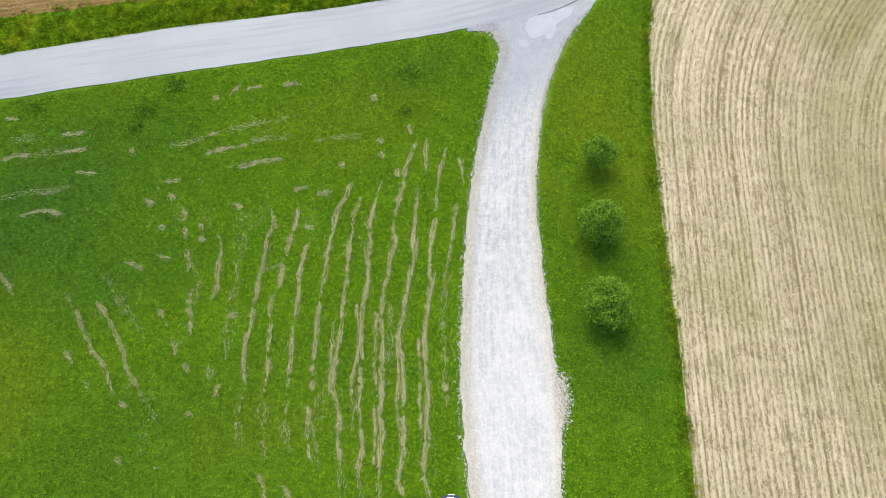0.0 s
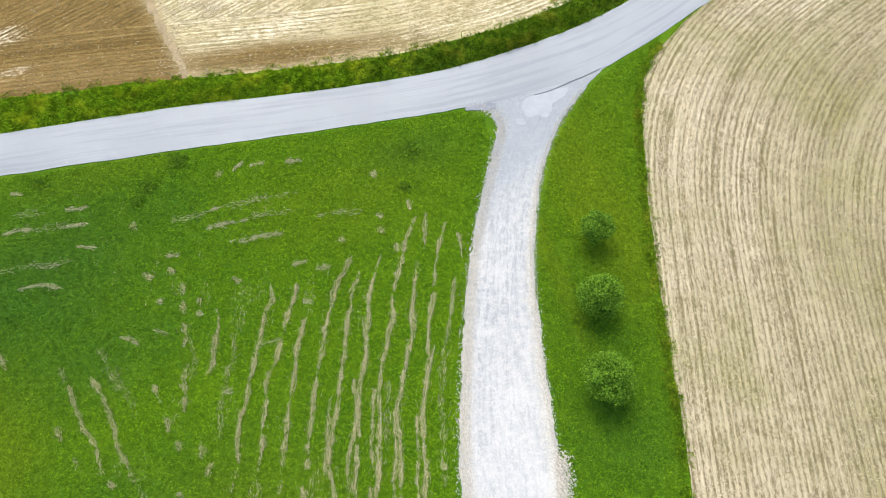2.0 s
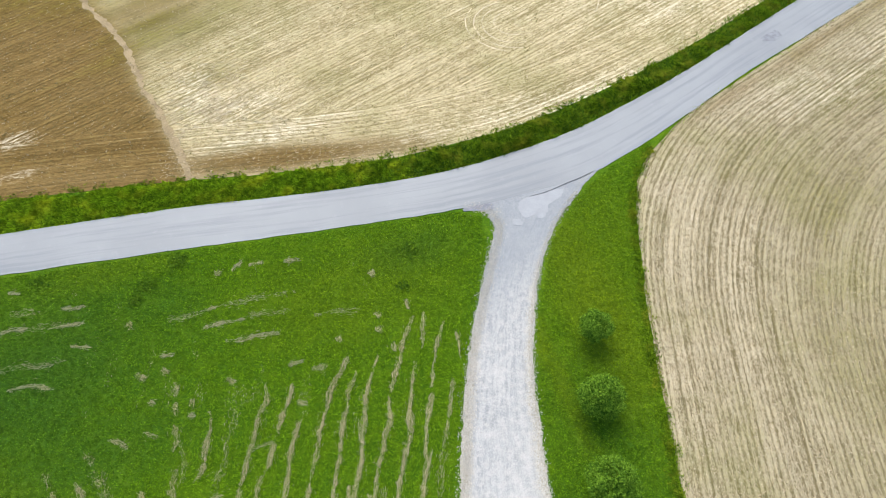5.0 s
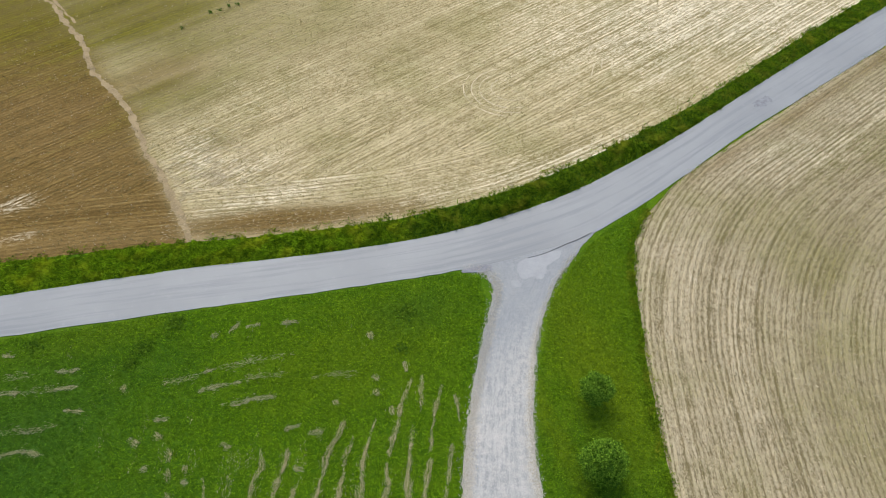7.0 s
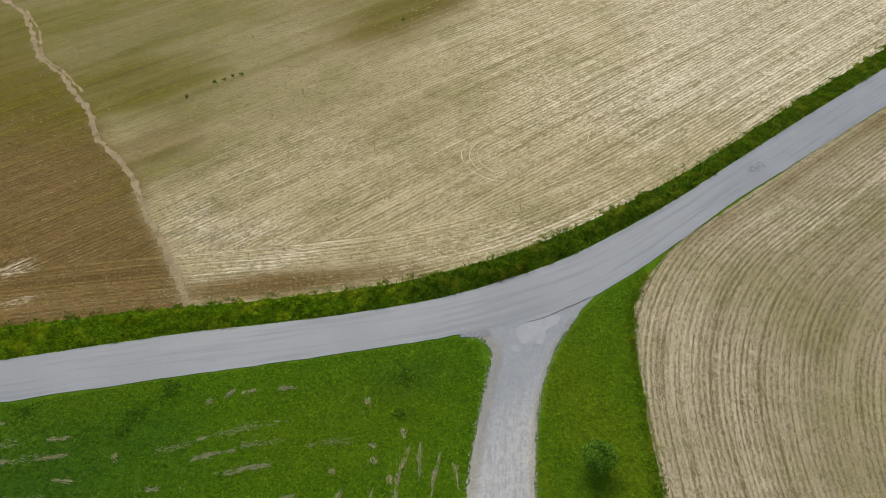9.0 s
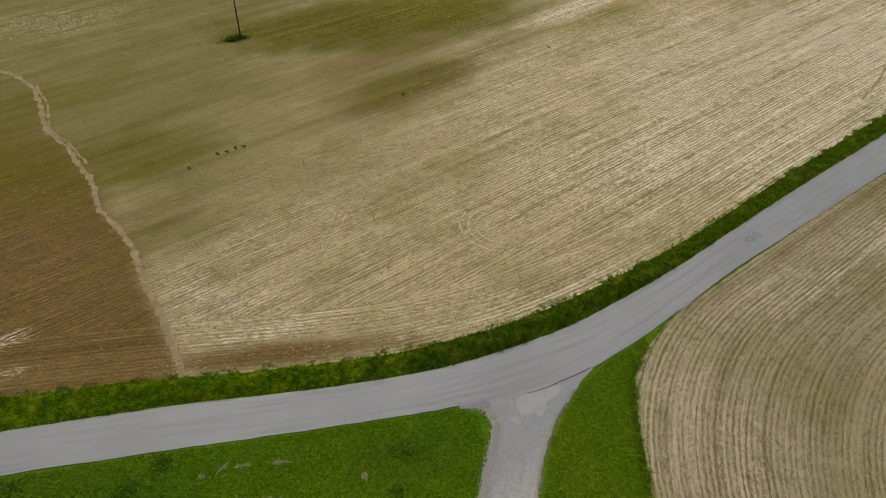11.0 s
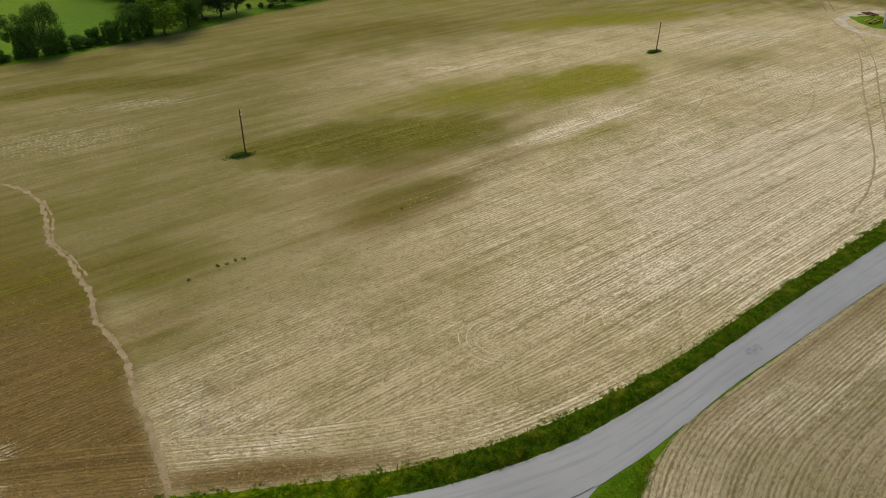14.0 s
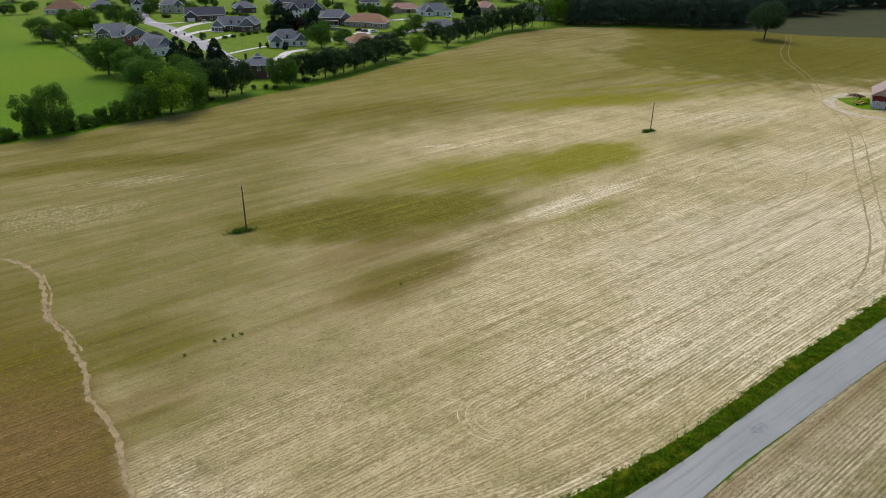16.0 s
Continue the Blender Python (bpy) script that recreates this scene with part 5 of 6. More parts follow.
def conifer(name, h, w, count, size, leaf, seed, label, fat=0.5):
    """A cone-shaped evergreen: a straight trunk and sprays on drooping whorls."""
    g = np.random.default_rng(seed)
    root = new(name)
    bm = bmesh.new()
    tube(bm, [(0, 0, -0.1), (0, 0, h * 0.5), (0, 0, h * 0.97)], [0.02 * h, 0.012 * h, 0.003 * h])
    ends, rad = [], []
    for i in range(110):
        z = g.uniform(0.04, 1.0)
        a = g.uniform(0, 2 * math.pi)
        k = (1 - z) ** fat * g.uniform(0.7, 1.0)
        ends.append((math.cos(a) * w / 2 * k, math.sin(a) * w / 2 * k, z * h))
        rad.append(0.05 * h + 0.13 * w * (1 - z))
        if i < 12:
            tube(bm, [(0, 0, z * h), (ends[-1][0], ends[-1][1], z * h - 0.02 * h)], [0.006 * h, 0.002 * h], 4)
    part("trunk", bm, BARK, root)
    v, f = leaves(np.array(ends), np.array(rad), count, size, seed, 0.2, 0.4)
    under(mesh_np("crown", v, f, leaf), root)
    return tagged(root, label, "conifer")


def bush(name, h, w, count, size, leaf, seed, label):
    g = np.random.default_rng(seed)
    root = new(name)
    bm = bmesh.new()
    ends, rad = [], []
    for i in range(26):
        a, z = g.uniform(0, 2 * math.pi), g.uniform(0.15, 0.85)
        k = math.sqrt(max(0.05, 1 - (z - 0.3) ** 2 * 2)) * g.uniform(0.3, 1.0)
        ends.append((math.cos(a) * w * 0.42 * k, math.sin(a) * w * 0.42 * k, z * h))
        rad.append(0.2 * h * g.uniform(0.7, 1.2))
        if i < 7:
            tube(bm, [(0, 0, -0.05), ends[-1]], [0.03 * h, 0.008 * h], 4)
    part("stems", bm, BARK, root)
    v, f = leaves(np.array(ends), np.array(rad), count, size, seed)
    v[:, 2] = np.maximum(v[:, 2], 0.01)
    under(mesh_np("crown", v, f, leaf), root)
    return tagged(root, label, "bush")


def at(ob, x, y, turn=0.0, sx=1.0, sz=1.0):
    ob.matrix_basis = Matrix.LocRotScale((x, y, 0), Euler((0, 0, turn)), (sx, sx, sz))
    return ob


# the three young trees beside the drive
for i, (x, y, h, w, size) in enumerate(((13.75, 29.0, 3.9, 3.1, 0.15), (13.45, 22.35, 4.5, 4.1, 0.17), (13.6, 15.1, 4.6, 4.3, 0.17))):
    t = broad_tree("young_tree", h, w, 0.85, 11000, size * 0.75, LEAF_NEAR, 40 + i, 130, 1.0,
                   ("small", "middle", "largest")[i] + " round young tree with dense dark green leaves")
    tagged(t, group="young trees by the drive")
    at(t, x, y, i * 1.3)

PROTOS = {}


def planted(kind, x, y, h, w, i):
    """A tree of one of the kinds, scaled to its height and width."""
    if kind not in PROTOS:
        make = {
            "maple0": lambda: broad_tree("broadleaf_tree", 12, 10, 0.7, 7500, 0.27, LEAF_MID, 61, 80, 0.95, "full-crowned dark green broadleaved tree in the hedgerow"),
            "maple1": lambda: broad_tree("broadleaf_tree", 12, 10, 0.5, 7500, 0.27, LEAF_MID, 62, 60, 1.0, "spreading dark green broadleaved tree in the hedgerow"),
            "bright": lambda: broad_tree("broadleaf_tree", 12, 10, 0.9, 7500, 0.27, LEAF_BRIGHT, 63, 70, 0.95, "bright yellow-green broadleaved tree"),
            "dark0": lambda: broad_tree("broadleaf_tree", 12, 8, 1.2, 7000, 0.26, LEAF_DARK, 64, 80, 1.0, "dark-crowned row tree with a bare lower trunk"),
            "dark1": lambda: broad_tree("broadleaf_tree", 12, 8, 0.9, 7000, 0.26, LEAF_DARK, 65, 75, 1.05, "dark-crowned row tree with a bare lower trunk"),
            "wood": lambda: broad_tree("woodland_tree", 20, 14, 0.6, 7500, 0.48, LEAF_HAZY, 66, 110, 1.05, "tall dark woodland tree at the field's edge"),
            "thin": lambda: broad_tree("slender_tree", 12, 7, 2.0, 3200, 0.24, LEAF_MID, 67, 40, 1.0, "slender airy tree at the pasture's edge"),
            "round": lambda: broad_tree("garden_tree", 9, 9, 0.6, 6500, 0.24, LEAF_GARDEN, 68, 80, 1.0, "round green garden tree between the houses"),
            "grey": lambda: broad_tree("garden_tree", 6, 6, 0.8, 2200, 0.3, LEAF_GREY, 69, 50, 1.0, "pale grey-green garden tree standing between houses"),
            "oak": lambda: broad_tree("oak_tree", 20.4, 22, 3.6, 10000, 0.45, LEAF_DARK, 70, 90, 0.9, "lone spreading dark oak at the far field edge"),
            "conifer": lambda: conifer("evergreen_tree", 10, 8, 9000, 0.34, LEAF_CONIFER, 71, "very dark dense conical evergreen"),
            "purple": lambda: broad_tree("garden_tree", 8, 7, 1.2, 2600, 0.34, LEAF_PURPLE, 72, 60, 1.0, "purple-leaved garden tree between the houses"),
            "bush": lambda: bush("bush", 4, 5, 3200, 0.2, LEAF_MID, 73, "dense green hedgerow bush"),
            "shrub": lambda: bush("shrub", 1.6, 1.8, 500, 0.16, LEAF_DARK, 74, "clipped dark green garden shrub"),
        }[kind]
        t = make()
        size = {"wood": (20, 14), "round": (9, 9), "grey": (6, 6), "oak": (20.4, 22), "conifer": (10, 8), "purple": (8, 7), "bush": (4, 5), "shrub": (1.6, 1.8), "thin": (12, 7), "dark0": (12, 8), "dark1": (12, 8)}.get(kind, (12, 10))
        PROTOS[kind] = (t, size)
        return at(t, x, y, i * 2.4, w / size[1], h / size[0])
    t, size = PROTOS[kind]
    c = copy_thing(t, Matrix.Identity(4))
    return at(c, x, y, i * 2.4, w / size[1], h / size[0])


WEST = [("bush", -121, 188, 3.4, 4.5), ("thin", -120, 196, 10.8, 6.0), ("maple1", -111, 195, 13.9, 9.1), ("bush", -116, 194, 8.0, 7), ("bush", -109, 199, 5.7, 6.5), ("bush", -106, 203, 3.5, 5.5),
        ("bush", -103, 208, 4.4, 5), ("bush", -99, 210, 5.8, 5.5), ("maple0", -94, 212, 9.0, 7.5), ("bright", -86, 220, 14.1, 13.8), ("maple0", -82, 229, 11.3, 9.1), ("maple1", -92, 217, 9.6, 8.7)]
EDGE = [("maple0", -131, 277, 14.2, 13.3), ("maple1", -121, 270, 10.9, 9.7), ("maple0", -106, 248, 11.7, 12.2), ("maple1", -102, 252, 9.9, 9.9), ("maple0", -196, 351, 11.5, 11.8), ("grey", -189, 349, 6.8, 8.3),
        ("maple1", -181, 343, 10.2, 7.7), ("bush", -153, 309, 6.3, 6.1), ("bright", -191, 377, 11.2, 11.2), ("maple0", -187, 382, 12.1, 10.2), ("maple1", -134, 294, 8.6, 7.7), ("maple0", -113, 258, 10, 9)]
MID = [("dark0", -82, 243, 12.7, 8.9), ("dark1", -76, 244, 13.1, 9.3), ("dark0", -72, 249, 11.4, 7.1), ("maple1", -62, 261, 10.3, 7.0), ("maple0", -58, 263, 10.8, 6.7), ("dark0", -55, 274, 9.8, 7.8), ("dark1", -51, 276, 9.9, 6.5),
       ("dark0", -47, 279, 10.8, 6.6), ("dark1", -44, 283, 9.3, 6.4), ("dark0", -41, 288, 9.8, 7.0), ("dark1", -37, 294, 9.3, 7.0), ("dark0", -34, 300, 10.2, 7.2), ("dark1", -30, 307, 10.2, 7.3), ("dark0", -26, 317, 11.6, 11.0),
       ("maple0", -84, 237, 12.2, 8.6), ("maple1", -95, 262, 8.2, 9.1), ("maple0", -90, 250, 11, 9)]
LAWNROW = [("dark1", -19, 326, 6.7, 6.4), ("bright", -12, 335, 8.7, 8.5), ("dark0", 1, 357, 9.9, 7.3), ("dark1", -6, 372, 9.5, 8.8), ("maple1", -17, 402, 9.6, 10.6), ("maple0", -22, 381, 6.6, 6.5), ("dark0", 7, 373, 11.2, 6.5),
           ("dark1", 11, 377, 11.0, 6.5), ("dark0", 16, 387, 11.2, 6.7), ("dark1", 21, 394, 11.7, 7.5), ("dark0", 26, 403, 11.9, 7.6), ("dark1", 32, 410, 13.0, 8.4), ("dark0", 38, 417, 12.9, 9.9), ("dark1", 45, 422, 13.7, 10.7),
           ("thin", 51, 432, 18.9, 9.6), ("thin", 59, 438, 14.7, 7.6), ("bright", 68, 447, 18.5, 12.8)]
WOOD_A = [(77, 448, 19.2, 12.1), (85, 446, 20.1, 12.8), (94, 447, 18.8, 12.9), (103, 449, 20.1, 14.4), (112, 450, 19.6, 13.0), (122, 448, 21.1, 14.4), (131, 447, 20.7, 13.7), (140, 446, 20.3, 14.4), (149, 444, 21.8, 15.1),
          (159, 446, 21.3, 14.5), (169, 449, 22.4, 14.6), (179, 453, 20.3, 13.3), (190, 465, 20.1, 13.7), (214, 502, 18, 16.5), (231, 510, 17.5, 16.8), (248, 515, 18, 17.1), (267, 528, 18, 15.8), (304, 568, 18, 19)]
WOOD_B = [(325, 575, 18, 19.3), (342, 577, 18, 17.6), (159, 466, 21.5, 15.1), (134, 468, 20.9, 15.1), (110, 468, 21, 15), (88, 466, 20, 15), (182, 478, 21, 15), (70, 462, 19, 14), (285, 552, 18, 18), (365, 580, 18, 18)]
CONES = [(-113, 303, 9.7, 8.9), (-108, 309, 7.3, 6.7), (-100, 312, 8.1, 7.2), (-90, 397, 12.9, 12.7), (-139, 320, 3.9, 2.4), (10, 498, 10.1, 8.5), (17, 463, 11.5, 9.4), (-72, 395, 11.1, 7.9)]
TOWN = [("round", -60, 346, 11, 12.9), ("round", -52, 370, 5.6, 7.5), ("round", -171, 400, 9.4, 10.7), ("round", -184, 408, 11.4, 11.5), ("round", -219, 417, 5.5, 6.1), ("maple0", -217, 427, 3.8, 4.4), ("round", -218, 465, 4.7, 6.8),
        ("maple1", -109, 457, 7.4, 7.6), ("purple", -80, 401, 6.9, 7.4), ("round", -54, 471, 6.9, 6.5), ("round", -46, 466, 6.8, 6.4), ("round", -36, 456, 7.4, 7.7), ("maple0", -252, 472, 4.8, 6.8), ("maple1", -267, 476, 4.8, 6.9), ("grey", -141, 352, 5.5, 7.5)]
BACK = [("maple0", -213, 497, 12, 10.9), ("maple1", -187, 469, 9.5, 9), ("maple0", -178, 495, 12, 9.5), ("maple0", -164, 504, 13, 14.9), ("maple1", -136, 508, 13, 9.1), ("dark0", -82, 538, 14, 16.3), ("wood", -38, 560, 15, 17), ("dark1", -8, 565, 15, 17),
        ("wood", 27, 579, 15, 13.5), ("wood", 49, 574, 15, 18), ("wood", 83, 556, 16, 13), ("wood", -240, 520, 14, 14), ("wood", -120, 540, 14, 14), ("wood", -270, 540, 14, 16), ("wood", 5, 530, 13, 13), ("maple0", -60, 520, 12, 12), ("wood", -300, 510, 14, 14)]
GARDENS = [("round", -183, 452, 7.5, 5.0), ("maple0", -264, 446, 6.2, 5.4), ("dark1", -267, 443, 5.7, 4.3), ("maple1", -226, 433, 5.4, 4.7), ("round", -216, 427, 6.1, 5.3), ("maple0", -137, 482, 6.0, 5.5), ("dark1", -76, 430, 7.5, 5.4), ("maple1", -78, 416, 8.7, 5.8), ("round", -50, 482, 6.2, 5.3), ("maple0", -82, 509, 5.7, 5.7), ("dark1", -70, 485, 5.8, 5.4), ("maple1", -158, 504, 4.5, 5.1), ("round", -257, 450, 6.2, 5.7), ("maple0", -37, 490, 5.9, 6.1)]
for rows_, grp in ((GARDENS, "garden trees"), (WEST, "hedgerow trees"), (EDGE, "pasture edge trees"), (MID, "row of trees behind the field"), (LAWNROW, "row of trees behind the field"), (TOWN, "garden trees"), (BACK, "trees behind the houses")):
    for i, (kind, x, y, h, w) in enumerate(rows_):
        tagged(planted(kind, x, y, h * 1.1, w * (1.3 if kind[:4] == "dark" else 1.2), i), group=grp)
WOOD_C = [(80 + 9 * i, 470 + 5 * ((i * 7) % 4), 24, 17) for i in range(13)] + [(205 + 13 * i, 520 + 6 * i + 5 * ((i * 5) % 3), 22, 19) for i in range(14)]
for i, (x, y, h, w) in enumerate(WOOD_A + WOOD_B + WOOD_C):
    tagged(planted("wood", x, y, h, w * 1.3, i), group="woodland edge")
for i, (x, y, h, w) in enumerate(CONES):
    tagged(planted("conifer", x, y, h * 1.12, w * 1.1, i), group="garden evergreens")
planted("oak", 175, 399, 20.4, 22.3, 0)
for i, (x, y, h, w) in enumerate([(-69.6, 256.5, 1.8, 2.4), (-65.5, 257.5, 1.8, 2.8), (-62, 257, 1.6, 2.2), (-79, 237, 1.6, 2.4), (-128, 326, 1.2, 1.6), (-88, 343, 3, 2), (-85, 344, 3, 2), (-80, 345, 3.5, 2), (-119, 394, 1.5, 2), (-113, 392, 1.5, 2),
                                  (-122, 364, 4.0, 4.5), (-130, 412, 1.4, 3), (-25, 391, 1.5, 4), (-170, 446, 2.2, 8), (-60, 268, 2.0, 3.0), (-53, 270, 2.2, 4), (-48, 402, 2, 2), (-24, 484, 3, 2), (-4, 480, 3, 2)]):
    tagged(planted("shrub", x, y, h, w, i), group="garden shrubs")
hedge_line = spline([(-121, 186), (-99, 207.5), (-88, 219)], 1.2)
for i, (x, y) in enumerate(hedge_line):
    if i % 3 == 0:
        tagged(planted("bush", x - 1, y + 0.5, 1.8 + 1.4 * ((i * 37) % 10) / 10, 3.6, i), group="hedgerow bushes")

# ======================= poles =======================


def pole(x, y, h, turn, label):
    root = new("utility_pole")
    bm = bmesh.new()
    tube(bm, [(0, 0, -0.4), (0.01, 0, h * 0.5), (0, 0, h)], [0.17, 0.145, 0.11], 12)
    part("shaft", bm, WOOD, root)
    for z, s in ((h - 0.12, 1), (h - 1.0, 1)):
        bm = bmesh.new()
        tube(bm, [(0.10 * s, 0, z), (0.22 * s, 0, z), (0.26 * s, 0, z + 0.12)], [0.05, 0.06, 0.05], 8)
        part("insulator", bm, TRIM, root, "white insulator")
    root.matrix_basis = pose(x, y, 0, 0, 0, turn)
    return tagged(root, label, "utility pole", "utility poles in the field")


POLES = ((-39.5, 129.6, 9.6, 20, 1), (62.8, 208.8, 8.9, 40, 2))
for x, y, h, turn, seed in POLES:
    pole(x, y, h, turn, "weathered dark wooden utility pole standing in the stubble field")
    g = np.random.default_rng(seed)
    q = g.normal(0, 1, (70, 2)) * np.array([1.15, 0.30])
    c, s = math.cos(radians(33)), math.sin(radians(33))
    q = np.c_[x - 0.9 + q[:, 0] * c - q[:, 1] * s, y - 0.5 + q[:, 0] * s + q[:, 1] * c]
    tagged(tufts("weed_patch", q, 0.6, 0.18, 5, DARK_WEED, seed), "dark green weeds round the foot of a utility pole", "weed patch", "weed patches at poles")
pole(166, 262, 11.5, 0, "tall wooden utility pole behind the barn")
for i, (x, y) in enumerate([(-33.7, 88.9), (-31.5, 90.5), (-36.8, 85.0), (-7.0, 108.1), (19.9, 127.6), (-32.6, 89.6), (-30.3, 91.0)]):
    g = np.random.default_rng(500 + i)
    tagged(tufts("weed_clump", g.normal(0, 0.12, (5, 2)) + np.array([x, y]), 0.28, 0.10, 3, DARK_WEED, 500 + i), "single dark weed in the stubble field", "weed clump", "field weeds")

# ======================= houses =======================


def box(bm, x0, x1, y0, y1, z0, z1):
    r = bmesh.ops.create_cube(bm, size=1.0)
    m = Matrix.LocRotScale(((x0 + x1) / 2, (y0 + y1) / 2, (z0 + z1) / 2), None, (x1 - x0, y1 - y0, z1 - z0))
    bmesh.ops.transform(bm, matrix=m, verts=r["verts"])


def wall_block(bm, cx, cy, w, d, h, roof, rise, axis):
    """The walls of one block; gable ends run up to the ridge."""
    x0, x1, y0, y1 = cx - w / 2, cx + w / 2, cy - d / 2, cy + d / 2
    low = [bm.verts.new(p) for p in ((x0, y0, -0.3), (x1, y0, -0.3), (x1, y1, -0.3), (x0, y1, -0.3))]
    top = [bm.verts.new(p) for p in ((x0, y0, h), (x1, y0, h), (x1, y1, h), (x0, y1, h))]
    for i in range(4):
        bm.faces.new((low[i], low[(i + 1) % 4], top[(i + 1) % 4], top[i]))
    if roof == "gable":
        if axis == "x":
            a, b = bm.verts.new((x0, cy, h + rise)), bm.verts.new((x1, cy, h + rise))
            bm.faces.new((top[3], top[0], a))
            bm.faces.new((top[1], top[2], b))
        else:
            a, b = bm.verts.new((cx, y0, h + rise)), bm.verts.new((cx, y1, h + rise))
            bm.faces.new((top[0], top[1], a))
            bm.faces.new((top[2], top[3], b))


def roof_block(bm, cx, cy, w, d, h, roof, rise, axis, over=0.55, thick=0.28):
    """A roof with eaves and thickness: gable or hip."""
    swap = axis == "y"
    W, D = (d, w) if swap else (w, d)
    a, b = W / 2 + over, D / 2 + over
    drop = rise * over / (D / 2)
    if roof == "hip":
        inset = min(D / 2 + over, a * 0.92)
        ridge = [(-a + inset, 0, h + rise), (a - inset, 0, h + rise)]
    else:
        ridge = [(-a, 0, h + rise), (a, 0, h + rise)]
    eave = [(-a, -b, h - drop), (a, -b, h - drop), (a, b, h - drop), (-a, b, h - drop)]
    put = lambda p, dz: bm.verts.new(((cx + (p[1] if swap else p[0])), cy + (p[0] if swap else p[1]), p[2] + dz))
    e, r = [put(p, thick) for p in eave], [put(p, thick) for p in ridge]
    e2, r2 = [put(p, 0) for p in eave], [put(p, 0) for p in ridge]
    bm.faces.new((e[0], e[1], r[1], r[0]))
    bm.faces.new((e[2], e[3], r[0], r[1]))
    bm.faces.new((e[1], e[2], r[1]))
    bm.faces.new((e[3], e[0], r[0]))
    bm.faces.new((e2[1], e2[0], r2[0], r2[1]))
    bm.faces.new((e2[3], e2[2], r2[1], r2[0]))
    for i in range(4):
        bm.faces.new((e2[i], e2[(i + 1) % 4], e[(i + 1) % 4], e[i]))
    bmesh.ops.recalc_face_normals(bm, faces=bm.faces[:])


def fascia_block(bm, cx, cy, w, d, h, roof, rise, axis, over=0.55, thick=0.28):
    """White boards along the eaves and, under a gable, up the rakes."""
    swap = axis == "y"
    W, D = (d, w) if swap else (w, d)
    a, b = W / 2 + over + 0.01, D / 2 + over + 0.01
    low = h - rise * over / (D / 2) + thick
    edges = [((-a, -b, low), (a, -b, low), (0, -1)), ((a, b, low), (-a, b, low), (0, 1))]
    if roof == "hip":
        edges += [((a, -b, low), (a, b, low), (1, 0)), ((-a, b, low), (-a, -b, low), (-1, 0))]
    else:
        for e in (-1, 1):
            edges += [((e * a, -b, low), (e * a, 0, h + rise + thick), (e, 0)), ((e * a, 0, h + rise + thick), (e * a, b, low), (e, 0))]
    for p, q, n in edges:
        vs = []
        for (x, y, z), out, dz in ((p, 0, 0.03), (q, 0, 0.03), (q, 0, -0.40), (p, 0, -0.40), (p, 0.07, 0.03), (q, 0.07, 0.03), (q, 0.07, -0.40), (p, 0.07, -0.40)):
            u, t = x + n[0] * out, y + n[1] * out
            vs.append(bm.verts.new((cx + (t if swap else u), cy + (u if swap else t), z + dz)))
        for f in ((0, 1, 2, 3), (7, 6, 5, 4), (0, 4, 5, 1), (1, 5, 6, 2), (2, 6, 7, 3), (3, 7, 4, 0)):
            bm.faces.new([vs[k] for k in f])
    bmesh.ops.recalc_face_normals(bm, faces=bm.faces[:])


def opening_mesh(name, w, h, mat, depth):
    bm = bmesh.new()
    box(bm, -w / 2, w / 2, -depth, depth, -h / 2, h / 2)
    me = bpy.data.meshes.new(name)
    bm.to_mesh(me)
    bm.free()
    me.materials.append(mat)
    return me


def frame_mesh(name, w, h):
    """A window frame: four bars and a middle bar."""
    bm = bmesh.new()
    t = 0.13
    box(bm, -w / 2 - t, w / 2 + t, -0.10, 0.10, h / 2, h / 2 + t)
    box(bm, -w / 2 - t, w / 2 + t, -0.13, 0.13, -h / 2 - t, -h / 2)
    box(bm, -w / 2 - t, -w / 2, -0.10, 0.10, -h / 2, h / 2)
    box(bm, w / 2, w / 2 + t, -0.10, 0.10, -h / 2, h / 2)
    box(bm, -w / 2, w / 2, -0.09, 0.09, -0.04, 0.04)
    me = bpy.data.meshes.new(name)
    bm.to_mesh(me)
    bm.free()
    me.materials.append(TRIM)
    return me


WIN_FRAME, WIN_PANE = frame_mesh("window", 1.15, 1.5), opening_mesh("pane", 1.15, 1.5, GLASS, 0.05)
DOOR = opening_mesh("door", 1.05, 2.1, DOOR_PAINT, 0.07)
GARAGE = opening_mesh("garage_door", 4.6, 2.2, TRIM, 0.06)


def put_on(data, name, root, x, y, z, turn):
    ob = new(name, data)
    ob.parent = root
    ob.matrix_basis = pose(x, y, z, 0, 0, turn)
    return ob


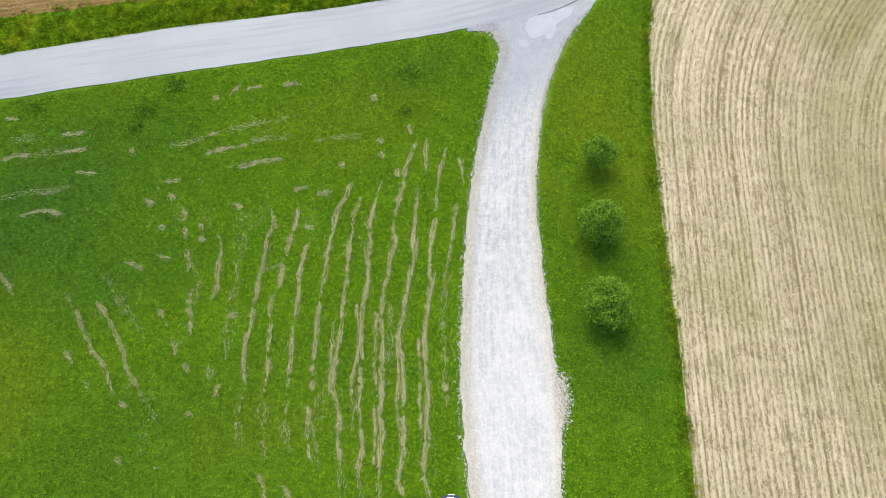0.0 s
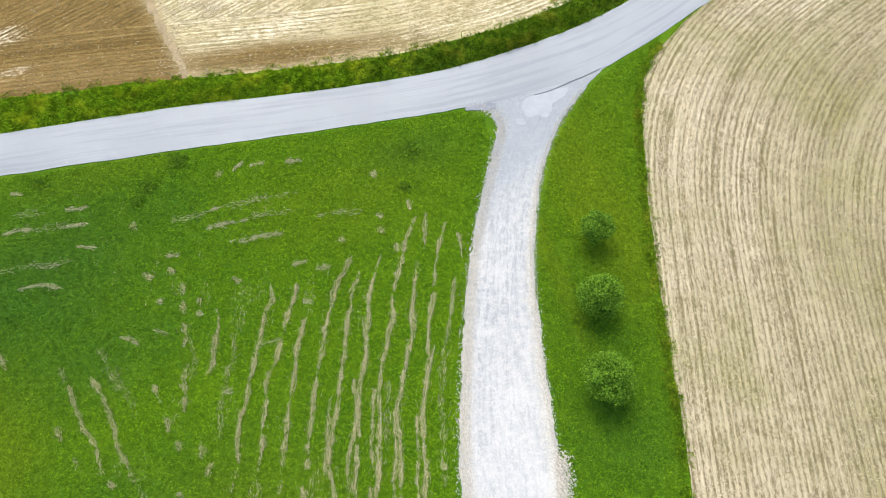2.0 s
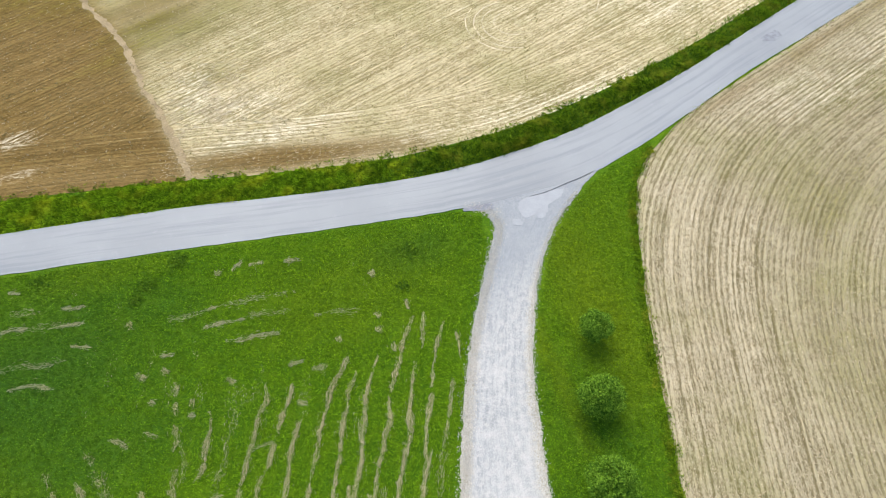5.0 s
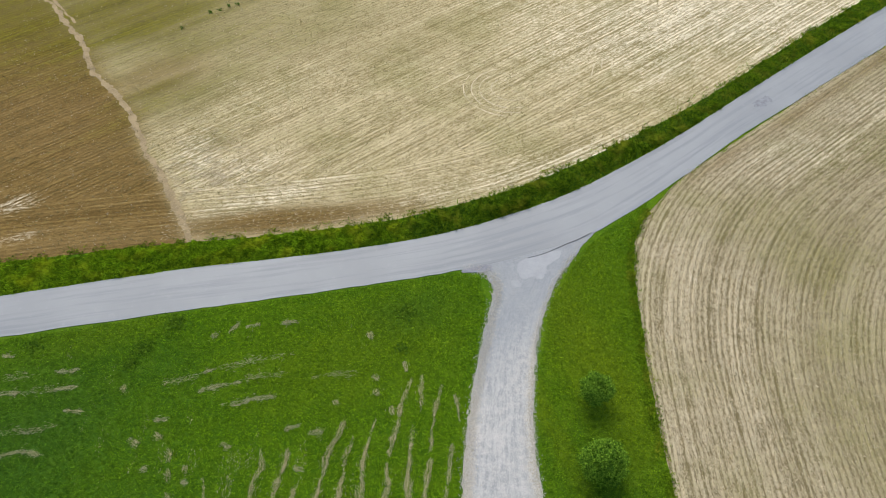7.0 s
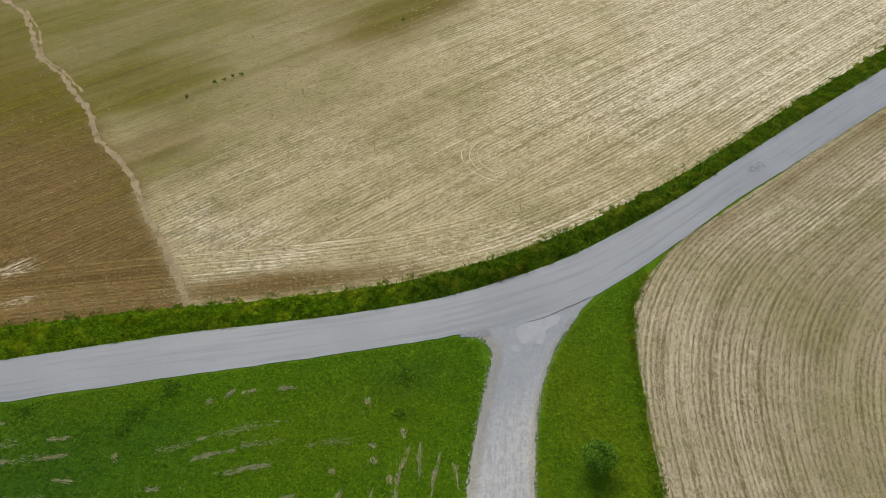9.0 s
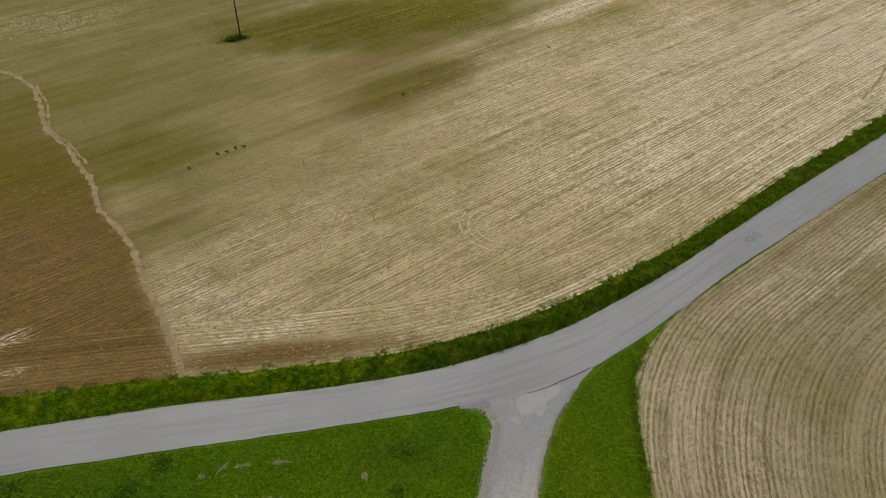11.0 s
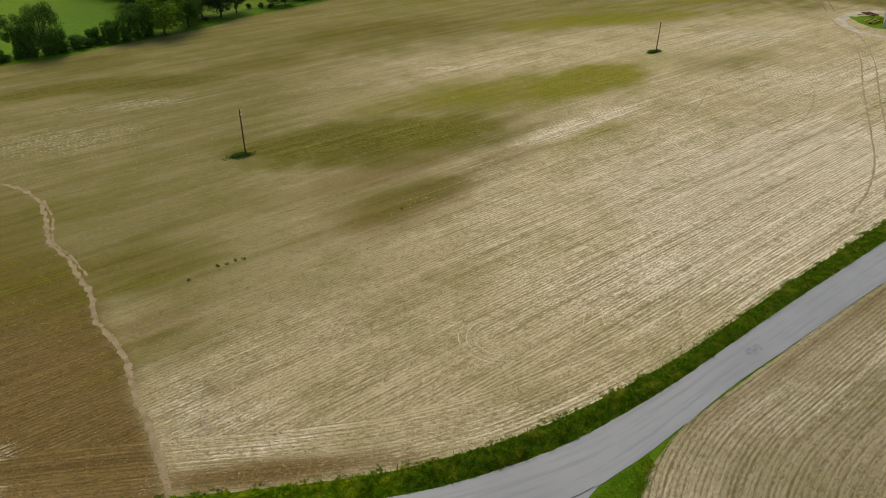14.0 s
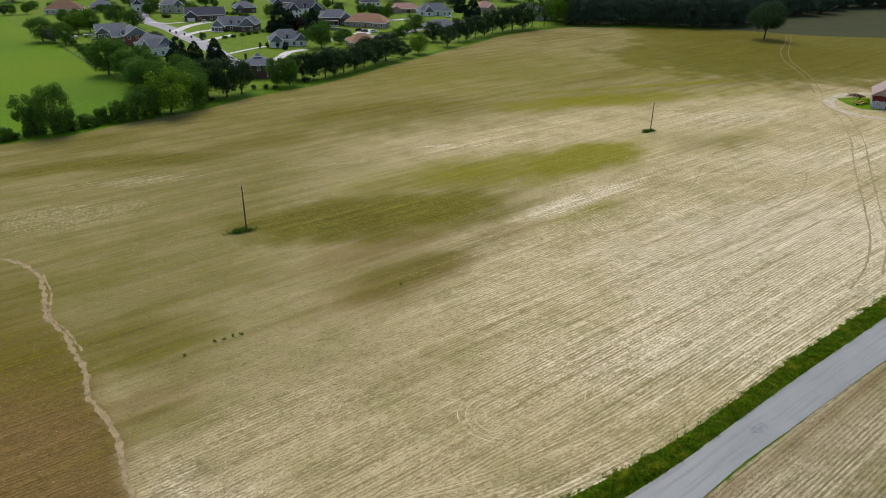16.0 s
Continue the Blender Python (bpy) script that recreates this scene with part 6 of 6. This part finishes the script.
def house(x, y, turn, blocks, wall, roof, label, garage=None, chimney=None, dormers=(), porch=None):
    """A house of one or more blocks (cx, cy, w, d, wall height, roof kind, rise, ridge axis), front towards -y."""
    root = new("house")
    taken = []
    for n, (cx, cy, w, d, h, kind, rise, axis) in enumerate(blocks):
        bm = bmesh.new()
        wall_block(bm, cx, cy, w, d, h, kind, rise, axis)
        part("wall", bm, wall if n == 0 or isinstance(wall, bpy.types.Material) else wall, root)
        bm = bmesh.new()
        roof_block(bm, cx, cy, w, d, h, kind, rise, axis)
        top = part("roof", bm, roof, root)
        bm = bmesh.new()
        fascia_block(bm, cx, cy, w, d, h, kind, rise, axis)
        part("fascia", bm, TRIM, top, "white fascia boards")
        storeys = max(1, int(h / 2.7))
        for s in range(storeys):
            z = 1.5 + 2.8 * s
            for side in range(4):
                length = w if side % 2 == 0 else d
                count = max(1, int(length / 3.4))
                for i in range(count):
                    u = (i + 0.5) / count * length - length / 2
                    px, py = ((cx + u, cy - d / 2), (cx + w / 2, cy + u), (cx - u, cy + d / 2), (cx - w / 2, cy - u))[side]
                    if any(abs(px - ox) < ow / 2 - 0.2 and abs(py - oy) < od / 2 - 0.2 for ox, oy, ow, od, *_ in blocks):
                        continue
                    if n == 0 and s == 0 and side == 0 and i == count // 2:
                        put_on(DOOR, "door", root, px, py, 1.05, 0)
                        continue
                    if garage == n and s == 0 and side == 0:
                        if i == 0:
                            put_on(GARAGE, "garage_door", root, cx, py, 1.1, 0)
                        continue
                    f = put_on(WIN_FRAME, "window", root, px, py, z, side * 90)
                    put_on(WIN_PANE, "pane", f, 0, 0, 0, 0)
    if chimney:
        bm = bmesh.new()
        box(bm, chimney[0] - 0.5, chimney[0] + 0.5, chimney[1] - 0.4, chimney[1] + 0.4, 0, chimney[2])
        box(bm, chimney[0] - 0.6, chimney[0] + 0.6, chimney[1] - 0.5, chimney[1] + 0.5, chimney[2], chimney[2] + 0.2)
        part("chimney", bm, BROWN_BRICK, root)
    for dx, dy, z in dormers:
        bm = bmesh.new()
        wall_block(bm, dx, dy, 2.0, 2.4, z, "gable", 1.0, "y")
        for vv in bm.verts:
            if vv.co.z < 0:
                vv.co.z = z - 1.6
        d_ = part("dormer", bm, TRIM, root, "white gabled dormer")
        bm = bmesh.new()
        roof_block(bm, dx, dy, 2.0, 2.4, z, "gable", 1.0, "y", 0.25, 0.15)
        part("dormer_roof", bm, roof, d_)
        put_on(WIN_PANE, "pane", d_, dx, dy - 1.2, z - 0.6, 0)
    if porch:
        px0, px1, py, ph = porch
        bm = bmesh.new()
        box(bm, px0, px1, py - 2.6, py + 0.1, ph, ph + 0.2)
        box(bm, px0, px1, py - 2.6, py - 0.02, 0, 0.3)
        pr = part("porch", bm, TRIM, root, "white porch")
        for i in range(4):
            bm = bmesh.new()
            u = px0 + 0.2 + (px1 - px0 - 0.4) * i / 3
            box(bm, u - 0.12, u + 0.12, py - 2.5, py - 2.26, 0.3, ph)
            part("post", bm, TRIM, pr)
    root.matrix_basis = Matrix.LocRotScale((x, y, 0), Euler((0, 0, radians(turn))), (0.92, 0.92, 0.92))
    return tagged(root, label, "house", "houses of the town")


house(-149.5, 348, 38, [(0, 0, 12, 10, 5.6, "gable", 3.6, "y"), (-7, 2, 8, 7, 5.0, "gable", 2.6, "x")], BRICK, ROOF_GREY, "red brick two-storey house with a steep grey gable roof", 0, None, [(-6, -1, 6.9)], (-10, -3.5, -1.5, 3))
house(-170, 369, 30, [(0, 0, 15, 9, 4.2, "gable", 2.8, "x"), (-5, -4, 6, 6, 3.8, "gable", 2.2, "y")], BROWN_BRICK, ROOF_GREY, "house with a grey roof and a raised white deck", None, None, [], (-7.5, 4, -4.5, 2.6))
house(-131, 327, -38, [(0, 0, 16, 10, 4.6, "gable", 3.8, "x"), (6, -5, 8, 8, 4.2, "gable", 3.4, "y")], WHITE_WALL, ROOF_GREY, "white house with a broad pale grey gable roof", 1)
house(-114, 399, -4, [(0, 0, 21, 10, 3.6, "gable", 4.2, "x"), (-9, -4, 7, 7, 3.4, "gable", 3.4, "y"), (8, 0, 9, 11, 4.4, "gable", 3.8, "y")], BROWN_BRICK, ROOF_GREY, "brick house with dormers and a white front gable", None, (4, 1, 8.5), [(-2, -3, 5.6), (3, -3, 5.6)], (-12.5, -5.6, -7.4, 2.7))
house(-144, 439, 20, [(0, 0, 24, 11, 3.8, "gable", 3.8, "x"), (-9, -4, 8, 8, 3.4, "gable", 3.0, "y")], BROWN_BRICK, ROOF_DARK, "long dark brick house with a dark shingle roof", 1)
house(-176, 472, 25, [(0, 0, 14, 11, 6.0, "hip", 3.2, "x"), (4, -4, 6, 8, 5.6, "gable", 3.0, "y")], BEIGE_WALL, ROOF_GREY, "tall beige house with a grey hipped roof")
house(-131, 478, 24, [(0, 0, 15, 11, 4.0, "hip", 3.4, "x"), (-4, -4, 6, 7, 3.8, "gable", 2.6, "y")], BROWN_BRICK, ROOF_GREY, "brick house with a large grey hipped roof")
house(-73, 279, 14, [(0, 0, 12, 10, 5.9, "hip", 2.6, "x"), (9, -1, 6, 6, 3.0, "gable", 1.8, "x"), (0, 0, 1.8, 1.8, 9.0, "hip", 0.8, "x")], BROWN_BRICK, ROOF_GREY, "dark brick two-storey house with a grey roof and cupola", None, (-5, 3, 9))
house(-78, 354, 20, [(0, 0, 17, 10, 4.0, "hip", 4.0, "x"), (-6, -5, 6, 7, 3.8, "gable", 3.0, "y"), (7, -2, 6, 9, 3.6, "gable", 3.0, "y")], WHITE_WALL, ROOF_GREY, "pale house with many-gabled dark grey roof", None, None, [(0, -3.5, 5.6)])
house(-89, 463, 18, [(0, 0, 26, 12, 5.8, "hip", 4.4, "x"), (-8, -5, 7, 8, 5.6, "gable", 4.0, "y"), (7, -5, 8, 8, 5.6, "gable", 4.2, "y")], WHITE_WALL, ROOF_DARK, "large white house with steep dark gables", None, (9, 2, 12), [(0, -4, 8)], (-3, 2.5, -6.1, 3))
house(-65, 429, 18, [(0, 0, 20, 11, 5.2, "hip", 3.8, "x"), (6, -4, 7, 8, 5.0, "gable", 3.0, "y")], BROWN_BRICK, ROOF_GREY, "brown brick house with a grey-brown roof and porch", None, (-6, 2, 10), [], (-9, 1, -5.6, 3))
house(-45, 423, -8, [(0, 0, 26, 12, 3.6, "hip", 4.0, "x"), (9, -5, 7, 7, 3.5, "hip", 2.6, "y")], TAN_BRICK, ROOF_ORANGE, "tan brick ranch house with a terracotta hipped roof")
house(-41, 354, 25, [(0, 0, 14, 10, 3.2, "hip", 3.4, "x")], TAN_BRICK, ROOF_ORANGE, "small tan house with a terracotta hipped roof behind the tree row")
house(-28, 492, 14, [(0, 0, 22, 10, 3.2, "hip", 3.2, "x"), (-7, -4, 7, 7, 3.1, "gable", 2.2, "y")], TAN_BRICK, ROOF_PINK, "ranch house with a rose-brown hipped roof")
house(-8, 482, 14, [(0, 0, 23, 11, 3.6, "hip", 4.2, "x"), (-5, -5, 6, 6, 3.5, "gable", 3.4, "y"), (8, -4, 7, 7, 3.4, "hip", 2.6, "y")], WHITE_WALL, ROOF_GREY, "white house with a pale grey hipped roof and arched gable")
house(26, 500, 20, [(0, 0, 14, 11, 4.4, "hip", 3.4, "x"), (3, -4, 5, 6, 4.2, "gable", 2.4, "y")], TAN_BRICK, ROOF_PINK, "house with a rose-coloured steep roof")
house(60, 469, 18, [(0, 0, 16, 11, 6.0, "gable", 4.2, "x"), (-4, -4, 6, 7, 5.6, "gable", 3.6, "y")], BEIGE_WALL, ROOF_GREY, "beige house with a grey roof behind the tree row")
house(-237, 457, 14, [(0, 0, 22, 13, 3.6, "hip", 4.4, "x"), (8, -4, 8, 8, 3.4, "hip", 3.0, "y")], BEIGE_WALL, ROOF_BROWN, "house with a broad brown hipped roof beyond the pasture")
house(-222, 475, 24, [(0, 0, 15, 11, 3.2, "hip", 3.4, "x"), (4, -4, 6, 6, 3.1, "gable", 2.4, "y")], BEIGE_WALL, ROOF_GREY, "house with a grey hipped roof beyond the pasture")
house(-197, 480, 24, [(0, 0, 15, 11, 5.4, "gable", 3.6, "x"), (-4, -4, 6, 6, 5.2, "gable", 2.8, "y")], WHITE_WALL, ROOF_DARK, "white house with a dark roof")
house(-3, 415, 20, [(0, 0, 20, 11, 2.8, "hip", 3.0, "x")], TAN_BRICK, ROOF_GREY, "low house with a broad grey roof behind the tree row", None, (9, 1, 6.5))
house(-52, 506, 14, [(0, 0, 14, 11, 5.4, "hip", 3.4, "x")], WHITE_WALL, ROOF_DARK, "white house with a dark hipped roof")
house(-110, 500, 20, [(0, 0, 18, 11, 5.2, "hip", 3.6, "x"), (-5, -4, 7, 8, 5.0, "gable", 3.0, "y")], TAN_BRICK, ROOF_DARK, "tan house with a dark hipped roof")

# ======================= barn and machines =======================


def barn():
    root = new("barn")
    bm = bmesh.new()
    wall_block(bm, 0, 0, 12, 14, 5.0, "gable", 4.2, "y")
    part("wall", bm, BARN_RED, root, "dark red board walls")
    bm = bmesh.new()
    roof_block(bm, 0, 0, 12, 14, 5.0, "gable", 4.2, "y", 0.6, 0.15)
    part("roof", bm, TIN, root, "rusty tin roof")
    for i in range(18):
        bm = bmesh.new()
        u = -6.9 + i * 0.78
        box(bm, -6.07, -6.0, u, u + 0.7, 0.0, 2.6 + 0.1 * ((i * 7) % 3))
        part("plank", bm, BARN_WHITE, root)
    for i in range(15):
        bm = bmesh.new()
        u = -5.9 + i * 0.79
        box(bm, u, u + 0.71, -7.07, -7.0, 0.0, 2.6 + 0.1 * ((i * 5) % 3))
        part("plank", bm, BARN_WHITE, root)
    bm = bmesh.new()
    box(bm, -1.6, 1.6, -7.15, -7.06, 0, 3.4)
    part("door", bm, BARN_RED, root)
    root.matrix_basis = pose(157.5, 247, 0, 0, 0, -28)
    return tagged(root, "dark red barn with pale lower boards and rusty roof", "barn")


barn()
yard = outline_slab("farmyard_grass", 153, 250.5, 9.5, 9.5, 0, 0.045, PASTURE, 3.0, 40, 0.15)
tagged(yard, "green grass plot inside the track loop", "grass plot", kind="structure")
g = np.random.default_rng(77)
tagged(tufts("yard_weeds", g.normal(0, 1.4, (160, 2)) + np.array([153.5, 252]), 0.9, 0.4, 3, WEED_BLADE, 77), "tall weeds beside the barn", "weeds", kind="stuff")


def harrow(x, y, turn, mat, label):
    """A field implement: a frame of bars on wheels with a drawbar and tines."""
    root = new("farm_implement")
    bm = bmesh.new()
    for u in (-2.2, 0, 2.2):
        box(bm, u - 0.12, u + 0.12, -1.6, 1.6, 0.7, 0.95)
    for w in (-1.5, 0, 1.5):
        box(bm, -2.6, 2.6, w - 0.12, w + 0.12, 0.75, 1.0)
    part("bars", bm, mat, root)
    bm = bmesh.new()
    tube(bm, [(0, 1.5, 0.85), (0.2, 3.0, 0.75), (0.3, 4.4, 0.55)], [0.13, 0.12, 0.1], 6)
    part("drawbar", bm, mat, root)
    for u in (-1.8, 1.8):
        bm = bmesh.new()
        bmesh.ops.create_cone(bm, cap_ends=True, segments=16, radius1=0.45, radius2=0.45, depth=0.28, matrix=pose(u, -0.4, 0.45, 0, 90, 0))
        part("wheel", bm, RUBBER, root)
    for i in range(8):
        bm = bmesh.new()
        tube(bm, [(-2.4 + i * 0.68, -1.5, 0.8), (-2.4 + i * 0.68, -1.9, 0.5), (-2.4 + i * 0.68, -1.7, 0.05)], [0.06, 0.06, 0.04], 5)
        part("tine", bm, RUST, root)
    root.matrix_basis = pose(x, y, 0, 0, 0, turn)
    return tagged(root, label, "farm implement")


harrow(147.5, 249, 40, YELLOW_STEEL, "yellowed old farm implement on the grass plot")
harrow(152.5, 260, 100, RUST, "rusty old farm implement on the grass plot")

# ======================= vehicles =======================


def car(x, y, turn, paint, label, length=4.6, width=1.82, height=1.48, van=False, badge=False):
    """A car: rounded body, glass cabin, roof, wheels, lamps; the front is towards +y."""
    root = new("car")
    L, H_ = length / 2, height
    side = [(-L, 0.35), (-L + 0.02, 0.75), (-L + 0.12, 0.98), (-L + 1.0, 1.0), (L - 1.35, 0.98), (L - 0.35, 0.82), (L - 0.05, 0.65), (L, 0.35)]
    bm = bmesh.new()
    rows_ = []
    for k, (s, inset) in enumerate(((-1, 0.06), (-0.96, 0.0), (-0.75, 0), (-0.5, 0), (-0.25, 0), (0, 0), (0.25, 0), (0.5, 0), (0.75, 0), (0.96, 0.0), (1, 0.06))):
        pinch = 0.19 * abs(s) ** 2
        rows_.append([bm.verts.new((s * width / 2, yy * (1 - pinch * abs(yy / L) ** 3), z - (0.05 if abs(s) == 1 and z > 0.7 else 0))) for yy, z in side])
    for a, b in zip(rows_, rows_[1:]):
        for i in range(len(side)):
            j = (i + 1) % len(side)
            bm.faces.new((a[i], b[i], b[j], a[j]))
    bm.faces.new(rows_[0][::-1])
    bm.faces.new(rows_[-1])
    bmesh.ops.recalc_face_normals(bm, faces=bm.faces[:])
    part("body", bm, paint, root)
    y0, y1, r0, r1 = -L + 0.25, L - 1.25, -L + (0.35 if van else 0.85), L - 2.1
    bm = bmesh.new()
    w0, w1 = width / 2 - 0.08, width / 2 - 0.24
    lo = [bm.verts.new(p) for p in ((-w0, y0, 0.95), (w0, y0, 0.95), (w0, y1, 0.95), (-w0, y1, 0.95))]
    hi = [bm.verts.new(p) for p in ((-w1, r0, H_ - 0.06), (w1, r0, H_ - 0.06), (w1, r1, H_ - 0.06), (-w1, r1, H_ - 0.06))]
    for i in range(4):
        bm.faces.new((lo[i], lo[(i + 1) % 4], hi[(i + 1) % 4], hi[i]))
    bm.faces.new(hi)
    part("windows", bm, GLASS, root, "dark glass")
    bm = bmesh.new()
    box(bm, -w1 - 0.02, w1 + 0.02, r0 - 0.05, r1 + 0.05, H_ - 0.07, H_)
    bmesh.ops.bevel(bm, geom=bm.edges[:], offset=0.03, segments=2, affect="EDGES")
    part("roof", bm, paint, root)
    for sx in (-1, 1):
        for yy in (-L + 0.85, L - 0.9):
            bm = bmesh.new()
            bmesh.ops.create_cone(bm, cap_ends=True, segments=20, radius1=0.33, radius2=0.33, depth=0.22, matrix=pose(sx * (width / 2 - 0.1), yy, 0.33, 0, 90, 0))
            wh = part("wheel", bm, RUBBER, root)
            bm = bmesh.new()
            bmesh.ops.create_cone(bm, cap_ends=True, segments=16, radius1=0.2, radius2=0.17, depth=0.04, matrix=pose(sx * (width / 2 + 0.02), yy, 0.33, 0, sx * 90, 0))
            part("rim", bm, STEEL, wh)
        bm = bmesh.new()
        box(bm, sx * 0.62 - 0.17, sx * 0.62 + 0.17, L - 0.36, L - 0.20, 0.46, 0.60)
        part("headlight", bm, GLASS if badge else LAMP_GLASS, root)
    bm = bmesh.new()
    box(bm, -0.26, 0.26, L - 0.05, L + 0.006, 0.40, 0.50)
    part("plate", bm, TRIM, root, "white blank plate")
    if badge:
        bm = bmesh.new()
        box(bm, -0.34, 0.22, L - 0.34, L - 0.20, 0.70, 0.79)
        part("hood_panel", bm, WHITE_PAINT, root, "white panel on the hood")
    root.matrix_basis = pose(x, y, 0, 0, 0, turn)
    return tagged(root, label, "car")


car(0.95, -2.18, 0, NAVY, "navy blue car parked on the grass beside the drive", badge=True)
for x, y, turn, paint, label in ((-141.5, 437.2 - 9, 30, SILVER_PAINT, "silver car on a concrete driveway"), (-48.2, 404.5, 80, RED_PAINT, "dark red car parked by the ranch house"), (-44.6, 400.7, 75, BLACK_PAINT, "black car parked by the ranch house"),
                                 (-39.2, 399.2, -70, WHITE_PAINT, "white car parked by the ranch house"), (2, 468, 60, WHITE_PAINT, "white car parked before a white house"),                                  (-174.5, 360.5, 60, SILVER_PAINT, "silver car beside the house with a deck"), (253.6, 411, 82, WHITE_PAINT, "white car on the far road")):
    tagged(car(x, y, turn, paint, label), group="cars of the town")

# ======================= small things of the town =======================


def mailbox(x, y):
    """A brick mailbox pillar with a cap."""
    root = new("mailbox_pillar")
    bm = bmesh.new()
    box(bm, -0.35, 0.35, -0.35, 0.35, -0.1, 1.35)
    part("pillar", bm, BROWN_BRICK, root)
    bm = bmesh.new()
    box(bm, -0.43, 0.43, -0.43, 0.43, 1.35, 1.5)
    part("cap", bm, CONCRETE, root)
    bm = bmesh.new()
    box(bm, 0.33, 0.38, -0.16, 0.16, 0.85, 1.15)
    part("flap", bm, STEEL, root)
    root.matrix_basis = pose(x, y, 0, 0, 0, 35)
    return tagged(root, "dark brick mailbox pillar beside the street", "mailbox pillar", "mailbox pillars")


for x, y in ((-147.4, 388.6), (-142.2, 383.1), (-136.0, 378.0), (-129.5, 369.2), (-99.1, 320.7)):
    mailbox(x, y)


def wire_fence(path, label):
    """Wooden posts with three wires."""
    root = new("wire_fence")
    line = even(spline(path), 14)
    for x, y in line:
        bm = bmesh.new()
        tube(bm, [(x, y, -0.2), (x, y, 1.35)], [0.09, 0.08], 6)
        part("post", bm, WOOD, root)
    for z in (0.4, 0.8, 1.2):
        bm = bmesh.new()
        tube(bm, [(x, y, z) for x, y in line], [0.02] * len(line), 4)
        part("wire", bm, STEEL, root)
    return tagged(root, label, "fence")


wire_fence([(-177.4, 333.6), (-159.2, 310.8), (-142.1, 288.4)], "low wire fence on wooden posts across the pasture")
for i, (x, y, h, w) in enumerate([(-112.8, 370, 1.5, 4), (-109.5, 375, 1.5, 4), (-106.5, 379.5, 1.5, 4), (-104, 384, 1.6, 4), (-101.5, 389, 1.5, 4), (-99, 393.5, 1.6, 4), (-96, 398.5, 1.6, 4), (-93, 403, 1.6, 4), (-139, 464, 2, 5), (-134, 463, 2, 5),
                                  (-129, 460.5, 2, 5), (-124, 457, 2, 5), (-177, 343, 2.5, 5), (-171, 334.5, 2.2, 5), (-165, 326, 2.4, 5), (-160, 318.5, 2.2, 5), (-154.5, 311, 3, 5), (-149, 301, 3, 5)]):
    tagged(planted("bush", x, y, h, w, i), group="garden hedge bushes")
for i, (kind, x, y, h, w) in enumerate([("conifer", -86, 402, 11, 9), ("purple", -85.6, 411, 7, 8), ("maple0", -78.6, 416, 9, 8), ("round", -68, 463, 8, 8), ("maple1", -42, 466.6, 7, 8), ("maple0", -140, 303, 9, 7), ("maple1", -149, 330, 6, 5), ("maple0", -193.6, 377, 11, 9),
                                        ("maple1", -157.8, 456, 9, 9), ("round", -184, 452, 7, 7), ("conifer", -75.8, 341, 4, 2.4), ("maple0", -70.3, 354.5, 8, 6), ("maple0", -65, 392, 8, 8), ("round", -52.9, 360, 6, 7), ("maple1", -26, 377, 6, 5),
                                        ("dark0", -36, 322, 10, 8), ("dark1", -48, 296, 9.5, 8), ("dark0", -60, 276, 9.5, 7), ("maple0", -100, 268, 11, 10), ("maple1", -110, 266, 12, 10), ("maple0", -120, 282, 12, 10)]):
    tagged(planted(kind, x, y, h, w, i + 3), group="garden trees")
bm = bmesh.new()
box(bm, -9, 9, -0.3, 0.3, -0.1, 1.5)
wall_ = part("retaining_wall", bm, plain("grey_block_wall", (0.26, 0.26, 0.27), 0.9, 0.2, 0, 0.25, 1.0))
wall_.matrix_basis = pose(-60, 404, 0, 0, 0, -35)
tagged(wall_, "long low grey block wall below the ranch house", "garden wall")


def boat(x, y, turn):
    """A small white boat on a trailer."""
    root = new("boat")
    bm = bmesh.new()
    secs = []
    for t, w, z0 in ((-2.8, 0.95, 0.7), (-1.0, 1.05, 0.6), (1.0, 0.9, 0.62), (2.3, 0.45, 0.8), (2.9, 0.05, 1.1)):
        secs.append([bm.verts.new((t, s * w * k, z)) for s, k, z in ((-1, 1, 1.5), (-1, 0.75, 1.0), (0, 0, z0), (1, 0.75, 1.0), (1, 1, 1.5))])
    for a, b in zip(secs, secs[1:]):
        for k in range(4):
            bm.faces.new((a[k], a[k + 1], b[k + 1], b[k]))
        bm.faces.new((a[4], a[0], b[0], b[4]))
    bm.faces.new(secs[0])
    bmesh.ops.recalc_face_normals(bm, faces=bm.faces[:])
    part("hull", bm, WHITE_PAINT, root)
    bm = bmesh.new()
    box(bm, -0.3, 0.3, -0.6, 0.6, 1.5, 1.95)
    part("windshield", bm, GLASS, root)
    bm = bmesh.new()
    box(bm, -2.4, 3.4, -0.1, 0.1, 0.42, 0.56)
    box(bm, -1.6, -1.3, -1.0, 1.0, 0.34, 0.48)
    part("trailer", bm, STEEL, root)
    for s in (-1, 1):
        bm = bmesh.new()
        bmesh.ops.create_cone(bm, cap_ends=True, segments=14, radius1=0.32, radius2=0.32, depth=0.2, matrix=pose(-1.45, s * 1.05, 0.32, 90, 0, 0))
        part("wheel", bm, RUBBER, root)
    root.matrix_basis = pose(x, y, 0, 0, 0, turn)
    return tagged(root, "small white motor boat on a trailer", "boat")


boat(-180.5, 367.0, 20)
boat(-186, 361.5, 150)
